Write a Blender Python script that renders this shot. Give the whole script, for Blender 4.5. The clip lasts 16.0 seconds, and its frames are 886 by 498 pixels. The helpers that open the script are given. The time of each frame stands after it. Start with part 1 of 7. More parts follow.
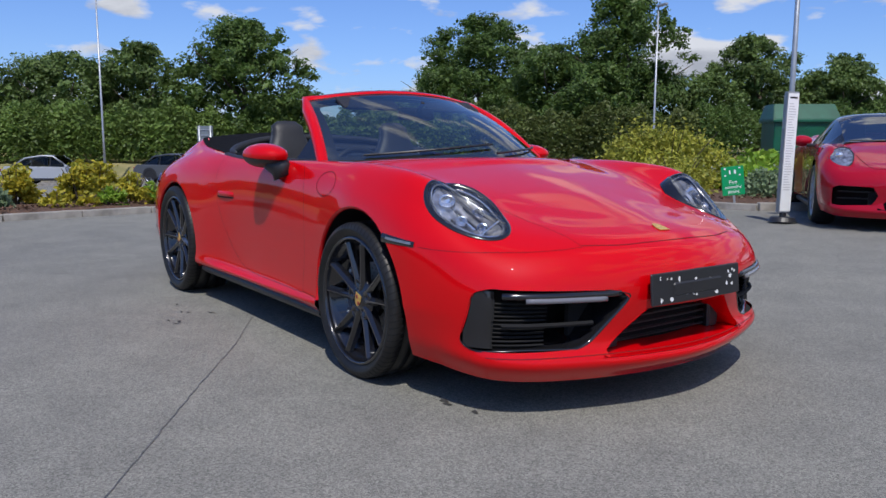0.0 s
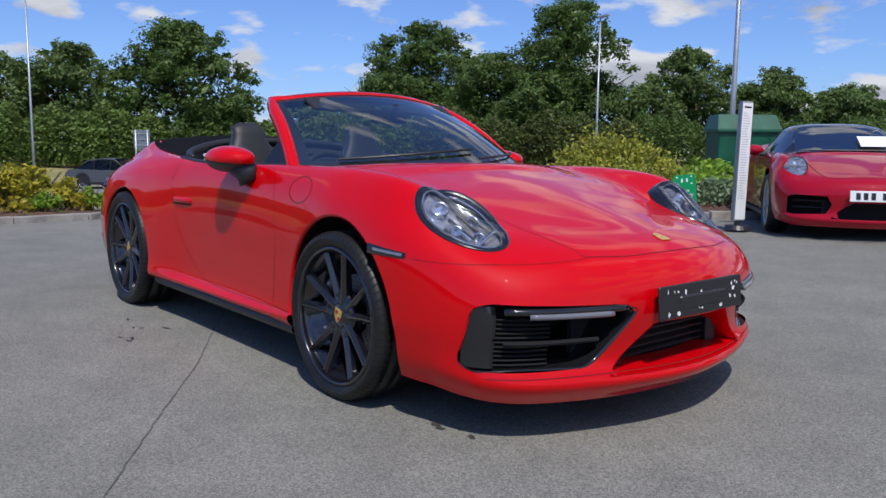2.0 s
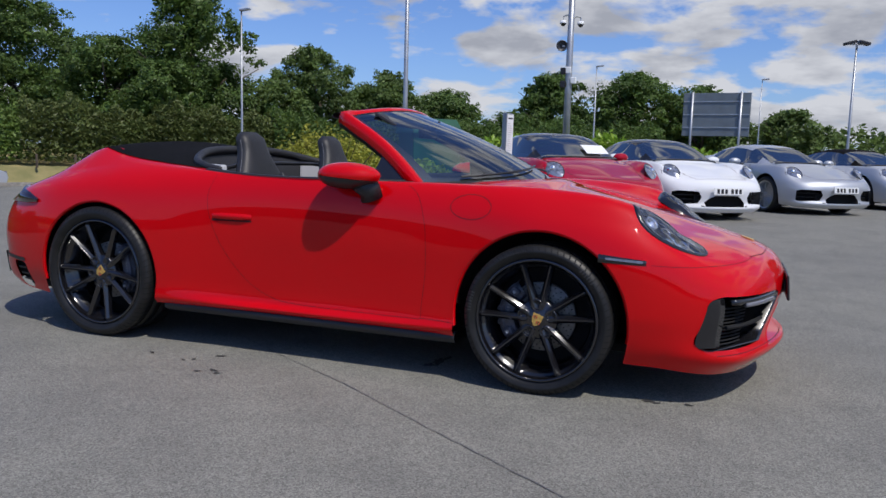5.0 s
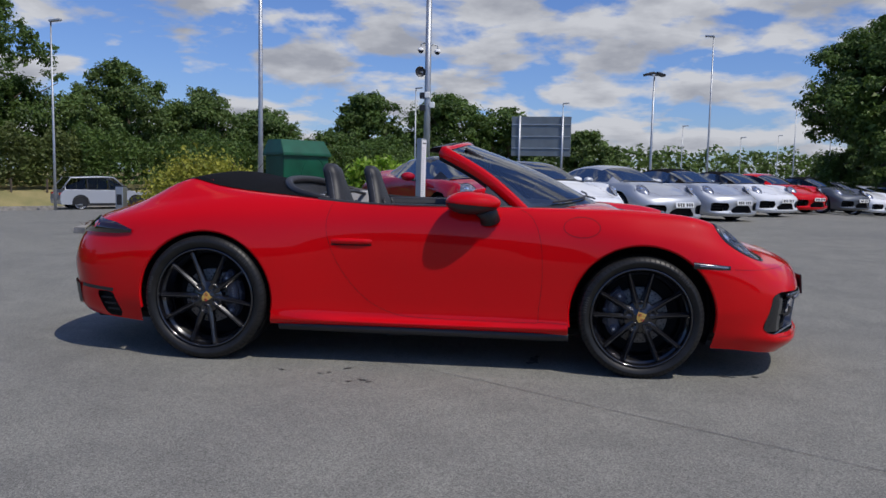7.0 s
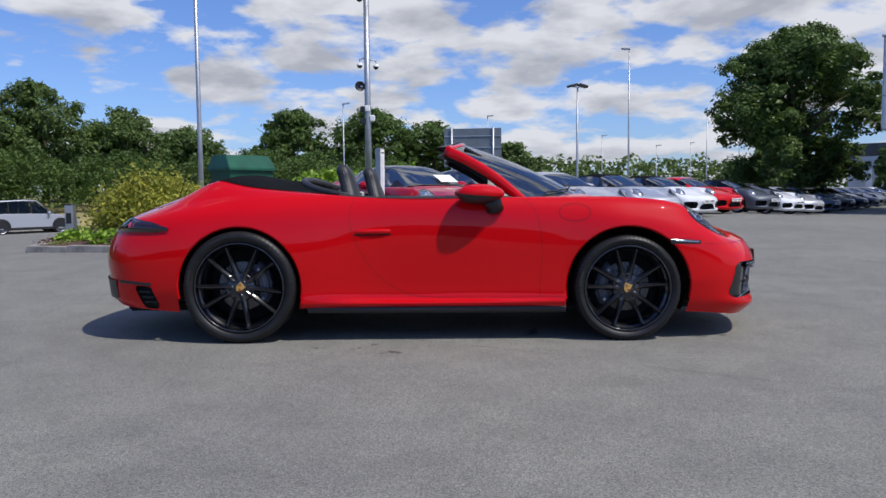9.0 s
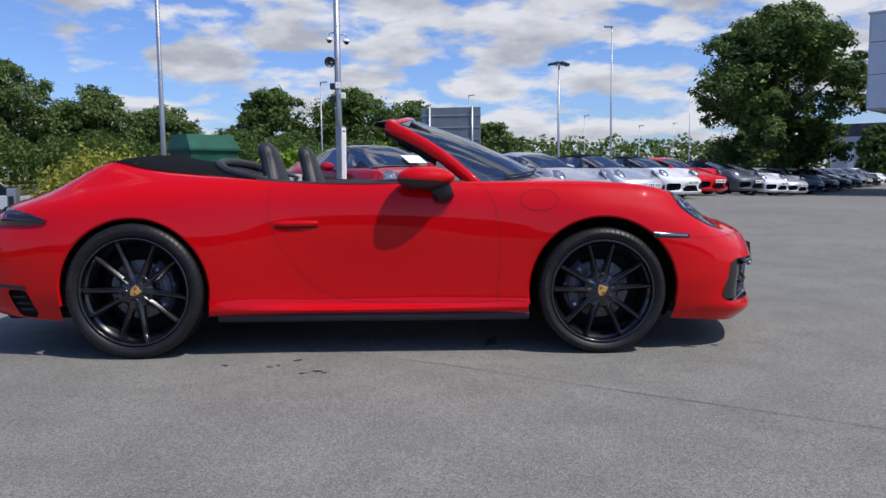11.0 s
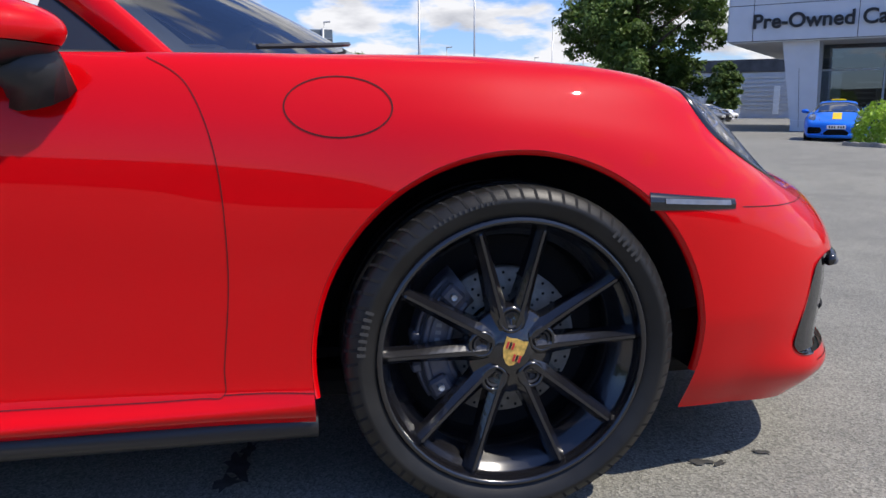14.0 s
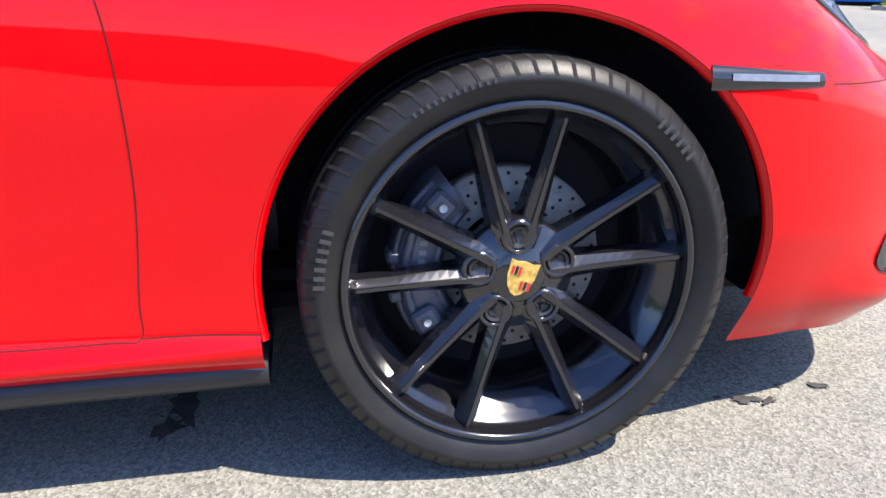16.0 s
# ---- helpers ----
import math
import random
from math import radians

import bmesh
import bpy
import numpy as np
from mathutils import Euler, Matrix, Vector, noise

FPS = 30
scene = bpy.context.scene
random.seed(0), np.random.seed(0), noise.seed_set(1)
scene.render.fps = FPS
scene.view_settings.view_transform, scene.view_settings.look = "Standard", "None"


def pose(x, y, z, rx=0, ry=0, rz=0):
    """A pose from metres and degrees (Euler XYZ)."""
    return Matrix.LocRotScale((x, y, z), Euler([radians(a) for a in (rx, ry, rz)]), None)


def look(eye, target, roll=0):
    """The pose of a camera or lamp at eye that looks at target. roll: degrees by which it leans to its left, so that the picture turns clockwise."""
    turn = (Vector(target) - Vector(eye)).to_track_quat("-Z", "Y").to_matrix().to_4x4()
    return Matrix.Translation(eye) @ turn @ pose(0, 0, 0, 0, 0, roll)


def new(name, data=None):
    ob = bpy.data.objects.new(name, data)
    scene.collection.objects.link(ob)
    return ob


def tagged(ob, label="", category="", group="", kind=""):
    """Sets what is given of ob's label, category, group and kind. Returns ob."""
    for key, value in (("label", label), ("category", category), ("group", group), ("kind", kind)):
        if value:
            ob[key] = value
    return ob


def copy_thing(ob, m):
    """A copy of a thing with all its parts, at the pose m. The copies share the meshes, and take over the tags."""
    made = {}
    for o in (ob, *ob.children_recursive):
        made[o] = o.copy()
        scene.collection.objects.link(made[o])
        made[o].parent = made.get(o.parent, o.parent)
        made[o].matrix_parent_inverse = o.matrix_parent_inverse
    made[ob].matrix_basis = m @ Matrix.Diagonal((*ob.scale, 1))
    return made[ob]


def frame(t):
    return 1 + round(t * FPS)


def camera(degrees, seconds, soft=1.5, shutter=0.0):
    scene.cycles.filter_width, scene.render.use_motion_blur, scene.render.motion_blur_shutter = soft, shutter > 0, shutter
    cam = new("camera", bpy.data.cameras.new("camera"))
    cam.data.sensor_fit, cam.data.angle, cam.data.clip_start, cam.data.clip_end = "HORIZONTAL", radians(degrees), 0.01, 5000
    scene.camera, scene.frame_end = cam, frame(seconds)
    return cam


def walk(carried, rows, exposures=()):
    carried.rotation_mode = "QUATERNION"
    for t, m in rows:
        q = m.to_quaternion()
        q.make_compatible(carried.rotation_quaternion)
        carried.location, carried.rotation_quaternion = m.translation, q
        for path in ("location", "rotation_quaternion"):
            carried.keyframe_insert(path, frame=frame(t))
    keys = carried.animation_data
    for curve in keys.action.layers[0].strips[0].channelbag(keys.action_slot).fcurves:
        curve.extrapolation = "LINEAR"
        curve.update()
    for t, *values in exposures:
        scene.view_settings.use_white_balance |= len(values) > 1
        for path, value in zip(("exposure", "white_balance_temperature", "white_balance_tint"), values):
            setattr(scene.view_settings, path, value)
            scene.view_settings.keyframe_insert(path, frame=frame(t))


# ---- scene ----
cam = camera(60.1, 16.0)
PATH = [
    (0, (4.042, -2.461, 0.985), (2.429, -1.308, 0.718), 0.2),
    (0.5, (3.942, -2.396, 0.981), (2.336, -1.232, 0.722), 0.1),
    (1, (3.886, -2.371, 0.975), (2.295, -1.186, 0.724), 0.1),
    (1.5, (3.849, -2.388, 0.971), (2.284, -1.168, 0.721), 0.3),
    (2, (3.756, -2.478, 0.97), (2.235, -1.203, 0.723), 0.7),
    (2.5, (3.581, -2.745, 1.015), (2.151, -1.368, 0.773), 1.4),
    (3, (3.307, -3.007, 1.015), (2.028, -1.49, 0.767), 1.7),
    (3.5, (2.999, -3.267, 1.028), (1.86, -1.642, 0.781), 1.8),
    (4, (2.688, -3.595, 1.054), (1.71, -1.867, 0.811), 1.7),
    (4.2, (2.554, -3.701, 1.043), (1.638, -1.94, 0.799), 1.7),
    (6.3, (1.092, -4.862, 1.092), (0.696, -2.914, 0.871), 1.3),
    (6.5, (0.954, -4.962, 1.105), (0.608, -3.004, 0.894), 1.3),
    (7, (0.587, -5.092, 1.073), (0.375, -3.112, 0.885), 1.2),
    (7.5, (0.303, -5.288, 1.04), (0.204, -3.296, 0.891), 0.9),
    (8, (0.145, -5.548, 1.001), (0.096, -3.553, 0.869), 0.1),
    (8.5, (0.117, -5.647, 0.979), (0.087, -3.652, 0.835), -0.4),
    (9, (0.105, -5.708, 0.948), (0.087, -3.714, 0.799), -0.5),
    (9.2, (0.088, -5.731, 0.948), (0.078, -3.737, 0.796), -0.5),
    (11.3, (0.39, -4.627, 0.962), (0.433, -2.638, 0.759), -0.5),
    (11.5, (0.425, -4.439, 0.943), (0.498, -2.45, 0.739), -0.3),
    (12, (0.526, -3.908, 0.939), (0.692, -1.926, 0.733), -0.3),
    (12.5, (0.557, -3.466, 0.961), (0.816, -1.495, 0.744), 0.0),
    (13, (0.668, -2.992, 0.902), (1.006, -1.036, 0.656), -0.2),
    (13.5, (0.75, -2.614, 0.858), (1.113, -0.669, 0.569), -0.2),
    (14, (0.814, -2.296, 0.811), (1.185, -0.365, 0.447), -0.1),
    (14.5, (0.87, -2.092, 0.744), (1.251, -0.179, 0.299), 0.0),
    (15, (0.943, -2.005, 0.721), (1.273, -0.108, 0.183), -0.4),
    (15.5, (0.954, -1.969, 0.733), (1.295, -0.099, 0.112), -0.3),
    (16, (0.914, -1.934, 0.775), (1.254, -0.086, 0.091), -0.3),
]
walk(cam, [(t, look(eye, target, roll)) for t, eye, target, roll in PATH],
     [(0, 0.0, 6450, 10), (2, 0.0, 6500, 10), (3, -0.12, 6500, 10), (4, -0.10, 6550, 10), (7, -0.28, 6600, 10), (9, 0.04, 6600, 10), (12, 0.10, 6650, 10), (13, 0.16, 6750, 10), (14, 0.42, 6900, 10), (15, 1.24, 7050, 10), (16, 1.58, 7100, 10)])


# ---- light ----
SUN_DIR = Vector((0.42, -0.29, 0.80)).normalized()   # towards the sun
world = bpy.data.worlds.new("sky")
scene.world = world
world.use_nodes = True


def make_sky():
    nt = world.node_tree
    nt.nodes.clear()
    N, L = nt.nodes.new, nt.links.new
    out, bg = N("ShaderNodeOutputWorld"), N("ShaderNodeBackground")
    sky = N("ShaderNodeTexSky")
    sky.sky_type, sky.sun_disc = "NISHITA", False
    sky.sun_elevation = math.asin(SUN_DIR.z)
    sky.sun_rotation = math.atan2(SUN_DIR.x, SUN_DIR.y)
    sky.air_density, sky.dust_density, sky.ozone_density = 1.0, 0.6, 2.0
    tc, sep = N("ShaderNodeTexCoord"), N("ShaderNodeSeparateXYZ")
    L(tc.outputs["Generated"], sep.inputs[0])
    # heaped clouds on a flat layer overhead, closing up towards the horizon
    def layer(lift, scale, detail, rough):
        zz = N("ShaderNodeMath"); zz.operation = "MAXIMUM"; zz.inputs[1].default_value = 0.0
        L(sep.outputs["Z"], zz.inputs[0])
        dn = N("ShaderNodeMath"); dn.operation = "ADD"; dn.inputs[1].default_value = 0.50
        L(zz.outputs[0], dn.inputs[0])
        dv = N("ShaderNodeMath"); dv.operation = "DIVIDE"; dv.inputs[0].default_value = 0.72
        L(dn.outputs[0], dv.inputs[1])
        flat = N("ShaderNodeVectorMath"); flat.operation = "SCALE"
        L(tc.outputs["Generated"], flat.inputs[0]); L(dv.outputs[0], flat.inputs["Scale"])
        mp = N("ShaderNodeMapping")
        mp.inputs["Location"].default_value = (CLOUD_SHIFT[0], CLOUD_SHIFT[1], CLOUD_SHIFT[2] + lift)
        mp.inputs["Scale"].default_value = (1.0, 1.0, 2.9)
        L(flat.outputs[0], mp.inputs[0])
        n = N("ShaderNodeTexNoise")
        n.inputs["Scale"].default_value, n.inputs["Detail"].default_value, n.inputs["Roughness"].default_value = scale, detail, rough
        n.inputs["Distortion"].default_value = 0.15
        L(mp.outputs[0], n.inputs["Vector"])
        return n.outputs["Fac"]

    dot = N("ShaderNodeVectorMath"); dot.operation = "DOT_PRODUCT"; dot.inputs[1].default_value = CLOUD_LEAN
    L(tc.outputs["Generated"], dot.inputs[0])
    add = N("ShaderNodeMath"); add.operation = "ADD"
    L(layer(0.0, 7.4, 12.0, 0.52), add.inputs[0]); L(dot.outputs["Value"], add.inputs[1])
    ramp = N("ShaderNodeValToRGB")
    ramp.color_ramp.elements[0].position, ramp.color_ramp.elements[1].position = 0.495, 0.585
    L(add.outputs[0], ramp.inputs[0])
    # the same heaps, looked at a little lower, shade their undersides
    shade = N("ShaderNodeValToRGB")
    shade.color_ramp.elements[0].position, shade.color_ramp.elements[1].position = 0.46, 0.66
    shade.color_ramp.elements[0].color = (0.98, 1.02, 1.12, 1)
    shade.color_ramp.elements[1].color = (0.56, 0.60, 0.71, 1)
    L(layer(0.07, 7.4, 8.0, 0.52), shade.inputs[0])
    gain = N("ShaderNodeVectorMath"); gain.operation = "SCALE"; gain.inputs["Scale"].default_value = SKY_GAIN
    L(sky.outputs[0], gain.inputs[0])
    tint = N("ShaderNodeVectorMath"); tint.operation = "MULTIPLY"; tint.inputs[1].default_value = SKY_TINT
    L(gain.outputs[0], tint.inputs[0])
    cl = N("ShaderNodeVectorMath"); cl.operation = "SCALE"; cl.inputs["Scale"].default_value = CLOUD_GAIN
    L(shade.outputs[0], cl.inputs[0])
    mix = N("ShaderNodeMix"); mix.data_type = "RGBA"
    L(ramp.outputs[0], mix.inputs["Factor"])
    L(tint.outputs[0], mix.inputs["A"]); L(cl.outputs[0], mix.inputs["B"])
    L(mix.outputs["Result"], bg.inputs["Color"])
    bg.inputs["Strength"].default_value = 1.0
    L(bg.outputs[0], out.inputs[0])


SKY_GAIN, CLOUD_GAIN, SKY_TINT = 0.106, 0.70, (0.68, 0.88, 1.36)
CLOUD_SHIFT, CLOUD_LEAN = (1.7, 0.35, 0.0), (0.05, 0.075, -0.10)
make_sky()
sun_data = bpy.data.lights.new("sun", "SUN")
sun_data.energy, sun_data.angle, sun_data.color = 3.6, radians(0.6), (1.0, 0.95, 0.88)
sun = new("sun", sun_data)
sun.matrix_world = look(SUN_DIR * 60, (0, 0, 0))


# ---- materials ----
def material(name, color, rough=0.5, metal=0.0, coat=0.0, vary=0.0, scale=8.0, bump=0.0, bump_scale=60.0, spec=0.5,
             coat_rough=0.02, color2=None, trans=0.0, random_obj=0.0):
    m = bpy.data.materials.new(name)
    m.use_nodes = True
    nt = m.node_tree
    b = nt.nodes["Principled BSDF"]
    b.inputs["Base Color"].default_value = (*color, 1)
    b.inputs["Roughness"].default_value, b.inputs["Metallic"].default_value = rough, metal
    b.inputs["Coat Weight"].default_value, b.inputs["Coat Roughness"].default_value = coat, coat_rough
    b.inputs["Specular IOR Level"].default_value = spec
    b.inputs["Transmission Weight"].default_value = trans
    N, L = nt.nodes.new, nt.links.new
    if vary or color2:
        tc = N("ShaderNodeTexCoord")
        n = N("ShaderNodeTexNoise"); n.inputs["Scale"].default_value, n.inputs["Detail"].default_value = scale, 6.0
        L(tc.outputs["Object"], n.inputs["Vector"])
        mx = N("ShaderNodeMix"); mx.data_type = "RGBA"
        lo = color2 or tuple(c * (1 - vary) for c in color)
        hi = color if color2 else tuple(min(1, c * (1 + vary)) for c in color)
        mx.inputs["A"].default_value, mx.inputs["B"].default_value = (*lo, 1), (*hi, 1)
        rp = N("ShaderNodeValToRGB"); rp.color_ramp.elements[0].position, rp.color_ramp.elements[1].position = 0.35, 0.65
        L(n.outputs["Fac"], rp.inputs[0]); L(rp.outputs[0], mx.inputs["Factor"])
        last = mx.outputs["Result"]
        if random_obj:
            hsv, oi = N("ShaderNodeHueSaturation"), N("ShaderNodeObjectInfo")
            mr = N("ShaderNodeMapRange"); mr.inputs["To Min"].default_value, mr.inputs["To Max"].default_value = 1 - random_obj, 1 + random_obj
            L(oi.outputs["Random"], mr.inputs["Value"]); L(mr.outputs[0], hsv.inputs["Value"]); L(last, hsv.inputs["Color"])
            last = hsv.outputs["Color"]
        L(last, b.inputs["Base Color"])
    if bump:
        tc2 = N("ShaderNodeTexCoord")
        n2 = N("ShaderNodeTexNoise"); n2.inputs["Scale"].default_value, n2.inputs["Detail"].default_value = bump_scale, 4.0
        bp = N("ShaderNodeBump"); bp.inputs["Strength"].default_value, bp.inputs["Distance"].default_value = bump, 0.01
        L(tc2.outputs["Object"], n2.inputs["Vector"]); L(n2.outputs["Fac"], bp.inputs["Height"]); L(bp.outputs[0], b.inputs["Normal"])
    return m


def leaf_material(name, c1, c2, rough=0.45):
    """Leaves: two greens mixed leaf by leaf, a little light through them."""
    m = bpy.data.materials.new(name)
    m.use_nodes = True
    nt = m.node_tree
    b = nt.nodes["Principled BSDF"]
    N, L = nt.nodes.new, nt.links.new
    geo, mx = N("ShaderNodeNewGeometry"), N("ShaderNodeMix")
    mx.data_type = "RGBA"
    mx.inputs["A"].default_value, mx.inputs["B"].default_value = (*c1, 1), (*c2, 1)
    L(geo.outputs["Random Per Island"], mx.inputs["Factor"])
    tc, n = N("ShaderNodeTexCoord"), N("ShaderNodeTexNoise")
    n.inputs["Scale"].default_value, n.inputs["Detail"].default_value = 0.6, 3.0
    L(tc.outputs["Object"], n.inputs["Vector"])
    mr = N("ShaderNodeMapRange"); mr.inputs["From Min"].default_value, mr.inputs["From Max"].default_value = 0.3, 0.7
    mr.inputs["To Min"].default_value, mr.inputs["To Max"].default_value = 0.85, 1.6
    L(n.outputs["Fac"], mr.inputs["Value"])
    sc = N("ShaderNodeVectorMath"); sc.operation = "SCALE"
    L(mx.outputs["Result"], sc.inputs[0]); L(mr.outputs[0], sc.inputs["Scale"])
    L(sc.outputs[0], b.inputs["Base Color"])
    b.inputs["Roughness"].default_value = rough
    b.inputs["Specular IOR Level"].default_value = 0.3
    tr, add, out = N("ShaderNodeBsdfTranslucent"), N("ShaderNodeMixShader"), nt.nodes["Material Output"]
    L(sc.outputs[0], tr.inputs["Color"])
    add.inputs[0].default_value = 0.38
    L(b.outputs[0], add.inputs[1]); L(tr.outputs[0], add.inputs[2]); L(add.outputs[0], out.inputs[0])
    return m


def glass_material(name, color, alpha=0.25, rough=0.0, ior=1.52, gain=1.0):
    """Car glass: part clear, part mirror-like."""
    m = bpy.data.materials.new(name)
    m.use_nodes = True
    nt = m.node_tree
    N, L = nt.nodes.new, nt.links.new
    nt.nodes.remove(nt.nodes["Principled BSDF"])
    tr, gl, mx, fr = N("ShaderNodeBsdfTransparent"), N("ShaderNodeBsdfGlossy"), N("ShaderNodeMixShader"), N("ShaderNodeFresnel")
    tr.inputs[0].default_value = (*color, 1)
    gl.inputs["Roughness"].default_value = rough
    fr.inputs["IOR"].default_value = ior
    ma = N("ShaderNodeMath"); ma.operation = "MULTIPLY_ADD"; ma.inputs[1].default_value, ma.inputs[2].default_value = gain, alpha
    ma.use_clamp = True
    L(fr.outputs[0], ma.inputs[0]); L(ma.outputs[0], mx.inputs[0])
    L(tr.outputs[0], mx.inputs[1]); L(gl.outputs[0], mx.inputs[2]); L(mx.outputs[0], nt.nodes["Material Output"].inputs[0])
    return m


def paint(name, color, flake=0.0, rough=0.3):
    m = material(name, color, rough=rough + .15, metal=flake, coat=1.0, coat_rough=0.012, spec=0.5 if flake else 0.05)
    m.node_tree.nodes["Principled BSDF"].inputs["Coat IOR"].default_value = 1.37
    return m


RED = paint("red_paint", (0.59, 0.0002, 0.003))
RED_DARK = paint("dark_red_paint", (0.36, 0.004, 0.018))
WHITE = paint("white_paint", (0.78, 0.79, 0.80))
SILVER = paint("silver_paint", (0.50, 0.52, 0.55), 0.6, 0.35)
GREY = paint("grey_paint", (0.10, 0.11, 0.125), 0.5, 0.35)
SLATE = paint("slate_paint", (0.09, 0.12, 0.17), 0.5, 0.35)
NAVY = paint("navy_paint", (0.02, 0.04, 0.10), 0.3, 0.35)
BLACKP = paint("black_paint", (0.014, 0.014, 0.016))
BLUE = paint("blue_paint", (0.01, 0.17, 0.75))
GREENP = paint("green_paint", (0.25, 0.5, 0.03))
YELLOW = paint("yellow_paint", (0.85, 0.6, 0.01))
BLACK_PL = material("black_plastic", (0.018, 0.018, 0.02), rough=0.42, bump=0.05, bump_scale=400)
GLOSS_BLACK = material("gloss_black", (0.010, 0.010, 0.012), rough=0.16, coat=0.6)
# near-black, stands in for the shade in openings and behind the wheels
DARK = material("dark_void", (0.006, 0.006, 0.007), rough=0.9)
SEAM = material("panel_gap", (0.06, 0.002, 0.003), rough=0.9)
RUBBER = material("tyre_rubber", (0.012, 0.0118, 0.0115), rough=0.44, spec=0.36, vary=0.3, scale=14, bump=0.05, bump_scale=300)
RIM = material("black_alloy", (0.007, 0.007, 0.009), rough=0.2, coat=1.0, coat_rough=0.07, spec=0.45)
DISC = material("brake_disc", (0.27, 0.255, 0.23), rough=0.5, metal=0.3, vary=0.2, scale=40)
CALIPER = material("caliper_grey", (0.085, 0.09, 0.115), rough=0.42, metal=0.2, vary=0.2, scale=30)
CHROME = material("chrome", (0.75, 0.75, 0.77), rough=0.12, metal=1.0)
STEEL = material("galvanised_steel", (0.42, 0.44, 0.46), rough=0.45, metal=0.7, vary=0.12, scale=3, bump=0.05)
LEATHER = material("black_leather", (0.022, 0.022, 0.024), rough=0.5, vary=0.15, scale=10, bump=0.15, bump_scale=250)
FABRIC = material("black_soft_top_fabric", (0.007, 0.007, 0.008), rough=0.95, spec=0.1, bump=0.3, bump_scale=500)
STITCH = material("grey_stitching", (0.22, 0.22, 0.23), rough=0.7)
LIGHT_TRIM = material("light_grey_trim", (0.55, 0.55, 0.56), rough=0.5)
LENS = glass_material("lamp_lens", (0.95, 0.96, 0.98), 0.07)
SCREEN = glass_material("windscreen_glass", (0.62, 0.70, 0.67), 0.19)
DARKGLASS = glass_material("car_window_glass", (0.15, 0.17, 0.165), 0.02, ior=1.3, gain=0.45)
DRL = material("grey_lamp_bar", (0.20, 0.20, 0.22), rough=0.18, metal=0.3, coat=0.8, vary=0.15, scale=60)
BAR = material("daytime_bar", (0.16, 0.16, 0.18), rough=0.15, coat=0.8)
BOWL = material("lamp_bowl", (0.46, 0.47, 0.50), rough=0.18, metal=0.7, vary=0.6, scale=16)
MARK = material("sidewall_print", (0.040, 0.039, 0.038), rough=0.6)
LED = material("lamp_reflector", (0.8, 0.82, 0.85), rough=0.12, metal=0.9)
GOLD = material("badge_gold", (0.62, 0.40, 0.10), rough=0.35, metal=0.25, vary=0.3, scale=120)
BADGE_RED = material("badge_red", (0.55, 0.02, 0.03), rough=0.3, coat=0.5)
PLATE_W = material("plate_white", (0.80, 0.80, 0.78), rough=0.35)
INK = material("black_ink", (0.012, 0.012, 0.014), rough=0.5)
RESIDUE = material("adhesive_residue", (0.72, 0.72, 0.70), rough=0.8)
TAIL_RED = material("red_tail_lamp", (0.30, 0.008, 0.010), rough=0.12, coat=1.0)
TAIL = material("smoked_red_lamp", (0.016, 0.006, 0.008), rough=0.08, coat=1.0)
PAPER = material("paper_white", (0.82, 0.83, 0.82), rough=0.7)
GREEN_CAB = material("green_cabinet_paint", (0.006, 0.085, 0.045), rough=0.4, vary=0.2, scale=2.5, bump=0.05, bump_scale=20)
SIGN_GREEN = material("sign_green", (0.0, 0.30, 0.10), rough=0.4)
CONC = material("concrete_kerb", (0.29, 0.27, 0.24), rough=0.85, vary=0.25, scale=6, bump=0.4, bump_scale=90)
BARK = material("bark", (0.09, 0.07, 0.05), rough=0.9, vary=0.35, scale=5, bump=0.8, bump_scale=12)
MULCH = material("bark_mulch", (0.10, 0.055, 0.035), rough=0.95, vary=0.5, scale=25, bump=1.0, bump_scale=45)
GRASS = material("dry_grass", (0.33, 0.27, 0.12), rough=0.95, color2=(0.19, 0.18, 0.07), scale=0.7, bump=0.6, bump_scale=30)
CLAD = material("grey_cladding", (0.60, 0.62, 0.66), rough=0.42, metal=0.05, vary=0.03, scale=1.5)
CLAD_DARK = material("cladding_joint", (0.05, 0.055, 0.06), rough=0.7)
SOFFIT = material("soffit_panel", (0.55, 0.56, 0.57), rough=0.5, vary=0.05, scale=2)
SHOPGLASS = glass_material("showroom_glass", (0.35, 0.40, 0.42), 0.12)
DARK_WALL = material("dark_interior_wall", (0.08, 0.08, 0.085), rough=0.7, vary=0.3, scale=1.0)
REFLECTED_WALL = material("reflected_wall_render", (0.17, 0.17, 0.16), rough=0.9, vary=0.25, scale=0.4, bump=0.2, bump_scale=20)
OAK = leaf_material("oak_leaves", (0.050, 0.094, 0.019), (0.110, 0.168, 0.042))
HEDGE = leaf_material("hedge_leaves", (0.085, 0.14, 0.028), (0.15, 0.215, 0.055))
BRAMBLE = leaf_material("bramble_leaves", (0.062, 0.088, 0.022), (0.12, 0.145, 0.045))
WILLOW = leaf_material("light_tree_leaves", (0.07, 0.115, 0.028), (0.14, 0.20, 0.06))
LAUREL = leaf_material("laurel_leaves", (0.14, 0.26, 0.025), (0.30, 0.42, 0.06), 0.3)
GOLDLEAF = leaf_material("golden_shrub_leaves", (0.22, 0.24, 0.03), (0.50, 0.40, 0.04))
BROWNLEAF = leaf_material("olive_brown_shrub_leaves", (0.17, 0.20, 0.030), (0.40, 0.38, 0.06))
GREYLEAF = leaf_material("grey_green_shrub_leaves", (0.11, 0.17, 0.08), (0.25, 0.32, 0.19))


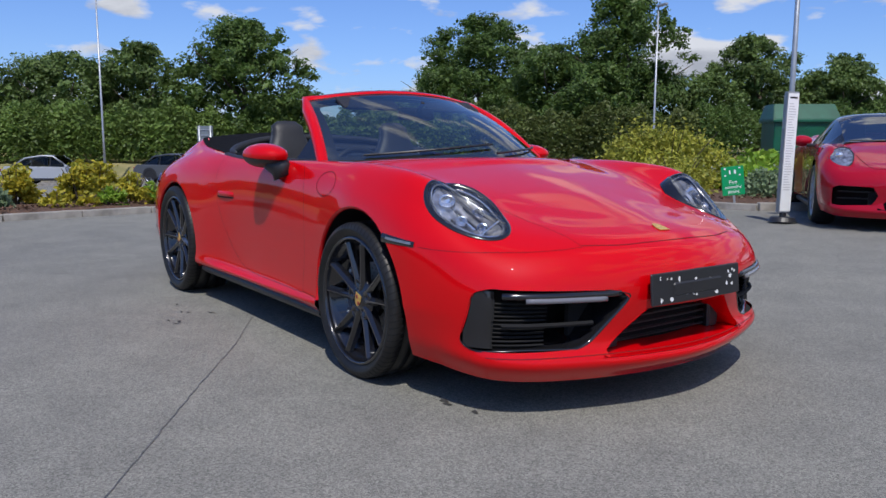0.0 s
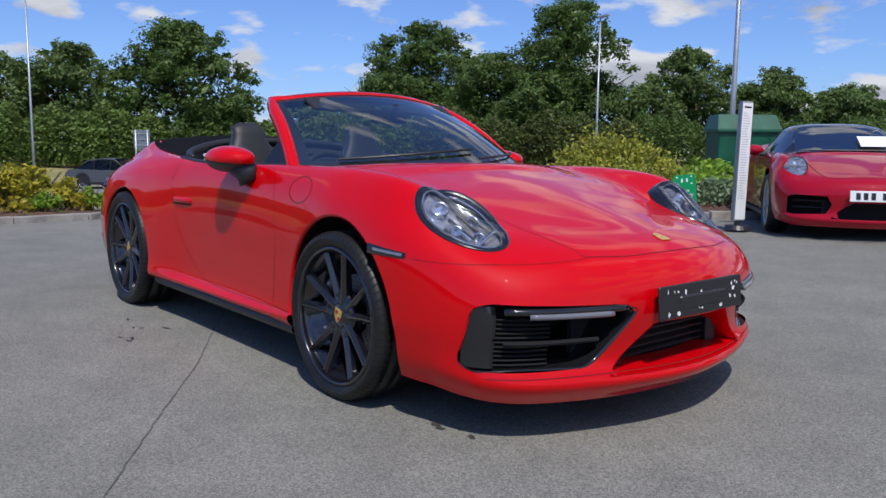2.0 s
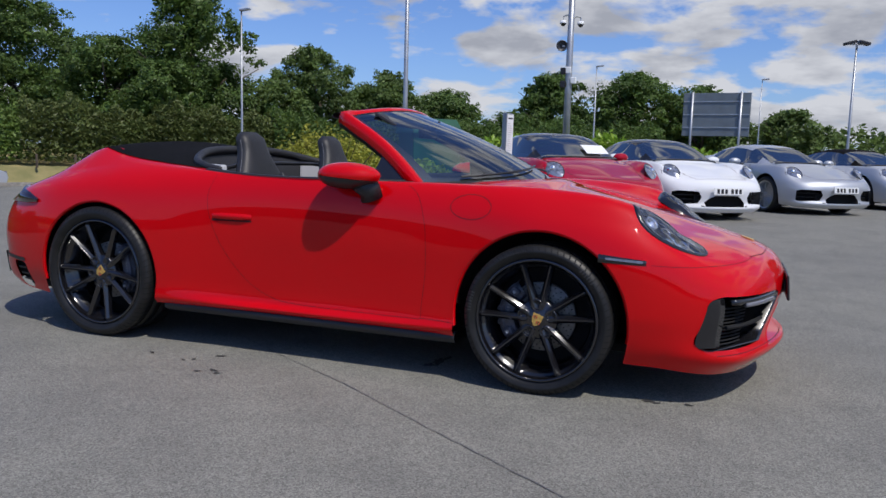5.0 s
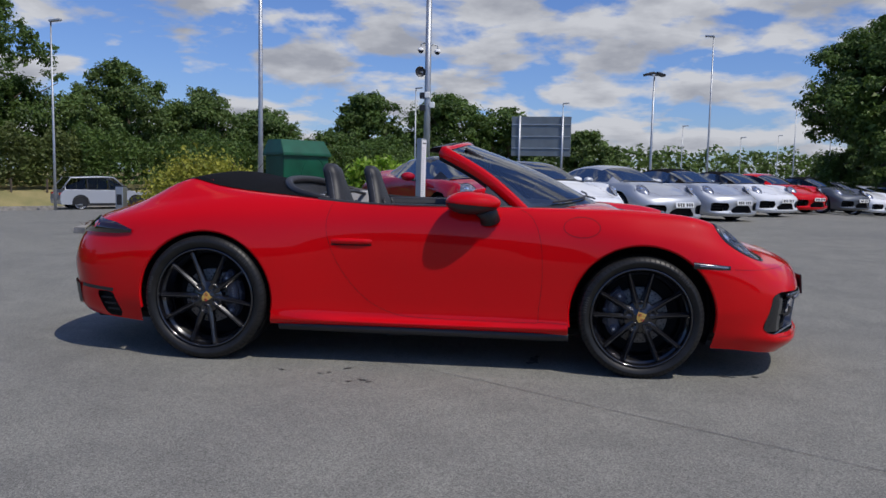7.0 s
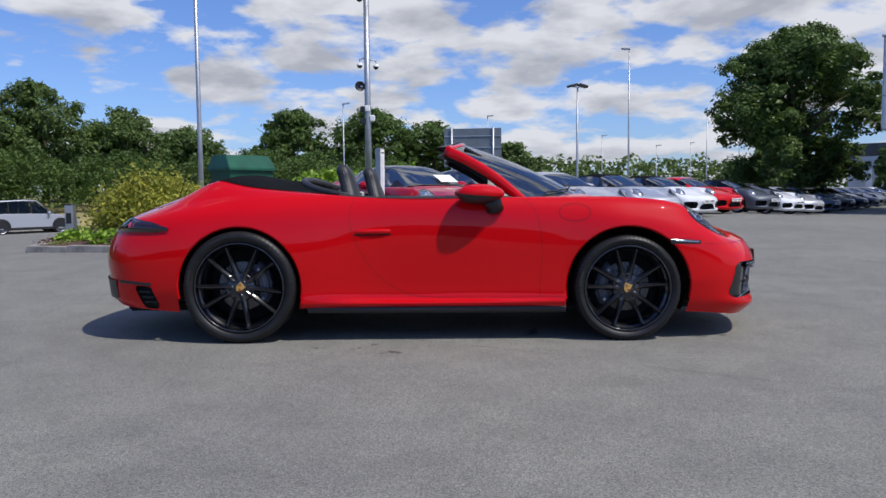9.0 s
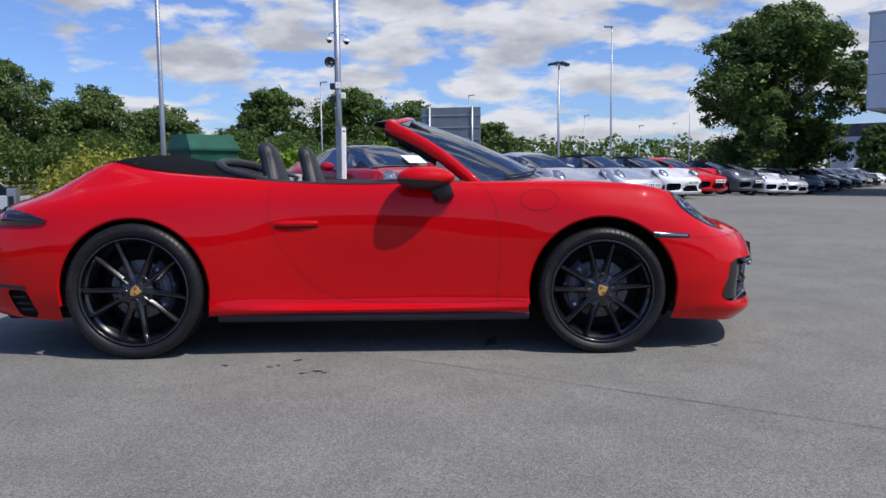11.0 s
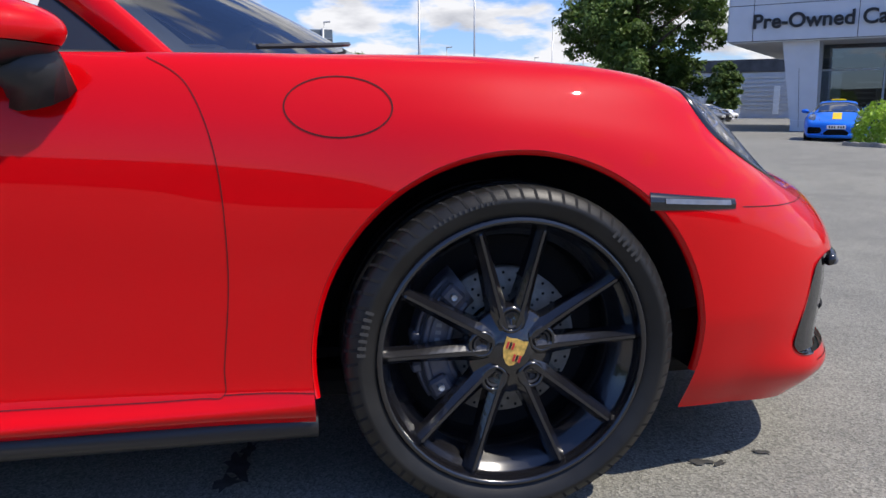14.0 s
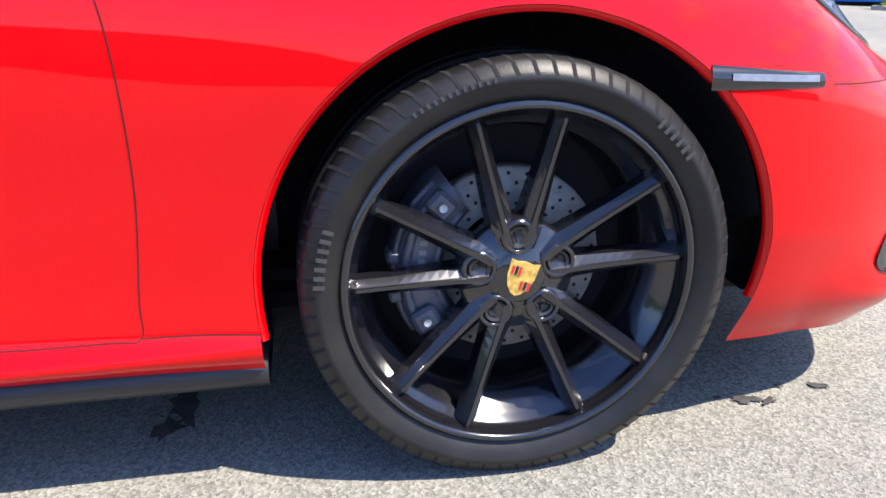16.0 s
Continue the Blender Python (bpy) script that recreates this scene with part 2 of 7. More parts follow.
def asphalt_material():
    m = bpy.data.materials.new("worn_asphalt")
    m.use_nodes = True
    nt = m.node_tree
    b = nt.nodes["Principled BSDF"]
    N, L = nt.nodes.new, nt.links.new
    tc = N("ShaderNodeTexCoord")

    def noise_of(scale, detail=4.0, rough=0.55):
        n = N("ShaderNodeTexNoise")
        n.inputs["Scale"].default_value, n.inputs["Detail"].default_value, n.inputs["Roughness"].default_value = scale, detail, rough
        L(tc.outputs["Object"], n.inputs["Vector"])
        return n.outputs["Fac"]

    def ramp(src, a, b_, c1, c2):
        r = N("ShaderNodeValToRGB")
        r.color_ramp.elements[0].position, r.color_ramp.elements[1].position = a, b_
        r.color_ramp.elements[0].color, r.color_ramp.elements[1].color = (*c1, 1), (*c2, 1)
        L(src, r.inputs[0])
        return r.outputs[0]

    def mult(a, b_):
        x = N("ShaderNodeMix"); x.data_type, x.blend_type = "RGBA", "MULTIPLY"
        x.inputs["Factor"].default_value = 1.0
        L(a, x.inputs["A"]); L(b_, x.inputs["B"])
        return x.outputs["Result"]

    v = N("ShaderNodeTexVoronoi"); v.inputs["Scale"].default_value = 190.0
    L(tc.outputs["Object"], v.inputs["Vector"])
    stone = ramp(v.outputs["Color"], 0.1, 0.9, (0.128, 0.127, 0.112), (0.318, 0.311, 0.272))
    fine = ramp(noise_of(420.0, 2.0), 0.3, 0.7, (0.72, 0.72, 0.72), (1.2, 1.2, 1.2))
    patch = ramp(noise_of(0.35, 6.0, 0.6), 0.3, 0.7, (0.86, 0.86, 0.88), (1.08, 1.08, 1.06))
    blot = ramp(noise_of(2.4, 5.0, 0.65), 0.32, 0.6, (0.84, 0.84, 0.85), (1.03, 1.03, 1.03))
    dark = ramp(noise_of(5.5, 3.0, 0.5), 0.22, 0.27, (0.55, 0.55, 0.56), (1.0, 1.0, 1.0))
    L(mult(mult(mult(mult(stone, fine), patch), blot), dark), b.inputs["Base Color"])
    b.inputs["Roughness"].default_value = 0.82
    b.inputs["Specular IOR Level"].default_value = 0.35
    bp = N("ShaderNodeBump"); bp.inputs["Strength"].default_value, bp.inputs["Distance"].default_value = 0.55, 0.003
    L(v.outputs["Distance"], bp.inputs["Height"]); L(bp.outputs[0], b.inputs["Normal"])
    return m


ASPHALT = asphalt_material()
STAIN = material("oil_stain", (0.045, 0.044, 0.042), rough=0.75, vary=0.4, scale=30)
CRACK = material("tar_joint", (0.115, 0.115, 0.116), rough=0.8, vary=0.3, scale=20)


# ---- mesh helpers ----
def link(name, bm, mat, parent=None, label="", smooth=False, m=None):
    me = bpy.data.meshes.new(name)
    bm.to_mesh(me)
    bm.free()
    for x in (mat if isinstance(mat, (list, tuple)) else [mat]):
        me.materials.append(x)
    if smooth:
        me.polygons.foreach_set("use_smooth", [True] * len(me.polygons))
    ob = new(name, me)
    if parent is not None:
        ob.parent = parent
    if m is not None:
        ob.matrix_basis = m
    if label:
        tagged(ob, label)
    return ob


def part(name, bm, mat, parent, label="", smooth=False, m=None):
    return link(name, bm, mat, parent, label, smooth, m)


def thing(name, label, category, m=None, group="", kind=""):
    ob = new(name)
    ob.empty_display_size = 0.1
    if m is not None:
        ob.matrix_basis = m
    return tagged(ob, label, category, group, kind)


def box(bm, sx, sy, sz, m=Matrix(), bevel=0.0, seg=1):
    made = bmesh.ops.create_cube(bm, size=1.0, matrix=m @ Matrix.Diagonal((sx, sy, sz, 1)))["verts"]
    if bevel:
        edges = list({e for v in made for e in v.link_edges})
        bmesh.ops.bevel(bm, geom=edges, offset=bevel, segments=seg, affect="EDGES", profile=0.6)
    return bm


def boxm(sx, sy, sz, m=Matrix(), bevel=0.0, seg=1):
    return box(bmesh.new(), sx, sy, sz, m, bevel, seg)


def cyl(bm, r1, r2, h, m=Matrix(), seg=16):
    bmesh.ops.create_cone(bm, cap_ends=True, segments=seg, radius1=r1, radius2=r2, depth=h, matrix=m @ Matrix.Translation((0, 0, h / 2)))
    return bm


def tube(bm, pts, r, seg=6, closed=False):
    """A round tube along points; r is one radius or one for each point."""
    pts = [Vector(p) for p in pts]
    rings, n = [], len(pts)
    for k, p in enumerate(pts):
        a = pts[(k - 1) % n] if (closed or k) else p
        b = pts[(k + 1) % n] if (closed or k < n - 1) else p
        d = (b - a).normalized()
        up = Vector((0, 0, 1)) if abs(d.z) < 0.9 else Vector((1, 0, 0))
        s = d.cross(up).normalized()
        q = s.cross(d)
        rr = r[k] if isinstance(r, (list, tuple)) else r
        rings.append([bm.verts.new(p + (s * math.cos(2 * math.pi * j / seg) + q * math.sin(2 * math.pi * j / seg)) * rr) for j in range(seg)])
    for k in range(n if closed else n - 1):
        A, B = rings[k], rings[(k + 1) % n]
        for j in range(seg):
            bm.faces.new((A[j], A[(j + 1) % seg], B[(j + 1) % seg], B[j]))
    if not closed:
        bm.faces.new(rings[0][::-1]); bm.faces.new(rings[-1])
    return bm


def lathe(bm, prof, seg=64, axis="y"):
    """Turn a profile of (radius, offset) about the y axis."""
    rings = []
    for r, o in prof:
        rings.append([bm.verts.new((r * math.cos(2 * math.pi * j / seg), o, r * math.sin(2 * math.pi * j / seg))) for j in range(seg)])
    for A, B in zip(rings, rings[1:]):
        for j in range(seg):
            bm.faces.new((A[j], A[(j + 1) % seg], B[(j + 1) % seg], B[j]))
    return bm


def grid_faces(bm, P, closed=False):
    """Quads over a table of points."""
    V = [[bm.verts.new(p) for p in row] for row in P]
    for A, B in zip(V, V[1:]):
        for j in range(len(A) - 1):
            bm.faces.new((A[j], A[j + 1], B[j + 1], B[j]))
    return bm


def smooth01(a, b, v):
    t = min(1.0, max(0.0, (v - a) / (b - a)))
    return t * t * (3 - 2 * t)


def ground_z(x, y):
    """The yard is flat round the car and falls gently away from it."""
    z = 0.12 * smooth01(2, 6, y) * smooth01(-5, -1, x) * (1 - smooth01(9, 16, x))
    z -= 0.28 * smooth01(9, 18, x) * smooth01(3, 14, y)
    z -= 0.030 * max(0.0, -x - 6) + 0.02 * max(0.0, y - 8) * smooth01(3, 12, -x)
    return max(z, -1.3)


def on_ground(x, y, turn=0.0, dz=0.0):
    return pose(x, y, ground_z(x, y) + dz, 0, 0, turn)


def text_mesh(words, size, depth=0.004, bold=0.0):
    """Letters as a mesh, in the xz plane, centred, facing -y."""
    cu = bpy.data.curves.new("letters", "FONT")
    cu.body, cu.size, cu.extrude, cu.align_x, cu.align_y = words, size, depth, "CENTER", "CENTER"
    cu.offset = bold
    ob = bpy.data.objects.new("letters", cu)
    scene.collection.objects.link(ob)
    dg = bpy.context.evaluated_depsgraph_get()
    bm = bmesh.new()
    bm.from_mesh(ob.evaluated_get(dg).to_mesh())
    bpy.data.objects.remove(ob)
    bpy.data.curves.remove(cu)
    bm.transform(pose(0, 0, 0, 90, 0, 0))
    return bm



# ---- sports car body: waterlines run from the nose's middle round the flank to the tail's middle ----
from mathutils.bvhtree import BVHTree

ROW_A = [(2.20, 0, .135), (2.114, .47, .135), (1.958, .735, .14), (1.70, .875, .17), (1.225, .90, .19), (.80, .885, .218), (.20, .878, .218),
         (-.35, .88, .218), (-.80, .90, .22), (-1.225, .91, .20), (-1.62, .89, .20), (-1.95, .76, .22), (-2.13, .45, .23), (-2.19, 0, .23)]
ROW_B = [(2.275, 0, .205), (2.174, .48, .205), (2.016, .77, .21), (1.71, .895, .24), (1.225, .912, .25), (.80, .905, .25), (.20, .898, .247),
         (-.35, .90, .247), (-.80, .925, .25), (-1.225, .93, .25), (-1.63, .91, .27), (-1.99, .79, .28), (-2.18, .47, .28), (-2.24, 0, .28)]
ROW_C = [(2.225, 0, .29), (2.150, .47, .29), (2.005, .765, .29), (1.715, .90, .32), (1.225, .92, .33), (.80, .892, .305), (.20, .866, .295),
         (-.35, .868, .295), (-.80, .92, .33), (-1.225, .94, .35), (-1.65, .925, .36), (-2.03, .80, .38), (-2.22, .48, .38), (-2.275, 0, .38)]
ROW_D = [(2.262, 0, .47), (2.178, .46, .47), (2.02, .76, .47), (1.715, .905, .49), (1.225, .926, .50), (.80, .888, .48), (.20, .864, .47),
         (-.35, .870, .48), (-.80, .922, .50), (-1.225, .945, .52), (-1.66, .93, .53), (-2.05, .80, .53), (-2.245, .47, .53), (-2.29, 0, .53)]
ROW_E = [(2.222, 0, .585), (2.135, .45, .585), (1.965, .735, .59), (1.70, .895, .63), (1.225, .924, .66), (.80, .886, .64), (.20, .868, .64),
         (-.35, .874, .65), (-.80, .915, .67), (-1.225, .935, .69), (-1.66, .915, .68), (-2.02, .78, .67), (-2.20, .46, .67), (-2.25, 0, .67)]
ROW_F = [(2.145, 0, .640), (2.06, .43, .640), (1.89, .68, .655), (1.66, .845, .745), (1.225, .888, .80), (.80, .866, .80), (.20, .858, .80),
         (-.35, .863, .805), (-.80, .888, .83), (-1.225, .90, .835), (-1.63, .87, .81), (-1.94, .745, .78), (-2.10, .44, .78), (-2.14, 0, .78)]
ROW_G = [(2.06, 0, .672), (1.96, .395, .678), (1.79, .62, .712), (1.60, .765, .850), (1.225, .79, .905), (.80, .80, .905), (.20, .822, .898),
         (-.35, .825, .903), (-.80, .82, .925), (-1.225, .80, .935), (-1.58, .74, .905), (-1.85, .63, .845), (-1.98, .40, .838), (-2.02, 0, .842)]
ROW_H = [(1.97, 0, .697), (1.86, .34, .706), (1.69, .51, .748), (1.50, .59, .815), (1.20, .62, .868), (.86, .66, .905), (.20, .775, .903),
         (-.35, .775, .908), (-.80, .72, .955), (-1.20, .67, .990), (-1.50, .60, .960), (-1.72, .50, .905), (-1.82, .33, .905), (-1.85, 0, .91)]
ROW_I = [(1.88, 0, .722), (1.76, .26, .742), (1.60, .35, .785), (1.42, .38, .832), (1.20, .39, .880), (.97, .40, .925), (.20, .40, .90),
         (-.35, .40, .90), (-.80, .40, 1.0), (-1.20, .40, 1.03), (-1.42, .36, 1.0), (-1.58, .30, .965), (-1.65, .20, .965), (-1.68, 0, .97)]
ROW_J = [(1.80, 0, .744), (1.66, 0, .782), (1.52, 0, .817), (1.36, 0, .856), (1.18, 0, .895), (1.02, 0, .930), (.20, 0, .90),
         (-.35, 0, .90), (-.80, 0, 1.01), (-1.20, 0, 1.045), (-1.35, 0, 1.03), (-1.45, 0, 1.01), (-1.50, 0, 1.0), (-1.52, 0, .995)]


def catmull(P, ts, knots):
    """Catmull-Rom through P (n, k) at the knots, with one extra point at each end."""
    out = []
    for t in ts:
        k = min(max(int(np.searchsorted(knots, t, side="right")) - 1, 1), len(knots) - 3)
        t0, t1, t2, t3 = knots[k - 1:k + 3]
        p0, p1, p2, p3 = P[k - 1:k + 3]
        a1 = ((t1 - t) * p0 + (t - t0) * p1) / (t1 - t0)
        a2 = ((t2 - t) * p1 + (t - t1) * p2) / (t2 - t1)
        a3 = ((t3 - t) * p2 + (t - t2) * p3) / (t3 - t2)
        b1 = ((t2 - t) * a1 + (t - t0) * a2) / (t2 - t0)
        b2 = ((t3 - t) * a2 + (t - t1) * a3) / (t3 - t1)
        out.append(((t2 - t) * b1 + (t - t1) * b2) / (t2 - t1))
    return np.array(out)


def body_grid(nu, nv, inset=0.0):
    """Points of the right half (y < 0) as a table: rows from sill to middle, columns from nose to tail."""
    rows = np.array([ROW_A, ROW_B, ROW_C, ROW_D, ROW_E, ROW_F, ROW_G, ROW_H, ROW_I, ROW_J], float)
    rows[:, :, 1] *= -1
    flip = np.array((1, -1, 1.0))
    d = np.linalg.norm(np.diff(rows[4], axis=0), axis=1)
    kn = np.concatenate(([0.0], np.cumsum(np.sqrt(d))))
    kn = np.concatenate(([-kn[1]], kn, [2 * kn[-1] - kn[-2]]))
    # even steps along the length of the flank
    fine = np.linspace(kn[1], kn[-2], 900)
    P4 = np.concatenate((rows[4][1:2] * flip, rows[4], rows[4][-2:-1] * flip))
    c = catmull(P4, fine, kn)
    s = np.concatenate(([0.0], np.cumsum(np.linalg.norm(np.diff(c, axis=0), axis=1))))
    us = np.interp(np.linspace(0, s[-1], nu), s, fine)
    lines = []
    for r in rows:
        P = np.concatenate((r[1:2] * flip, r, r[-2:-1] * flip))
        g = catmull(P, us, kn)
        g[0, 1] = g[-1, 1] = 0
        lines.append(g)
    lines = np.array(lines)                               # (10, nu, 3)
    lines[-1, :, 1] = 0
    vk = np.concatenate(([-1.0], np.arange(10.0), [10.0]))
    vs = np.linspace(0, 9, nv)
    out = np.zeros((nv, nu, 3))
    for j in range(nu):
        col = lines[:, j]
        lo = 2 * col[0] - col[1]
        hi = col[-2] * flip
        out[:, j] = catmull(np.vstack((lo, col, hi)), vs, vk)
    out[-1, :, 1] = 0
    return out


def soft_corners(pts, r=0.02, n=4):
    """A polygon with its corners rounded off."""
    P = [Vector((*p, 0)) for p in pts]
    out = []
    for k in range(len(P)):
        a, b, c = P[k - 1], P[k], P[(k + 1) % len(P)]
        p = b + (a - b).normalized() * min(r, (a - b).length * 0.45)
        q = b + (c - b).normalized() * min(r, (c - b).length * 0.45)
        for t in np.linspace(0, 1, n):
            v = p * (1 - t) ** 2 + b * 2 * t * (1 - t) + q * t * t
            out.append((v.x, v.y))
    return np.array(out)


def inside(P, x, y):
    """Whether points lie inside a polygon (arrays)."""
    hit = np.zeros(len(x), bool)
    n = len(P)
    for k in range(n):
        (x1, y1), (x2, y2) = P[k], P[(k + 1) % n]
        if y1 == y2:
            continue
        c = ((y1 > y) != (y2 > y)) & (x < (x2 - x1) * (y - y1) / (y2 - y1) + x1)
        hit ^= c
    return hit


def nearest_on(P, x, y):
    """The nearest points of a polygon's outline."""
    q = np.stack((x, y), 1)
    best, dist = q.copy(), np.full(len(q), 1e9)
    for k in range(len(P)):
        a, b = P[k], P[(k + 1) % len(P)]
        ab = b - a
        t = np.clip(((q - a) @ ab) / max(ab @ ab, 1e-12), 0, 1)
        c = a + t[:, None] * ab
        d = np.linalg.norm(q - c, axis=1)
        w = d < dist
        best[w], dist[w] = c[w], d[w]
    return best, dist


DECK = .060


class Shell:
    """The body's skin as arrays of points and quads, which openings are cut from."""

    def __init__(self, nu, nv):
        g = body_grid(nu, nv)
        right = g.reshape(-1, 3)
        left = right * (1, -1, 1)
        n = nv * nu
        idx = np.arange(n).reshape(nv, nu)
        q = np.stack((idx[:-1, :-1], idx[1:, :-1], idx[1:, 1:], idx[:-1, 1:]), -1).reshape(-1, 4)
        pts = np.concatenate((right, left))
        quads = np.concatenate((q, q[:, ::-1] + n))
        # weld the two halves along the middle
        mid = np.arange(2 * n)
        for r in range(n):
            if abs(right[r, 1]) < 1e-6:
                mid[r + n] = r
        # the folded roof lifts the deck behind the seats
        k = np.exp(-((pts[:, 0] + 1.42) / .20) ** 2) * np.clip((pts[:, 2] - .84) / .06, 0, 1) * np.clip((.80 - abs(pts[:, 1])) / .14, 0, 1)
        pts[:, 2] += DECK * k
        # squarer tail low down, bumper corners drawn in towards the ground
        k = np.clip((-1.72 - pts[:, 0]) / .25, 0, 1) * np.clip((.42 - pts[:, 2]) / .18, 0, 1)
        pts[:, 0] -= .055 * k
        k = np.clip((pts[:, 0] - 1.42) / .12, 0, 1) * np.clip((1.95 - pts[:, 0]) / .2, 0, 1) * np.clip((.38 - pts[:, 2]) / .2, 0, 1)
        pts[:, 1] *= 1 - .035 * k
        self.p, self.q = pts, mid[quads]
        self.tree = BVHTree.FromPolygons([tuple(v) for v in pts], [tuple(int(a) for a in f) for f in self.q])

    def cut(self, poly, ax, where, frame_=None):
        """Cut a hole: poly in the plane of the axes ax, only where the mask allows; the rim is drawn to the outline."""
        P = np.asarray(poly, float)
        pts = self.p if frame_ is None else self.local(frame_)
        u, v = pts[:, ax[0]], pts[:, ax[1]]
        ok = where(self.p)
        ins = inside(P, u, v) & ok
        faces_in = ins[self.q].all(1)
        some = ins[self.q].any(1) & ~faces_in
        self.q = self.q[~faces_in]
        # pull rim points, in or just out of the outline, onto it
        rim = np.unique(self.q[some[~faces_in]])
        rim = rim[ok[rim]]
        near, dist = nearest_on(P, u[rim], v[rim])
        use = ins[rim] | (dist < 0.004)
        moved = pts[rim[use]].copy()
        moved[:, ax[0]], moved[:, ax[1]] = near[use][:, 0], near[use][:, 1]
        c = 3 - ax[0] - ax[1]
        away = np.zeros(3)
        for k in range(len(moved)):
            side = 1.0 if (frame_ is not None or moved[k, c] > 0) else -1.0
            start = moved[k].copy()
            start[c] += .3 * side
            away[:] = 0
            away[c] = -side
            if frame_ is None:
                h = self.tree.ray_cast(Vector(start), Vector(away), .6)
                if h[0]:
                    moved[k] = h[0]
            else:
                h = self.tree.ray_cast(frame_ @ Vector(start), frame_.to_3x3() @ Vector(away), .6)
                moved[k] = h[0] if h[0] else frame_ @ Vector(moved[k])
        self.p[rim[use]] = moved

    def local(self, M):
        inv = np.array(M.inverted())
        return self.p @ inv[:3, :3].T + inv[:3, 3]

    def world(self, M, pts):
        A = np.array(M)
        return pts @ A[:3, :3].T + A[:3, 3]

    def normals(self):
        nrm = np.zeros_like(self.p)
        a, b, c, d = (self.p[self.q[:, k]] for k in range(4))
        f = np.cross(c - a, d - b)
        for k in range(4):
            np.add.at(nrm, self.q[:, k], f)
        return nrm / np.maximum(np.linalg.norm(nrm, axis=1, keepdims=True), 1e-9)

    def panel(self, name, mask, mat, parent, nrm, label=""):
        """The faces in mask as a part of their own, with the whole skin's normals."""
        q = self.q[mask]
        used, inv = np.unique(q, return_inverse=True)
        q = inv.reshape(q.shape)
        me = bpy.data.meshes.new(name)
        faces = [list(dict.fromkeys(int(a) for a in f)) for f in q]
        me.from_pydata(self.p[used].tolist(), [], [f for f in faces if len(f) > 2])
        me.materials.append(mat)
        me.polygons.foreach_set("use_smooth", [True] * len(me.polygons))
        me.normals_split_custom_set_from_vertices([tuple(v) for v in nrm[used]])
        ob = new(name, me)
        ob.parent = parent
        if label:
            tagged(ob, label)
        return ob

    def on_side(self, x, z, s=-1):
        hit = self.tree.ray_cast(Vector((x, s * 2.0, z)), Vector((0, -s, 0)))
        return (hit[0], hit[1]) if hit[0] else (None, None)

    def on_top(self, x, y):
        hit = self.tree.ray_cast(Vector((x, y, 3.0)), Vector((0, 0, -1)))
        return (hit[0], hit[1]) if hit[0] else (None, None)

    def on_front(self, y, z, s=1):
        hit = self.tree.ray_cast(Vector((s * 4.0, y, z)), Vector((-s, 0, 0)))
        return (hit[0], hit[1]) if hit[0] else (None, None)


def ribbon(bm, hits, width, lift):
    """A flat strip along surface points with normals: panel gaps and trims."""
    hits = [h for h in hits if h[0] is not None]
    rows = []
    for k, (p, n) in enumerate(hits):
        a, b = hits[max(k - 1, 0)][0], hits[min(k + 1, len(hits) - 1)][0]
        d = (b - a).normalized()
        n = n.normalized()
        s = d.cross(n).normalized() * width / 2
        c = p + n * lift
        rows.append([c + s, c - s])
    return grid_faces(bm, rows)


def line_points(pts, step=0.012):
    P = [np.array(p, float) for p in pts]
    out = []
    for a, b in zip(P, P[1:]):
        n = max(2, int(np.linalg.norm(b - a) / step))
        out += [a + (b - a) * t for t in np.linspace(0, 1, n, endpoint=False)]
    return out + [P[-1]]


def smooth_line(pts, n=14):
    P = np.array([pts[0]] + list(pts) + [pts[-1]], float)
    out = []
    for k in range(1, len(P) - 2):
        p0, p1, p2, p3 = P[k - 1:k + 3]
        for t in np.linspace(0, 1, n, endpoint=False):
            out.append(0.5 * (2 * p1 + (p2 - p0) * t + (2 * p0 - 5 * p1 + 4 * p2 - p3) * t * t + (3 * p1 - p0 - 3 * p2 + p3) * t ** 3))
    return out + [P[-1]]


# ---- wheels ----
def tyre_bm(R, rim, width, seg=128):
    bm = bmesh.new()
    w = width / 2
    prof = [(rim, -w * .86), (rim + .012, -w * .95), (rim + .03, -w * 1.02), (rim + (R - rim) * .55, -w * 1.03), (R - .022, -w * .99), (R - .008, -w * .93), (R - .002, -w * .80),
            (R - .001, -w * .52), (R - .010, -w * .50), (R - .010, -w * .44), (R, -w * .42), (R, -w * .04), (R - .010, -w * .02),
            (R - .010, w * .02), (R, w * .04), (R, w * .42), (R - .010, w * .44), (R - .010, w * .50), (R - .001, w * .52),
            (R - .004, w * .85), (R - .03, w), (rim + .02, w), (rim, w * .9)]
    lathe(bm, prof, seg)
    return bm


def rim_bm(rim, width, depth):
    bm = bmesh.new()
    w = width / 2
    prof = [(rim + .004, -w * .90), (rim - .002, -w * .955), (rim - .007, -w * .945), (rim - .010, -w * .90), (rim - .012, -w * .80), (rim - .014, -w * .64), (rim - .024, -w * .62), (rim - .026, -w * .50),
            (rim - .032, -w * .48), (rim - .034, -w * .30), (rim - .041, -w * .28), (rim - .043, -w * .05), (rim - .050, 0), (rim - .052, w * .9), (rim - .002, w * .92)]
    return lathe(bm, prof, 72)


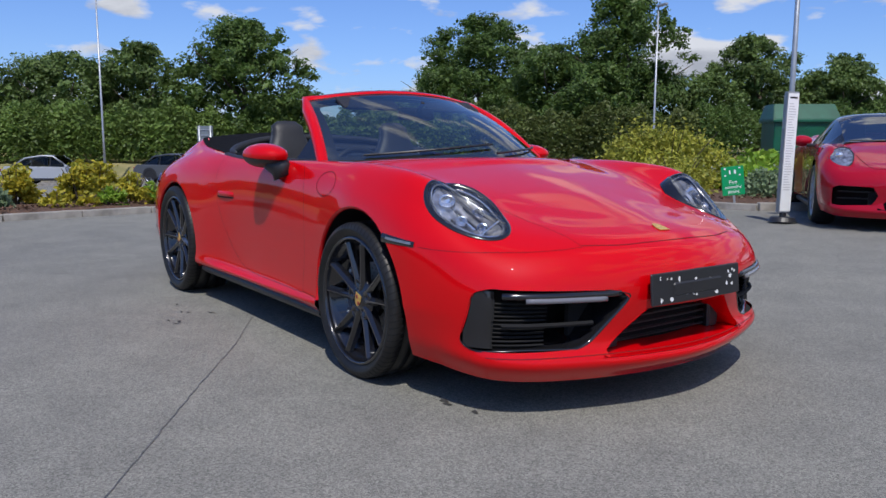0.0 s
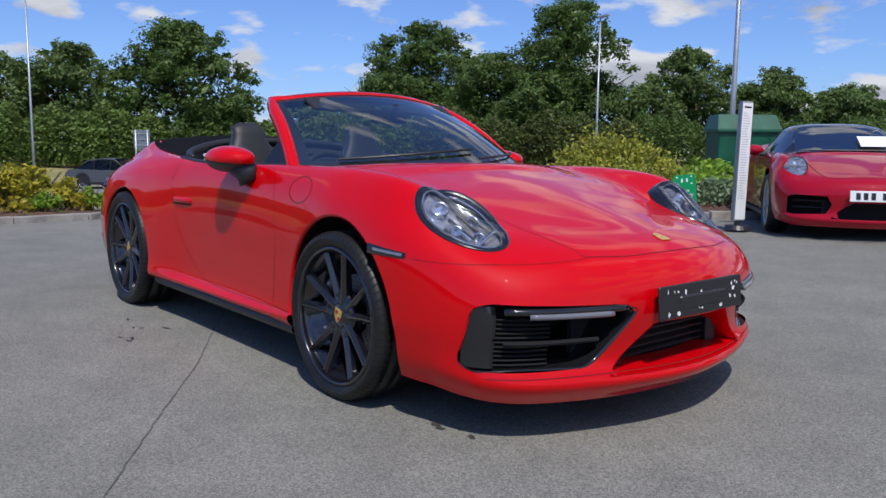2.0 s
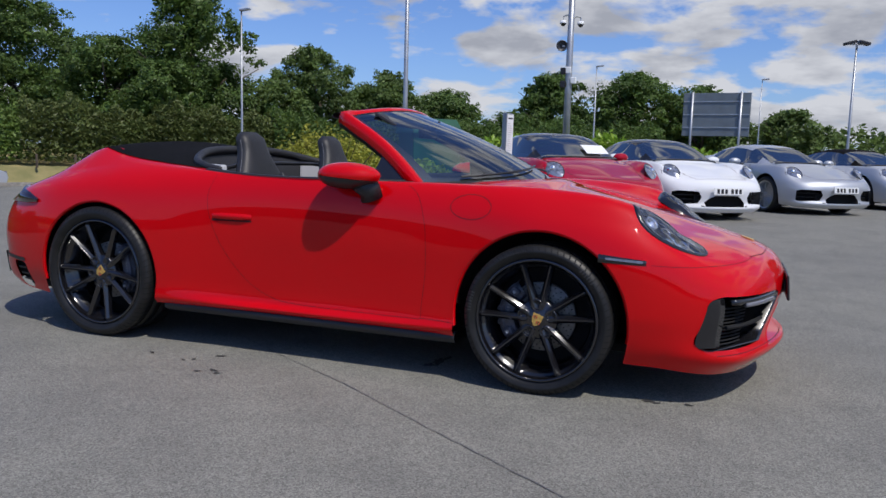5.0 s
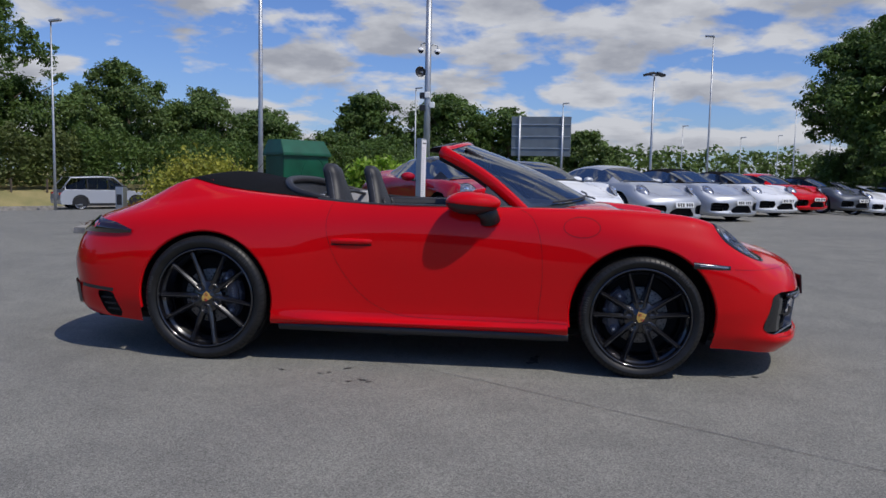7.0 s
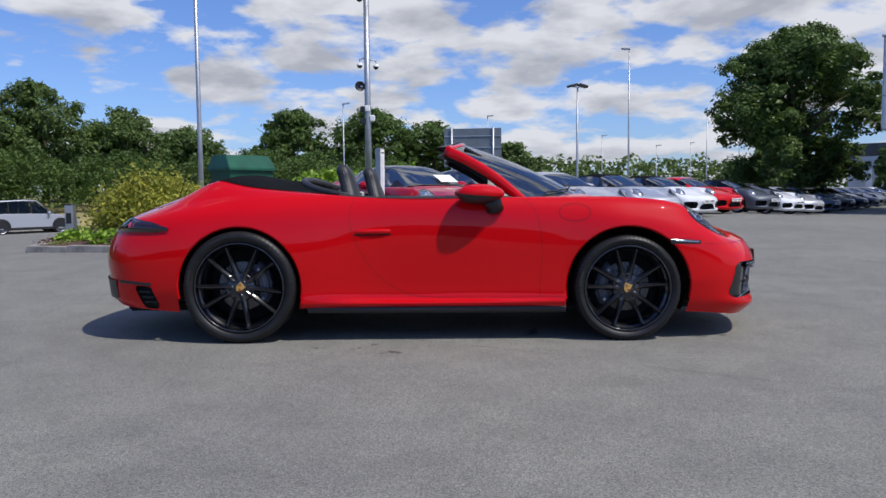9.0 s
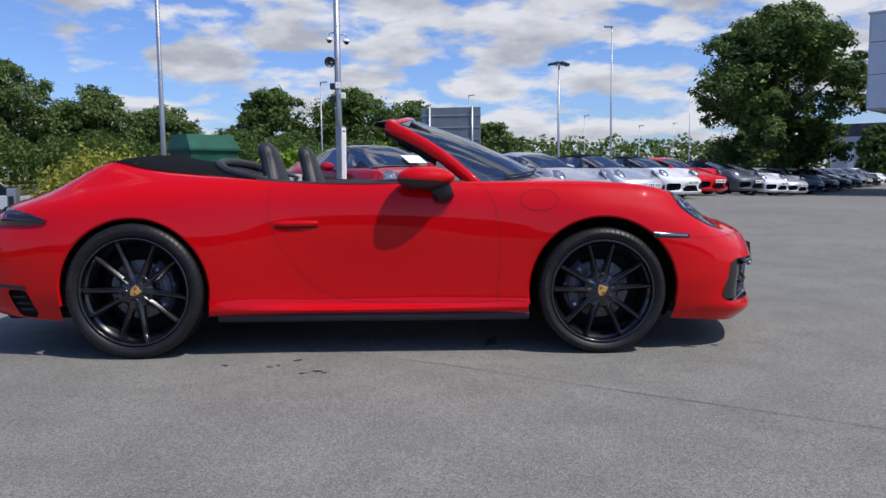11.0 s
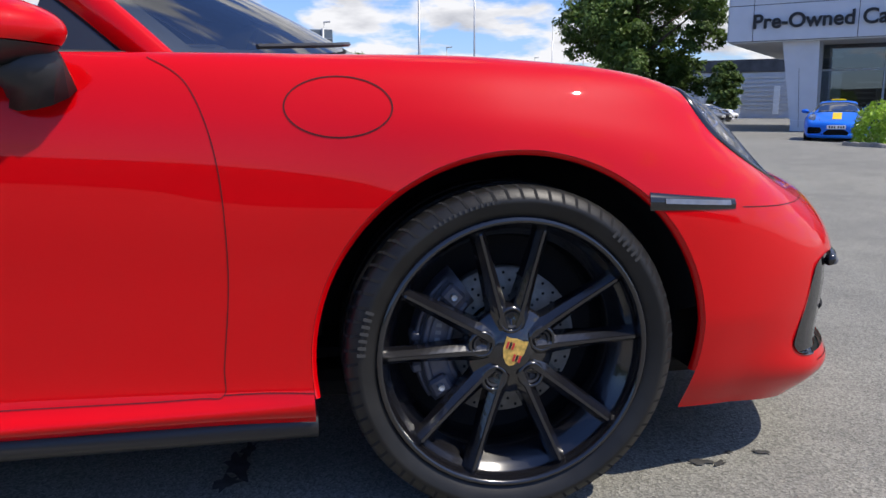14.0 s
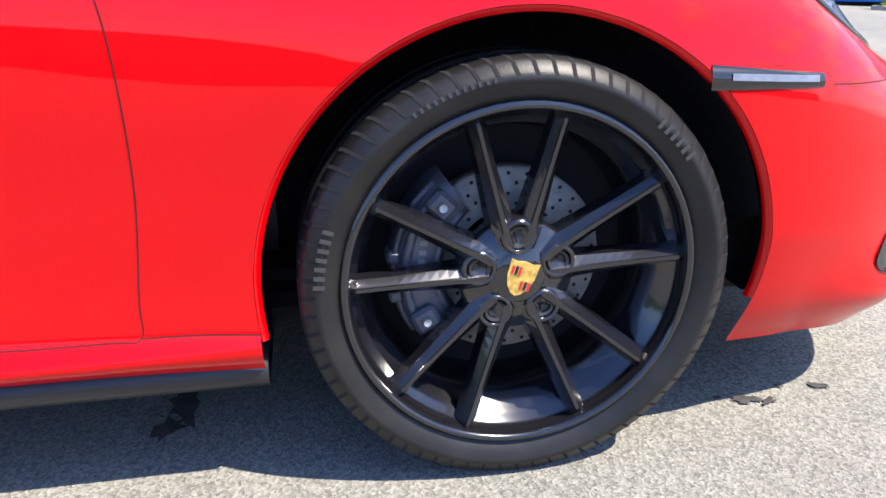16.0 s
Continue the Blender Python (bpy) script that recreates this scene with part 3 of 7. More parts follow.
def spoke_bm(r0, r1, face0, face1, width0, width1, tilt):
    """One spoke out along +x before turning: a flat-topped ridge with raking flanks, flared at the hub, nosed over at the rim."""
    bm = bmesh.new()
    rows = []
    for t in np.linspace(0, 1, 15):
        r = r0 + (r1 - r0) * t
        w = width0 + (width1 - width0) * min(1, t * 1.5) + .012 * max(0, .22 - t) / .22
        f = face0 + (face1 - face0) * t ** 1.4
        if t > 0.93:
            f += .012 * ((t - .93) / .07) ** 2
        off = tilt * t
        th = .044 - .014 * t
        rows.append([(r, f + th, off - w * .80), (r, f + .014, off - w * .62), (r, f + .0025, off - w * .20), (r, f, off - w * .13), (r, f, off + w * .13),
                     (r, f + .0025, off + w * .20), (r, f + .014, off + w * .62), (r, f + th, off + w * .80)])
    grid_faces(bm, rows)
    bm.faces.new([bm.verts.new(p) for p in rows[-1]])
    return bm


def shield_bm(w, h):
    """A crest outline, raised a little, facing -y."""
    half = [(0, .5), (.30, .46), (.5, .50), (.48, .05), (.36, -.25), (.16, -.44), (0, -.5)]
    out = [(x * w, z * h) for x, z in half] + [(-x * w, z * h) for x, z in half[-2:0:-1]]
    bm = bmesh.new()
    f = bm.faces.new([bm.verts.new((x, 0, z)) for x, z in out])
    ex = bmesh.ops.extrude_face_region(bm, geom=[f])
    bmesh.ops.translate(bm, verts=[v for v in ex["geom"] if isinstance(v, bmesh.types.BMVert)], vec=(0, -.0025, 0))
    bmesh.ops.recalc_face_normals(bm, faces=bm.faces)
    return bm


def wheel(parent, x, y, R, rim, width, phase, caliper_angle, outward=-1):
    """A wheel as one part of the car: tyre, rim, ten spokes, hub, bolts, disc and caliper under it."""
    top = part("wheel", lathe(bmesh.new(), [(.03, .02), (.075, .02), (.075, .07), (.03, .07)], 24), RIM, parent, "black ten-spoke alloy wheel", True)
    top.matrix_basis = Matrix.Translation((x, y, R - .002)) @ Matrix.Rotation(0 if outward < 0 else math.pi, 4, "Z")
    w = width / 2
    part("tyre", tyre_bm(R, rim, width), RUBBER, top, "black low-profile road tyre", True)
    bm = bmesh.new()
    for k in range(72):
        rows = []
        for r, o, sk in ((R - .0256, -w * 1.01 - .0006, -.008), (R - .0215, -w * .99 - .0006, -.006), (R - .0076, -w * .93 - .0005, -.002), (R - .0014, -w * .80 - .0003, .002), (R - .0004, -w * .54, .010)):
            rows.append([(r * math.cos(t), o, r * math.sin(t)) for t in (2 * math.pi * k / 72 + (sk - .0030) / R, 2 * math.pi * k / 72 + (sk + .0030) / R)])
        grid_faces(bm, rows)
    tagged(part("tread", bm, DARK, top), kind="stuff")
    # raised maker's marks on the sidewall, as plain bars
    for a0, n in ((160, 7), (38, 6), (100, 12)):
        for k in range(n):
            a = radians(a0 + (2.6 if n < 9 else 2.0) * k)
            rr = rim + (R - rim) * (.52 if n < 9 else .58)
            hgt = .016 if n < 9 else .007
            part("sidewall_mark", boxm(hgt, .0012, .006 if n < 9 else .004, Matrix.Rotation(-a, 4, "Y") @ Matrix.Translation((rr, -w * 1.033, 0))), MARK, top)
    part("rim", rim_bm(rim, width, .1), RIM, top, "", True)
    fi, fo = -w + .038, -w + .012
    for k in range(5):
        for s in (-1, 1):
            a = phase + 72 * k + s * 15.5
            bm = spoke_bm(.048, rim - .006, fi - .002, fo, .030, .0205, s * -.004)
            part("spoke", bm, RIM, top, "", False, Matrix.Rotation(-radians(a), 4, "Y"))
    hub = lathe(bmesh.new(), [(.0, fi - .004), (.036, fi - .004), (.040, fi - .001), (.046, fi + .002), (.086, fi + .010), (.092, fi + .018), (.088, fi + .05), (.0, fi + .05)], 40)
    part("hub", hub, RIM, top, "", True)
    for k in range(5):
        a = radians(phase + 72 * k)
        m = Matrix.Translation((.065 * math.cos(a), fi + .004, .065 * math.sin(a)))
        bm = lathe(bmesh.new(), [(.0, .002), (.010, .0), (.0125, .001), (.0125, -.004), (.0165, -.006), (.0185, -.003), (.0185, .01)], 18)
        part("wheel_bolt", bm, BLACK_PL, top, "", False, m)
        bm = lathe(bmesh.new(), [(.0195, .012), (.0195, -.004), (.022, -.008), (.026, -.007), (.031, .004), (.034, .020)], 28)
        part("bolt_pocket", bm, RIM, top, "", True, m)
    crest = part("centre_badge", shield_bm(.047, .057), GOLD, top, "gold and red crest cap", False, Matrix.Translation((0, fi - .005, 0)) @ Matrix.Rotation(radians(phase - 2), 4, "Y"))
    for dx, dz in ((-.0105, .012), (.0105, -.010)):
        for k in range(3):
            part("badge_stripe", boxm(.004, .001, .014, Matrix.Translation((dx + (k - 1) * .006, -.0032, dz))), BADGE_RED if k != 1 else INK, crest)
    disc = bmesh.new()
    lathe(disc, [(.085, -.01), (.154, -.01), (.156, -.006), (.156, .018), (.085, .018)], 64)
    dsk = part("brake_disc", disc, DISC, top, "drilled steel brake disc", True, Matrix.Translation((0, -w + .125, 0)))
    holes = bmesh.new()
    for ring, n in ((.096, 22), (.112, 26), (.129, 30), (.145, 30)):
        for k in range(n):
            a = 2 * math.pi * (k + (.5 if ring in (.112, .145) else 0)) / n
            m = Matrix.Translation((ring * math.cos(a), -.0112, ring * math.sin(a))) @ Matrix.Rotation(math.pi / 2, 4, "X")
            bmesh.ops.create_circle(holes, cap_ends=True, segments=8, radius=.0032, matrix=m)
    tagged(part("hole_pattern", holes, DARK, dsk), kind="stuff")
    cal = bmesh.new()
    rows = []
    for a in np.linspace(-47, 47, 17):
        ra = radians(a)
        k = 1 - .25 * abs(a / 47) ** 3
        rows.append([(r * math.cos(ra), o, r * math.sin(ra)) for r, o in ((.112, .03), (.110, -.028 * k), (.128, -.046 * k), (.160, -.046 * k), (.186, -.030 * k), (.190, .03))])
    grid_faces(cal, rows)
    c = part("brake_caliper", cal, CALIPER, top, "dark grey brake caliper", True, Matrix.Translation((0, -w + .125, 0)) @ Matrix.Rotation(-radians(caliper_angle), 4, "Y"))
    for rr, yy, br in ((.122, -.040, .007), (.170, -.044, .008), (.186, -.030, .006)):
        bm = tube(bmesh.new(), [(rr * math.cos(t), yy * (1 - .2 * abs(t / .72) ** 3), rr * math.sin(t)) for t in np.linspace(-.72, .72, 13)], br, 6)
        part("caliper_ridge", bm, CALIPER, c, "", True)
    for a in (-20, 0, 20):
        m = Matrix.Rotation(-radians(a), 4, "Y") @ Matrix.Translation((.188, -.018, 0))
        part("caliper_bridge", boxm(.022, .040, .020, m, .004), CALIPER, c)
    for a in (-36, 36):
        m = Matrix.Rotation(-radians(a), 4, "Y") @ Matrix.Translation((.158, -.046, 0))
        part("caliper_lug", boxm(.042, .026, .038, m, .006), CALIPER, c)
        part("caliper_bolt", lathe(bmesh.new(), [(0, -.010), (.006, -.012), (.0075, -.009), (.0075, .01)], 12), STEEL, c, "", False, m @ Matrix.Translation((0, -.010, 0)))
    for k, zz in enumerate(np.linspace(-.03, .03, 5)):
        part("caliper_mark", boxm(.011, .001, .008, Matrix.Translation((.146, -.0462, zz))), STITCH, c)
    # added black disc gives the shade deep behind the spokes
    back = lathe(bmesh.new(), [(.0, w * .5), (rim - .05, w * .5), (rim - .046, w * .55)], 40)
    part("wheel_shade_disc", back, DARK, top)
    return top


# ---- the red convertible ----
ARCH_F, ARCH_R = (1.228, .335, .398), (-1.225, .350, .396)


def arch_poly(cx, cz, r, n=48):
    top = [(cx + r * math.cos(a), cz + r * math.sin(a)) for a in np.linspace(-.15, math.pi + .15, n)]
    return np.array(top + [(cx - r * .96, -.2), (cx + r * .90, -.2), (cx + r * .945, .185)])


DOOR = [(.64, .86), (.68, .70), (.687, .50), (.668, .285), (.45, .275), (.0, .278), (-.16, .30), (-.30, .37), (-.43, .52), (-.51, .68), (-.53, .80), (-.50, .92), (.0, .92), (.58, .92)]
INLET = [(-.826, .468), (-.79, .487), (-.40, .475), (-.315, .455), (-.335, .42), (-.45, .285), (-.50, .262), (-.826, .258), (-.842, .29)]
CENTRE = [(-.43, .225), (-.23, .395), (.23, .395), (.43, .225)]


def headlamp(parent, s):
    """One round-oval headlamp; s is -1 on the right of the car, 1 on the left."""
    c = Vector((1.748, s * .706, .748))
    along = Vector((.295, -s * .115, -.205)).normalized()
    nrm = Vector((.60, s * .42, .68))
    nrm = (nrm - along * nrm.dot(along)).normalized()
    side = nrm.cross(along).normalized()
    M = Matrix(((*along, 0), (*side, 0), (*nrm, 0), (0, 0, 0, 1))).transposed()
    M.translation = c
    return M


LAMP_A, LAMP_B = .190, .124


def oval(a, b, n=56, grow=0.0):
    """The lamp's outline: an ellipse with a fuller upper end."""
    out = []
    for t in np.linspace(0, 2 * math.pi, n, endpoint=False):
        x, y = (a + grow) * math.cos(t), (b + grow) * math.sin(t) * (1 - .10 * math.cos(t))
        out.append((x, y))
    return np.array(out)


def build_car():
    car = thing("convertible_car", "bright red two-seat convertible with its roof down and black wheels", "car")
    sh = Shell(260, 96)
    # openings
    for s in (-1, 1):
        side = lambda p, s=s: (p[:, 1] * s > .55) & (p[:, 2] < .80)
        sh.cut(arch_poly(*ARCH_F), (0, 2), side)
        sh.cut(arch_poly(*ARCH_R), (0, 2), side)
        M = headlamp(car, s)
        sh.cut(oval(LAMP_A, LAMP_B), (0, 1), lambda p, s=s: (p[:, 1] * s > .3) & (p[:, 0] > 1.4) & (p[:, 2] > .6), M)
        P = soft_corners([(y * -s, z) for y, z in INLET], .02)
        sh.cut(P, (1, 2), lambda p: p[:, 0] > 1.75)
        R = soft_corners([(-1.735, .215), (-1.797, .367), (-1.912, .367), (-1.852, .218)], .012)
        sh.cut(R, (0, 2), lambda p, s=s: (p[:, 1] * s > .6) & (p[:, 0] < -1.7))
    sh.cut(soft_corners(CENTRE, .02), (1, 2), lambda p: p[:, 0] > 1.9)
    cock = soft_corners([(.80, .64), (.60, .72), (.2, .765), (-.35, .765), (-.66, .735), (-.80, .63), (-.91, .38), (-.94, 0), (-.91, -.38), (-.80, -.63), (-.66, -.735), (-.35, -.765), (.2, -.765), (.60, -.72), (.80, -.64), (1.0, -.30), (1.035, 0), (1.0, .30)], .04)
    sh.cut(cock, (0, 1), lambda p: p[:, 2] > .84)
    nrm = sh.normals()
    cen = sh.p[sh.q].mean(1)
    x, y, z = cen[:, 0], cen[:, 1], cen[:, 2]
    left = np.ones(len(cen), bool)

    def take(mask):
        nonlocal left
        m = mask & left
        left = left & ~m
        return m

    D = smooth_line(DOOR + DOOR[:1], 6)
    D = np.array(D)
    ind = inside(D, x, z)
    sh.panel("door", take(ind & (y < -.7)), RED, car, nrm, "closed red door")
    sh.panel("door", take(ind & (y > .7)), RED, car, nrm, "closed red door")
    ton = inside(soft_corners([(-.60, .76), (-1.12, .712), (-1.44, .61), (-1.56, .35), (-1.59, 0), (-1.56, -.35), (-1.44, -.61), (-1.12, -.712), (-.60, -.76)], .05), x, y) & (z > .88)
    cover = sh.panel("tonneau_cover", take(ton), FABRIC, car, nrm, "black fabric over the folded roof")
    seam = smooth_line([(-.66, .752), (-1.12, .712), (-1.44, .61), (-1.55, .35), (-1.588, 0), (-1.55, -.35), (-1.44, -.61), (-1.12, -.712), (-.66, -.752)], 12)
    part("cover_seam", ribbon(bmesh.new(), [sh.on_top(a, b) for a, b in seam], .034, .004), FABRIC, cover, "", True)
    hood = np.array([(2.135, 0), (2.085, .30), (2.02, .42), (1.70, .525), (1.40, .59), (1.05, .625), (.93, .62), (1.03, .3), (1.05, 0), (1.03, -.3), (.93, -.62), (1.05, -.625), (1.40, -.59), (1.70, -.525), (2.02, -.42), (2.085, -.30)])
    sh.panel("bonnet", take(inside(hood, x, y) & (z > .60)), RED, car, nrm, "red bonnet with a crest badge")
    sh.panel("front_bumper", take((x > 1.45) & (z < .612 + .0 * x) | (x > 1.9) & (z < .645)), RED, car, nrm, "red bumper with large black inlets")
    sh.panel("rear_bumper", take((x < -1.6) & (z < .70)), RED, car, nrm)
    sh.panel("engine_lid", take((x < -1.42) & (abs(y) < .50) & (z > .84)), RED, car, nrm)
    sh.panel("body_shell", take(left.copy()), RED, car, nrm, "glossy red bodywork")

    # panel gaps
    for s in (-1, 1):
        bm = bmesh.new()
        d = [(p[0], p[1]) for p in smooth_line([(.56, .90), (.63, .85), (.675, .72), (.687, .52), (.672, .34), (.668, .283), (.62, .279), (.45, .277), (.0, .28), (-.16, .302), (-.30, .375), (-.43, .52), (-.51, .68), (-.53, .80), (-.505, .905)], 16)]
        ribbon(bm, [sh.on_side(a, b, s) for a, b in d], .0020, .0010)
        part("door_gap", bm, SEAM, car)
        bm = bmesh.new()
        ribbon(bm, [sh.on_side(a, b, s) for a, b in smooth_line([(.668, .283), (.75, .283), (.835, .278)], 8)], .0020, .0010)
        part("wing_gap", bm, SEAM, car)
        bm = bmesh.new()
        ribbon(bm, [sh.on_side(a, b, s) for a, b in smooth_line([(1.700, .612), (1.80, .607), (1.90, .606), (1.95, .608)], 8)], .0020, .0010)
        part("bumper_gap", bm, SEAM, car)
        bm = bmesh.new()
        ribbon(bm, [sh.on_top(a, b * s) for a, b in smooth_line([(2.085, .445), (1.97, .465), (1.70, .525), (1.40, .585), (1.05, .622), (.95, .628)], 14)], .0020, .0010)
        part("bonnet_gap", bm, SEAM, car)
        # filler flap
        if s < 0:
            bm = bmesh.new()
            ring = [(.895 + .098 * math.cos(a), .812 + .055 * math.sin(a)) for a in np.linspace(0, 2 * math.pi, 60)]
            ribbon(bm, [sh.on_side(a, b, s) for a, b in ring], .0032, .0010)
            part("fuel_flap_gap", bm, SEAM, car, "round outline of the fuel flap")
        # door handle, sill trim, side marker
        bm = bmesh.new()
        rows = []
        for a in np.linspace(-.50, -.27, 12):
            t = (a + .385) / .115
            p, n = sh.on_side(a, .700, s)
            lift = .016 * (1 - t ** 4) + .001
            h = .017 * (1 - .3 * t ** 4)
            rows.append([p + Vector((0, s * .0, -h)), p + n * lift * .8 + Vector((0, 0, -h * .8)), p + n * lift + Vector((0, 0, 0)), p + n * lift * .8 + Vector((0, 0, h * .8)), p + Vector((0, 0, h))])
        grid_faces(bm, rows)
        hd = part("door_handle", bm, RED, car, "flush red door handle", True)
        bm = bmesh.new()
        ribbon(bm, [sh.on_side(a, .681, s) for a in np.linspace(-.50, -.27, 12)], .010, .0015)
        part("handle_gap", bm, SEAM, hd)
        bm = bmesh.new()
        rows = []
        for a in np.linspace(.84, -.80, 40):
            y0 = s * (.878 + .012 * smooth01(-.3, -.8, a))
            zz = .218 + .004 * smooth01(-.3, -.8, a)
            rows.append([(a, y0 - s * .05, zz + .01), (a, y0 + s * .006, zz + .004), (a, y0 + s * .008, zz - .022), (a, y0 - s * .01, zz - .040), (a, y0 - s * .3, zz - .045)])
        grid_faces(bm, rows)
        part("sill_trim", bm, BLACK_PL, car, "black plastic sill strip", True)
        # side marker lamp
        bm = bmesh.new()
        lo, hi = [], []
        for t in np.linspace(0, 1, 14):
            xa = 1.484 + .195 * t
            za = .631 - .010 * t
            p, n = sh.on_side(xa, za - .0175 + .006 * t, s)
            q, n2 = sh.on_side(xa, za + .0175 - .009 * t, s)
            lo.append([p - n * .01, p + n * .002, p.lerp(q, .5) + n * .004, q + n2 * .002, q - n2 * .01])
        grid_faces(bm, lo)
        mk = part("side_marker", bm, GLOSS_BLACK, car, "smoked side marker lamp", True)
        bm = bmesh.new()
        ribbon(bm, [(lambda h: (h[0] + h[1] * .0042, h[1]) if h[0] else h)(sh.on_side(1.515 + .15 * t, .631 - .009 * t, s)) for t in np.linspace(0, 1, 10)], .010, .001)
        part("marker_strip", bm, DRL, mk)
        # wheel housings
        for cx, cz, r in (ARCH_F, ARCH_R):
            bm = bmesh.new()
            ys = (.875, .80, .55, .50)
            rows = [[(cx + (r + .004) * math.cos(a), s * (min(yy, .775) if math.sin(a) < .10 else yy), cz + (r + .004) * math.sin(a)) for a in np.linspace(-.42, math.pi + .28, 40)] for yy in ys[:3]]
            rows.append([(cx + .02 * math.cos(a), s * .52, cz + .02 * math.sin(a)) for a in np.linspace(-.42, math.pi + .28, 40)])
            grid_faces(bm, rows)
            part("wheel_housing", bm, BLACK_PL, car, "", True)
            # lip of the arch
            bm = bmesh.new()
            rows = []
            for a in np.linspace(-.17, math.pi + .17, 60):
                px, pz = cx + (r - .001) * math.cos(a), cz + (r - .001) * math.sin(a)
                h = sh.tree.ray_cast(Vector((px, s * 2, pz)), Vector((0, -s, 0)))
                if h[0] is None or abs(h[0].y) < .75:
                    continue
                yy = h[0].y
                rows.append([(px, yy, pz), (cx + (r - .010) * math.cos(a), yy - s * .004, cz + (r - .010) * math.sin(a)), (cx + (r - .010) * math.cos(a), yy - s * .014, cz + (r - .010) * math.sin(a))])
            grid_faces(bm, rows)
            part("arch_lip", bm, RED, car, "", True)
        # headlamp
        M = headlamp(car, s)
        Mi = M.inverted()
        down = -(M.to_3x3() @ Vector((0, 0, 1)))

        def skin(px, py):
            h = sh.tree.ray_cast(M @ Vector((px, py, .25)), down)
            return .96 * max(-.06, min(.06, (Mi @ h[0]).z)) if h[0] else 0.0

        rows = []
        for g, zz in ((.006, -.050), (.005, .003), (-.003, .006), (-.014, .004), (-.020, -.012), (-.030, -.05), (-.085, -.085)):
            o = oval(LAMP_A, LAMP_B, grow=g)
            rim_o = oval(LAMP_A, LAMP_B, grow=max(g, -.02))
            rows.append([(px, py, zz + skin(*e)) for (px, py), e in zip(np.vstack((o, o[:1])), np.vstack((rim_o, rim_o[:1])))])
        lamp = part("headlamp", grid_faces(bmesh.new(), rows), GLOSS_BLACK, car, "oval headlamp with a black surround", True, M)
        bm = bmesh.new()
        rows = []
        for g in np.linspace(1, 0, 9):
            o = oval((LAMP_A - .008) * g, (LAMP_B - .008) * g)
            rows.append([(px, py, .004 + skin(px, py) + .012 * (1 - g * g)) for px, py in np.vstack((o, o[:1]))])
        grid_faces(bm, rows)
        lens = part("lens", bm, LENS, lamp, "clear lens", True)
        lens.visible_shadow = False
        bm = bmesh.new()
        tube(bm, [(px, py, skin(px, py) - .006) for px, py in oval(LAMP_A, LAMP_B, 48, -.024)], .0035, 6, True)
        part("light_ring", bm, LED, lamp, "bright ring")
        rows = []
        for g in np.linspace(1, 0, 7):
            o = oval((LAMP_A - .024) * g, (LAMP_B - .024) * g, 40)
            rows.append([(px, py, skin(px, py) - .030 - .018 * (1 - g * g)) for px, py in np.vstack((o, o[:1]))])
        part("reflector", grid_faces(bmesh.new(), rows), BOWL, lamp, "silver grey reflector bowl", True)
        bm = bmesh.new()
        for py in np.linspace(-.07, .07, 4):
            ln = .10 if abs(py) > .05 else .15
            box(bm, ln, .012, .02, Matrix.Translation((.03, py, skin(.03, py) - .040)), .004)
        part("lamp_insert", bm, BLACK_PL, lamp)
        for px, py, r in ((-.085, s * .028, .030), (.02, s * .055, .021), (.015, -s * .045, .022), (.09, s * .012, .020)):
            bm = lathe(bmesh.new(), [(0, -.012), (r * .55, -.006), (r * .8, .004), (r, .010), (r * 1.08, .004), (r * 1.08, -.05)], 28)
            bm.transform(Matrix.Translation((px, py, skin(px, py) - .026)) @ Matrix.Rotation(math.pi / 2, 4, "X"))
            part("lamp_module", bm, LED if r > .025 else CHROME, lamp, "", True)
        bm = bmesh.new()
        box(bm, .008, .10, .008, Matrix.Translation((.112, 0, skin(.112, 0) - .014)), .002)
        box(bm, .055, .012, .01, Matrix.Translation((.055, s * .045, skin(.055, s * .045) - .024)), .003)
        part("running_light", bm, LED, lamp)
        # side inlet in the bumper
        inlet_parts(car, sh, s)
        # tail lamp and vent
        bm = bmesh.new()
        lo = []
        for t in np.linspace(0, 1, 20):
            if t < .5:
                k = t / .5
                h = min(1, .30 + 2.2 * k)
                p, n = sh.on_side(-1.665 - .335 * k, .722 - .016 * h, s)
                q, n2 = sh.on_side(-1.665 - .335 * k, .722 + .030 * h + .040 * k, s)
            else:
                k = (t - .5) / .5
                yy = s * (.74 - .72 * k)
                p, n = sh.on_front(yy, .700, -1)
                q, n2 = sh.on_front(yy, .790 - .045 * k, -1)
            if p is None or q is None:
                continue
            lo.append([p - n * .005, p + n * .012, q + n2 * .012, q - n2 * .005])
        grid_faces(bm, lo)
        part("tail_lamp", bm, TAIL, car, "smoked dark red tail lamp", True)
        rows = []
        for zz in np.linspace(.215, .385, 9):
            row = []
            for xa in np.linspace(-1.70, -1.97, 14):
                p, n = sh.on_side(xa, zz, s)
                row.append(p - n * .035 if p else Vector((xa, s * .5, zz)))
            rows.append(row)
        vent = part("rear_vent", grid_faces(bmesh.new(), rows), DARK, car, "black rear air vent")
        for zz, x0, x1 in ((.255, -1.77, -1.855), (.29, -1.79, -1.87), (.325, -1.81, -1.89)):
            bm = bmesh.new()
            tube(bm, [p - n * .012 for p, n in (sh.on_side(xa, zz, s) for xa in np.linspace(x0, x1, 6)) if p], .006, 5)
            part("vent_slat", bm, BLACK_PL, vent)
        bm = ribbon(bmesh.new(), [sh.on_side(xa, .378 + .06 * (-1.79 - xa), s) for xa in np.linspace(-1.79, -2.03, 14)], .020, .003)
        part("vent_trim", bm, BLACK_PL, vent)
        mirror(car, s)
        bm = bmesh.new()
        rows = []
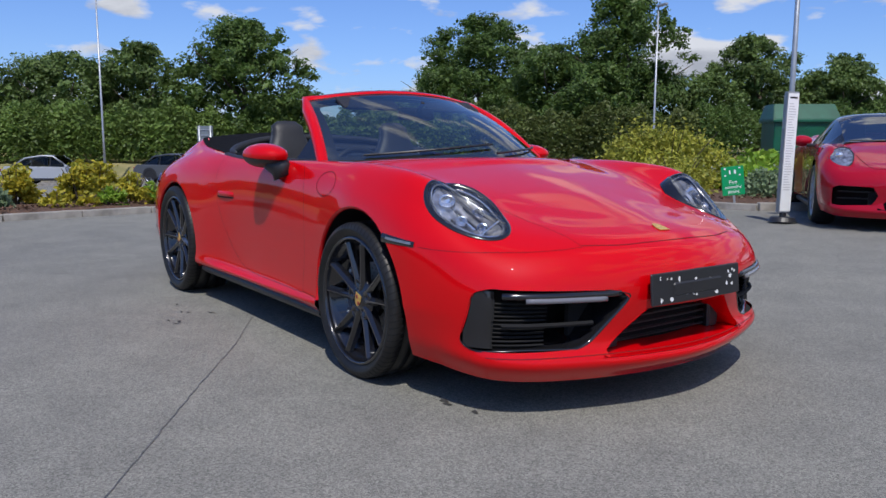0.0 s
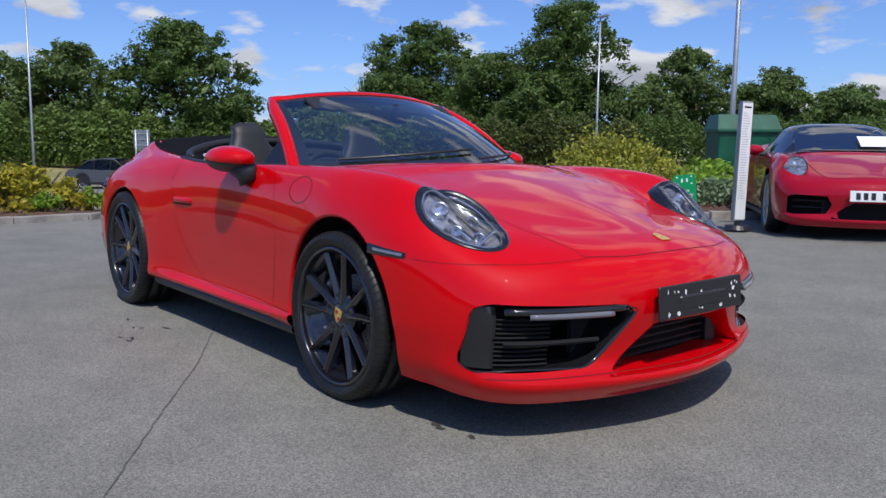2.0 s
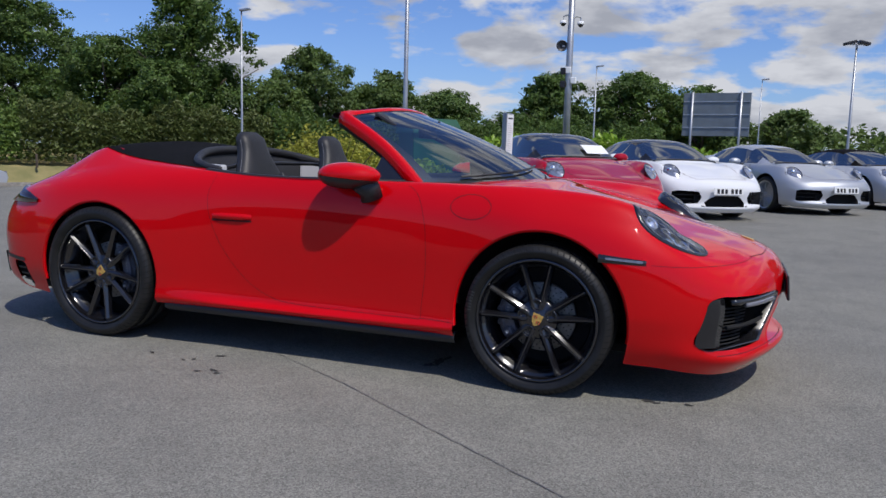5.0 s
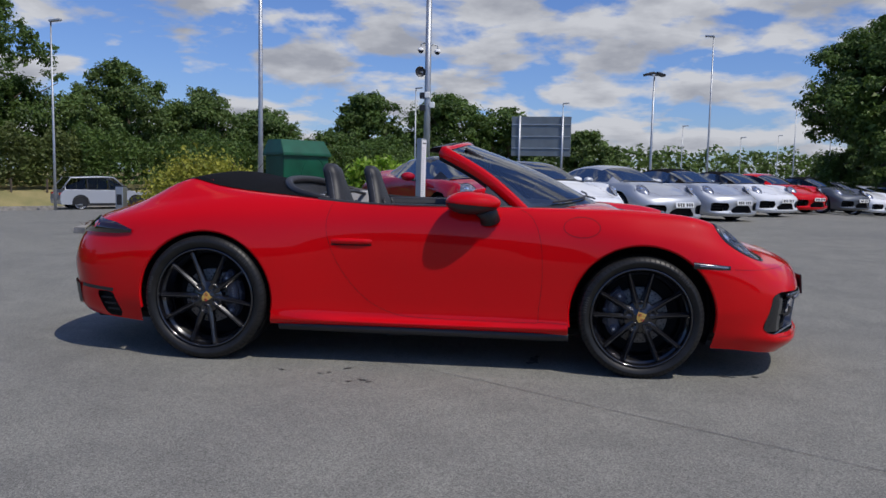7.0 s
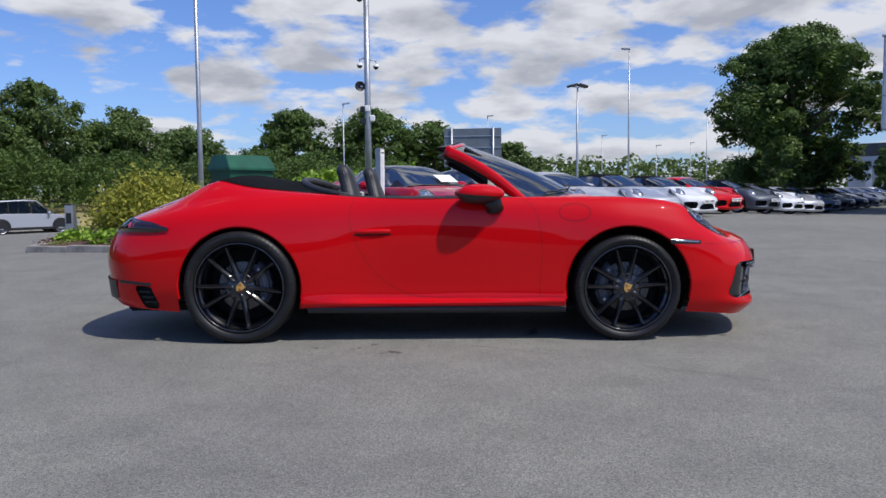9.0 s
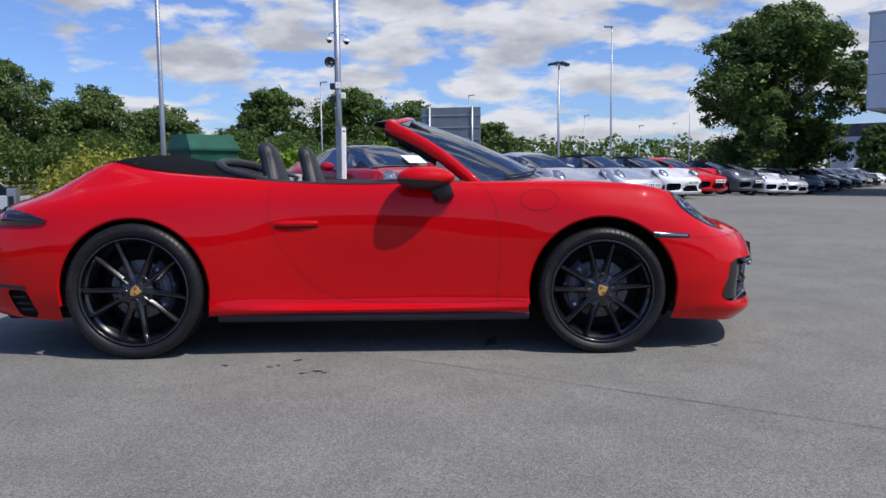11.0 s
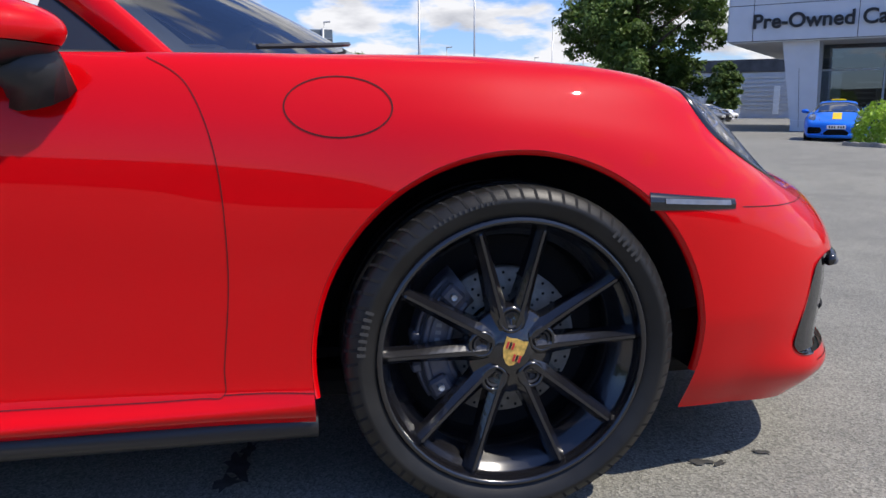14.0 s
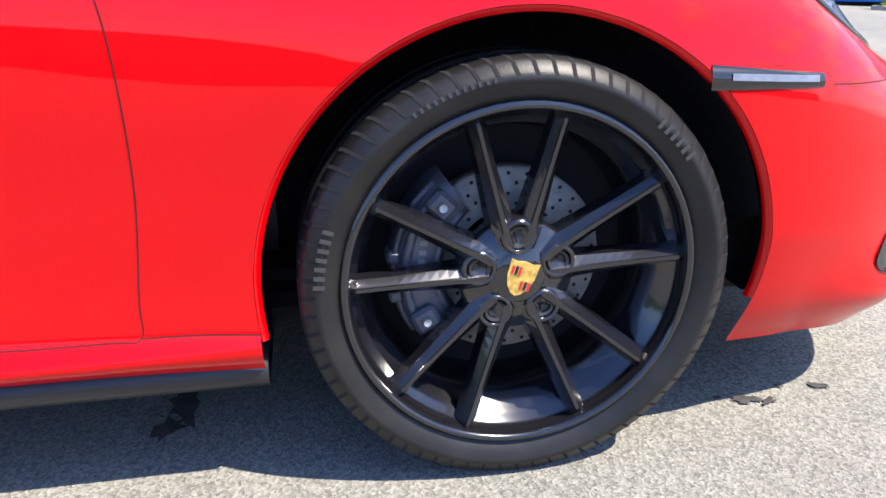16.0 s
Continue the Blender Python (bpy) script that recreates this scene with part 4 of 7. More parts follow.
        for a in np.linspace(.56, -.60, 40):
            yb = .786 - .10 * smooth01(.30, .62, a) - .035 * smooth01(.55, 1.05, -a)
            p, n = sh.on_top(a, s * (yb + .012))
            zb = p.z if p else .90
            rows.append([(a, s * (yb + .014), zb - .004), (a, s * (yb + .010), zb + .010), (a, s * (yb - .012), zb + .012), (a, s * (yb - .022), zb - .01)])
        part("belt_trim", grid_faces(bm, rows), BLACK_PL, car, "thin black weather strip", True)
    # bonnet front gap
    bm = bmesh.new()
    ribbon(bm, [sh.on_top(a, b) for a, b in smooth_line([(2.085, -.445), (2.108, -.38), (2.145, -.25), (2.166, 0), (2.145, .25), (2.108, .38), (2.085, .445)], 12)], .004, .0010)
    part("bonnet_gap", bm, SEAM, car)
    for s in (-1, 1):
        bm = bmesh.new()
        ribbon(bm, [sh.on_front(s * b, zz) for b, zz in smooth_line([(.445, .622), (.52, .615), (.62, .609), (.70, .607), (.76, .607)], 10)], .0020, .0010)
        part("bumper_gap", bm, SEAM, car)
    bm = bmesh.new()
    ribbon(bm, [sh.on_front(b, .238) for b in np.linspace(-.80, .80, 90)], .003, .001)
    part("splitter_gap", bm, SEAM, car)
    bm = ribbon(bmesh.new(), [sh.on_front(b, .335, -1) for b in np.linspace(-.79, .79, 60)], .125, .004)
    part("rear_diffuser", bm, BLACK_PL, car, "black lower panel of the rear bumper", True)
    # crest on the bonnet
    p, n = sh.on_top(2.075, 0)
    crest = part("bonnet_badge", shield_bm(.052, .066), GOLD, car, "gold crest badge", False, Matrix.Translation(p + n * .002) @ n.to_track_quat("Y", "Z").to_matrix().to_4x4() @ pose(0, 0, 0, 180, 0, 0))
    nose(car, sh)
    # wheels
    for s in (-1, 1):
        wheel(car, 1.225, s * .802, .335, .271, .245, 20 if s < 0 else 40, 172, s)
        wheel(car, -1.225, s * .790, .358, .284, .305, 50 if s < 0 else 10, 8, s)
    # floor pan and black underside
    part("underbody", boxm(4.1, 1.30, .06, Matrix.Translation((0, 0, .20)), .02), DARK, car)
    # added black box: keeps sun from shining through the inlets onto the ground
    part("nose_sun_block", boxm(.22, 1.44, .38, Matrix.Translation((1.72, 0, .40)), .02), DARK, car)
    # added black box: stops bright sky showing through behind the rear wheels
    part("rear_gap_block", boxm(.30, 1.36, .36, Matrix.Translation((-1.78, 0, .42)), .02), DARK, car)
    part("front_undertray", boxm(.60, .95, .02, Matrix.Translation((1.75, 0, .16)), .005), DARK, car)
    cockpit(car, sh)
    windscreen(car)
    return car


def inlet_parts(car, sh, s):
    """The black framed inlet with its light bar, blades and grille."""
    P = soft_corners([(y * -s, z) for y, z in INLET], .02)
    ring = []
    for yy, zz in np.vstack((P, P[:1])):
        p, n = sh.on_front(yy, zz)
        ring.append((p, n))
    rows = []
    cy, cz = s * .58, .37
    for p, n in ring:
        if p is None:
            continue
        d = Vector((0, cy - p.y, cz - p.z)).normalized()
        rows.append([p + n * .001 - d * .003, p + n * .001 + d * .002, p + d * .006 - Vector((.010, 0, 0)), p + d * .012 - Vector((.07, 0, 0)), p + d * .03 - Vector((.20, 0, 0))])
    fr = part("inlet_frame", grid_faces(bmesh.new(), rows), GLOSS_BLACK, car, "gloss black air inlet surround", True)
    part("inlet_back", boxm(.01, .50, .30, Matrix.Translation((1.80, s * .57, .37)) @ Matrix.Rotation(s * .45, 4, "Z")), DARK, fr)

    # floor of the duct, added to stop sun falling through the inlet
    rows = []
    for a in np.linspace(.40, .83, 12):
        p, n = sh.on_front(s * a, .246)
        if p:
            rows.append([p - Vector((.012, 0, 0)), Vector((p.x - .20, p.y * .985, p.z - .004)), Vector((min(p.x - .25, 1.66), p.y * .96, p.z - .006))])
    part("inlet_sun_stop", grid_faces(bmesh.new(), rows), DARK, fr)

    def front_x(yy, zz):
        p, n = sh.on_front(yy, zz)
        return p.x if p else 1.95

    # outer black blade beside the arch
    rows = []
    for zz in np.linspace(.270, .478, 9):
        rows.append([(front_x(s * a, zz) + lift, s * a, zz) for a, lift in ((.834, -.010), (.824, -.003), (.800, -.003), (.775, -.010), (.768, -.05))])
    part("inlet_corner", grid_faces(bmesh.new(), rows), GLOSS_BLACK, fr, "", True)
    # light bar
    bm = bmesh.new()
    pts = [(front_x(s * a, .445) + .004, s * a, .446 + .006 * (a - .4)) for a in np.linspace(.70, .42, 14)]
    tube(bm, pts, .011, 8)
    part("daytime_light", bm, BAR, fr, "slim daytime running light", True)
    bm = bmesh.new()
    tube(bm, [(front_x(s * a, .455) - .004, s * a, .462) for a in np.linspace(.76, .36, 16)], .013, 8)
    part("light_housing", bm, GLOSS_BLACK, fr, "", True)
    for zz in (.352,):
        bm = bmesh.new()
        tube(bm, [(front_x(s * a, zz) - .02, s * a, zz) for a in np.linspace(.75, .44, 14)], .009, 6)
        part("inlet_blade", bm, DARK, fr)
    for k in range(11):
        zz = .275 + .0155 * k
        bm = bmesh.new()
        tube(bm, [(front_x(s * a, zz) - .045, s * a, zz) for a in np.linspace(.80, .60, 8)], .0042, 4)
        part("grille_slat", bm, DARK, fr)


def nose(car, sh):
    """Number plate, lower opening and splitter."""
    part("centre_opening", boxm(.02, .95, .22, Matrix.Translation((2.05, 0, .31))), DARK, car)
    rows = []
    for t in np.linspace(0, 1, 60):
        a = -.43 + .86 * t
        for_z = .225
        p, n = sh.on_front(a, for_z)
        rows.append([p + Vector((.002, 0, .002)), p + Vector((-.10, 0, .012)), p + Vector((-.16, 0, .012))])
    part("opening_lip", grid_faces(bmesh.new(), rows), RED, car, "", True)
    for s in (-1, 1):
        bm = bmesh.new()
        rows = []
        for t in np.linspace(0, 1, 10):
            p, n = sh.on_front(s * (.43 - .20 * t), .225 + .17 * t)
            rows.append([p + Vector((.002, 0, 0)), p + Vector((-.02, -s * .012, -.004)), p + Vector((-.15, -s * .03, -.01))])
        part("opening_strut", grid_faces(bm, rows), RED, car, "", True)
        part("intake_block", boxm(.08, .07, .12, Matrix.Translation((2.09, s * .31, .29)), .01), BLACK_PL, car)
    for k in range(5):
        part("grille_bar", boxm(.012, .72, .010, Matrix.Translation((2.10, 0, .25 + .028 * k)), .003), BLACK_PL, car)
    pl = part("number_plate", boxm(.012, .53, .118, Matrix.Translation((0, 0, 0)), .004), BLACK_PL, car, "black plate holder with peeling white residue", False, Matrix.Translation((2.264, 0, .468)) @ Matrix.Rotation(radians(-5), 4, "Y"))
    rng = random.Random(5)
    for k in range(26):
        yy, zz = rng.uniform(-.245, .245), rng.choice((.034, .026, -.026, -.036)) + rng.uniform(-.012, .012)
        bm = bmesh.new()
        n, a0 = rng.randint(4, 7), rng.uniform(0, 6)
        r = rng.uniform(.004, .014)
        bm.faces.new([bm.verts.new((.0068, yy + r * rng.uniform(.3, 1.2) * math.cos(a0 + 6.283 * j / n), zz + r * rng.uniform(.3, 1.2) * math.sin(a0 + 6.283 * j / n))) for j in range(n)])
        part("residue", bm, RESIDUE, pl)
    part("plate_bracket", boxm(.05, .30, .06, Matrix.Translation((2.25, 0, .46)), .01), BLACK_PL, car)


def mirror(car, s):
    """Door mirror: red cap, black base and foot."""
    bm = bmesh.new()
    bmesh.ops.create_uvsphere(bm, u_segments=32, v_segments=20, radius=1.0)
    for v in bm.verts:
        x, y, z = v.co
        sx = .158 if x > 0 else .142
        v.co = Vector((sx * math.copysign(abs(x) ** .85, x), .096 * y, (.060 if z > 0 else .066) * z + .010 * y * -s * 0))
        v.co.x -= .018 * (v.co.y * s / .096)
        v.co.z *= 1 - .12 * max(0, x)
    top = bm.copy()
    bmesh.ops.bisect_plane(top, geom=top.verts[:] + top.edges[:] + top.faces[:], plane_co=(0, 0, -.012), plane_no=(0.08, 0, 1), clear_inner=True)
    bmesh.ops.bisect_plane(bm, geom=bm.verts[:] + bm.edges[:] + bm.faces[:], plane_co=(0, 0, -.014), plane_no=(0.08, 0, 1), clear_outer=True)
    m = Matrix.Translation((.292, s * .906, .936))
    mir = part("door_mirror", top, RED, car, "red mirror cap on a black base", True, m)
    part("mirror_base", bm, BLACK_PL, mir, "", True)
    bm = bmesh.new()
    tube(bm, [(.070, -s * .02, -.030), (.092, -s * .045, -.066), (.100, -s * .062, -.105)], [.062, .054, .058], 12)
    part("mirror_foot", bm, BLACK_PL, mir, "", True)
    part("mirror_glass", boxm(.004, .11, .062, Matrix.Translation((-.104, 0, .0)) @ Matrix.Rotation(s * .14, 4, "Z"), .001), CHROME, mir)


# windscreen: bottom edge on the cowl, top edge at the header
def screen_point(u, v):
    """u from -1 (right) to 1 across, v from 0 (cowl) to 1 (header)."""
    bx, by, bz = 1.045 - .46 * abs(u) ** 2.4, .700 * u, .925 - .015 * u * u
    tx, ty, tz = .225 - .10 * abs(u) ** 2.2, .575 * u, 1.283 - .055 * u * u
    bow = .035 * math.sin(math.pi * v)
    return Vector((bx + (tx - bx) * v + bow * .5, by + (ty - by) * v, bz + (tz - bz) * v + bow * .55))


def windscreen(car):
    rows = [[screen_point(u, v) for u in np.linspace(-1, 1, 41)] for v in np.linspace(0, 1, 17)]
    g = part("windscreen", grid_faces(bmesh.new(), rows), SCREEN, car, "raked clear windscreen", True)
    g.visible_shadow = False
    # frame: pillars and header as one swept bar
    path = [(-1, v) for v in np.linspace(-.04, 1, 16)] + [(u, 1.0) for u in np.linspace(-.94, .94, 30)] + [(1, v) for v in np.linspace(1, -.04, 16)]
    mid = Vector((.55, 0, 1.08))
    out_r, blk = [], []
    for k, (u, v) in enumerate(path):
        p = screen_point(u, v)
        corner = abs(u) > .93 and v > .9
        # outwards in the plane of the glass
        across = Vector((0, 1, 0)) * (1 if u > 0 else -1)
        upw = (screen_point(u, 1) - screen_point(u, .9)).normalized()
        nrm = Vector((.42, 0, .9)).normalized()
        a = min(1, max(0, (v - .93) / .07)) if abs(u) > .93 else 1
        w = (across * (1 - a) + upw * a)
        if corner or (abs(u) < .99 and abs(u) > .86):
            w = across * .5 + upw * .8
        w.normalize()
        th = .042 if abs(u) > .93 else .030
        deep = .055 if abs(u) > .93 else .028
        out_r.append([p + nrm * .003 - w * .004, p + nrm * .010 + w * .006, p + nrm * .010 + w * th * .8, p + w * th * 1.15, p - nrm * .030 + w * th * 1.15, p - nrm * deep + w * th * .95])
        blk.append([p - nrm * deep + w * th * .95, p - nrm * (deep + .020) + w * th * .6, p - nrm * (deep + .022) - w * .004, p - nrm * .010 - w * .012, p + nrm * .003 - w * .004])
    fr = part("windscreen_frame", grid_faces(bmesh.new(), out_r), RED, car, "red windscreen surround", True)
    part("frame_lining", grid_faces(bmesh.new(), blk), BLACK_PL, fr, "black inner lining", True)
    for q in (-1, 1):
        bm = bmesh.new()
        a, b, c = screen_point(q, -.02), screen_point(q, .50), Vector((.335, q * .752, .912))
        f = bm.faces.new([bm.verts.new(v) for v in (a, b, c)])
        ex = bmesh.ops.extrude_face_region(bm, geom=[f])
        bmesh.ops.translate(bm, verts=[v for v in ex["geom"] if isinstance(v, bmesh.types.BMVert)], vec=(0, -q * .012, 0))
        bmesh.ops.recalc_face_normals(bm, faces=bm.faces)
        part("quarter_panel", bm, GLOSS_BLACK, fr, "small black quarter window")
    # black border printed on the glass
    for u0, u1, v0, v1 in ((-1, -.945, 0, 1), (.945, 1, 0, 1), (-.945, .945, .955, 1), (-.945, .945, 0, .05)):
        rows = [[screen_point(u, v) + Vector((-.002, 0, -.003)) for u in np.linspace(u0, u1, 24 if u1 - u0 > 1 else 3)] for v in np.linspace(v0, v1, 14 if v1 - v0 > .5 else 3)]
        part("glass_border", grid_faces(bmesh.new(), rows), BLACK_PL, fr, "", True)
    # header trim behind, sun visors, mirror
    rows = [[screen_point(u, 1.0) + Vector(d) for d in ((-.03, 0, .020), (-.11, 0, .010), (-.125, 0, -.012), (-.03, 0, -.03), (.03, 0, -.03))] for u in np.linspace(-.97, .97, 24)]
    part("header_trim", grid_faces(bmesh.new(), rows), BLACK_PL, fr, "", True)
    for s in (-1, 1):
        m = Matrix.Translation((.27, s * .28, 1.215)) @ Matrix.Rotation(radians(28), 4, "Y")
        part("sun_visor", boxm(.13, .36, .016, m, .006, 2), LEATHER, fr)
    part("rear_view_mirror", boxm(.035, .235, .072, Matrix.Translation((.33, 0, 1.165)), .016, 2), BLACK_PL, fr, "black interior mirror")
    bm = tube(bmesh.new(), [(.345, 0, 1.18), (.38, 0, 1.205), (.40, 0, 1.225)], .012, 8)
    part("mirror_stalk", bm, BLACK_PL, fr)
    # sensor box, wipers
    for y0, y1 in ((-.50, .05), (.02, .52)):
        bm = bmesh.new()
        tube(bm, [screen_point(u, .03 + .012 * k) + Vector((.012, 0, .012)) for k, u in enumerate(np.linspace(y0 / .6, y1 / .6, 10))], .006, 5)
        part("wiper", bm, BLACK_PL, car, "black wiper blade")


def seat_shape(parent, s):
    """A sports seat: cushion, backrest with its fixed head restraint, bolsters, stitching."""
    y0 = s * .37
    dx = -.065 if s < 0 else .035
    seat = part("seat", boxm(.50, .46, .16, Matrix.Translation((-.14 + dx, y0, .46)) @ Matrix.Rotation(radians(-6), 4, "Y"), .06, 3), LEATHER, parent, "black leather sports seat", True)
    bm = bmesh.new()
    rows = []
    for t in np.linspace(0, 1, 22):
        z = .46 + .68 * t
        xc = -.37 - .20 * t + dx
        w = (.25 - .02 * t) if t < .50 else .240 - .135 * smooth01(.46, .92, t)
        if t > .94:
            w *= 1 - .45 * ((t - .94) / .06) ** 2
        th = .075 - .025 * t if t < .95 else .05 * (1 - .5 * (t - .95) / .05)
        ring = []
        for a in np.linspace(0, 2 * math.pi, 25):
            cx, cy = math.cos(a), math.sin(a)
            ring.append((xc + th * math.copysign(abs(cx) ** .7, cx), y0 + w * math.copysign(abs(cy) ** .6, cy), z))
        rows.append(ring)
    rows.append([(rows[-1][0][0] - th, y0, 1.142)] * 25)
    grid_faces(bm, rows)
    bmesh.ops.remove_doubles(bm, verts=bm.verts, dist=1e-4)
    part("backrest", bm, LEATHER, seat, "", True)
    for q in (-1, 1):
        bm = bmesh.new()
        tube(bm, [(-.37 - .20 * t + dx + .07 - .02 * t, y0 + q * (.16 - .05 * smooth01(.6, .85, t)), .46 + .68 * t) for t in np.linspace(.1, .66, 14)], [.045 * (1 - .75 * smooth01(.40, .66, t)) for t in np.linspace(.1, .66, 14)], 10)
        part("bolster", bm, LEATHER, seat, "", True)
        bm = bmesh.new()
        tube(bm, [(-.37 - .20 * t + dx + .004, y0 + q * (.247 - .02 * t if t < .50 else .238 - .135 * smooth01(.46, .92, t)), .46 + .68 * t) for t in np.linspace(.25, .93, 20)], .0025, 4)
        part("stitching", bm, STITCH, seat)


def cockpit(car, sh):
    part("cabin_floor", boxm(1.9, 1.44, .02, Matrix.Translation((.05, 0, .30))), FABRIC, car)
    # door linings and beltline trims
    for s in (-1, 1):
        rows = []
        for a in np.linspace(.86, -.62, 24):
            yb = s * (.762 - .06 * smooth01(.35, .9, a))
            rows.append([(a, yb + s * .012, .903), (a, yb, .912), (a, yb - s * .045, .905), (a, yb - s * .075, .86), (a, yb - s * .06, .60), (a, yb - s * .08, .30)])
        part("door_lining", grid_faces(bmesh.new(), rows), LEATHER, car, "black leather door lining", True)
    # dashboard
    rows = []
    for y0 in np.linspace(-.70, .70, 25):
        b = .03 * math.exp(-((abs(y0) - .37) / .18) ** 2)
        rows.append([(1.06 - .12 * abs(y0), y0, .895), (.80, y0, .905 + b * .6), (.62, y0, .905 + b), (.56, y0, .86), (.60, y0, .74), (.66, y0, .50)])
    part("dashboard", grid_faces(bmesh.new(), rows), LEATHER, car, "black dashboard", True)
    part("instrument_hood", boxm(.16, .38, .06, Matrix.Translation((.60, -.37, .915)), .025, 2), LEATHER, car)
    part("centre_console", boxm(.95, .20, .22, Matrix.Translation((.1, 0, .44)), .04, 2), LEATHER, car)
    part("screen", boxm(.012, .28, .10, Matrix.Translation((.565, 0, .80))), GLOSS_BLACK, car)
    # steering wheel on the right-hand side
    M = Matrix.Translation((.36, -.37, .80)) @ Matrix.Rotation(radians(68), 4, "Y")
    bm = bmesh.new()
    tube(bm, [M @ Vector((.175 * math.cos(a), .175 * math.sin(a), 0)) for a in np.linspace(0, 2 * math.pi, 40, endpoint=False)], .016, 8, True)
    st = part("steering_wheel", bm, LEATHER, car, "black leather steering wheel", True)
    bm = bmesh.new()
    bmesh.ops.create_cone(bm, cap_ends=True, segments=20, radius1=.06, radius2=.05, depth=.05, matrix=M)
    for a in (0, math.pi, -math.pi / 2):
        box(bm, .13, .03, .015, M @ Matrix.Rotation(a + math.pi / 2, 4, "Z") @ Matrix.Translation((.105, 0, 0)))
    part("steering_hub", bm, GLOSS_BLACK, st)
    for s in (-1, 1):
        seat_shape(car, s)
        # small rear seats and light lining
        part("rear_seat", boxm(.12, .40, .34, Matrix.Translation((-.80, s * .32, .68)) @ Matrix.Rotation(radians(-20), 4, "Y"), .04, 2), LEATHER, car, "", True)
        part("rear_side_trim", boxm(.26, .04, .12, Matrix.Translation((-.72, s * .58, .895)) @ Matrix.Rotation(radians(s * 28), 4, "Z"), .012, 2), LIGHT_TRIM, car)
    # well in front of the roof cover: lining below a padded roll
    edge = smooth_line([(-.55, .752), (-.66, .735), (-.80, .63), (-.91, .38), (-.94, 0), (-.91, -.38), (-.80, -.63), (-.66, -.735), (-.55, -.752)], 8)
    rows, roll = [], []
    for ex, ey in edge:
        p, n = sh.on_top(ex - .012, ey * 1.012)
        ez = p.z if p else .95
        inw = Vector((-.45 - ex, -ey, 0)).normalized()
        e = Vector((ex, ey, ez))
        roll.append(e + inw * .012 + Vector((0, 0, .008)))
        rows.append([e - inw * .006, e + inw * .020 - Vector((0, 0, .03)), Vector((ex, ey, .80)) + inw * .05, Vector((ex, ey, .62)) + inw * .09])
    part("well_lining", grid_faces(bmesh.new(), rows), LEATHER, car, "", True)
    part("cover_roll", tube(bmesh.new(), roll, [.010 + .015 * math.sin(math.pi * k / (len(roll) - 1)) ** .5 for k in range(len(roll))], 10), LEATHER, car, "padded black roll round the rear well", True)
    part("rear_shelf", boxm(.50, 1.40, .02, Matrix.Translation((-.82, 0, .66))), FABRIC, car)
    # wind-break rail behind the seats
    bm = tube(bmesh.new(), [(-.62, -.66, .93), (-.66, -.4, .955), (-.67, 0, .96), (-.66, .4, .955), (-.62, .66, .93)], .012, 8)
    part("roll_rail", bm, BLACK_PL, car)


main_car = build_car()



# ---- ground ----
def build_ground():
    def axis(lo, hi):
        a = list(np.arange(-40, 45, 2.5))
        return [-1500, -700, -350, -180, -110, -75, -55] + a + [50, 62, 80, 110, 180, 350, 700, 1500]
    xs = ys = axis(0, 0)
    P = [[(x, y, ground_z(x, y)) for x in xs] for y in ys]
    ob = link("ground", grid_faces(bmesh.new(), P), ASPHALT, smooth=True)
    tagged(ob, "worn grey asphalt yard", "ground", kind="structure")


build_ground()



# ---- plants ----
def leaf_mesh(name, centres, size, seed, flat=0.35, ratio=0.55, out=None):
    """Many small four-sided leaves round the given points, facing up and partly along out."""
    rng = np.random.default_rng(seed)
    n = len(centres)
    d = rng.normal(size=(n, 3)); d[:, 2] = np.abs(d[:, 2]) * 0.9 + flat
    if out is not None:
        d = d * .62 + out * 1.05
    d /= np.linalg.norm(d, axis=1, keepdims=True)
    a = rng.normal(size=(n, 3))
    a -= d * (a * d).sum(1, keepdims=True)
    a /= np.linalg.norm(a, axis=1, keepdims=True)
    b = np.cross(d, a)
    s = np.reshape(size, (-1, 1)) * rng.uniform(.55, 1.4, (n, 1))
    P = np.stack((centres - a * s, centres - b * s * ratio + d * s * .12, centres + a * s, centres + b * s * ratio + d * s * .12), 1).reshape(-1, 3)
    me = bpy.data.meshes.new(name)
    me.from_pydata(P.tolist(), [], np.arange(4 * n).reshape(-1, 4).tolist())
    return me


def lobes_to_points(lobes, per, seed, shell=0.55):
    """Leaf places on and in a heap of uneven lobes (x, y, z, r)."""
    rng = np.random.default_rng(seed)
    out = []
    for (x, y, z, r) in lobes:
        n = int(per * r * r)
        v = rng.normal(size=(n, 3)); v /= np.linalg.norm(v, axis=1, keepdims=True)
        rad = r * (shell + (1 - shell) * rng.random((n, 1)) ** .6)
        # bumps and gaps in the outline
        w = np.sin(v[:, :1] * 5.1 + x * 3) * np.sin(v[:, 1:2] * 6.3 + y * 2) * np.cos(v[:, 2:] * 5.7 + z)
        keep = (w[:, 0] > -.62)
        p = v * rad * (1 + .30 * w) * (1, 1, .78) + (x, y, z) + rng.normal(size=(n, 3)) * r * .07
        out.append(p[keep])
    return np.concatenate(out)


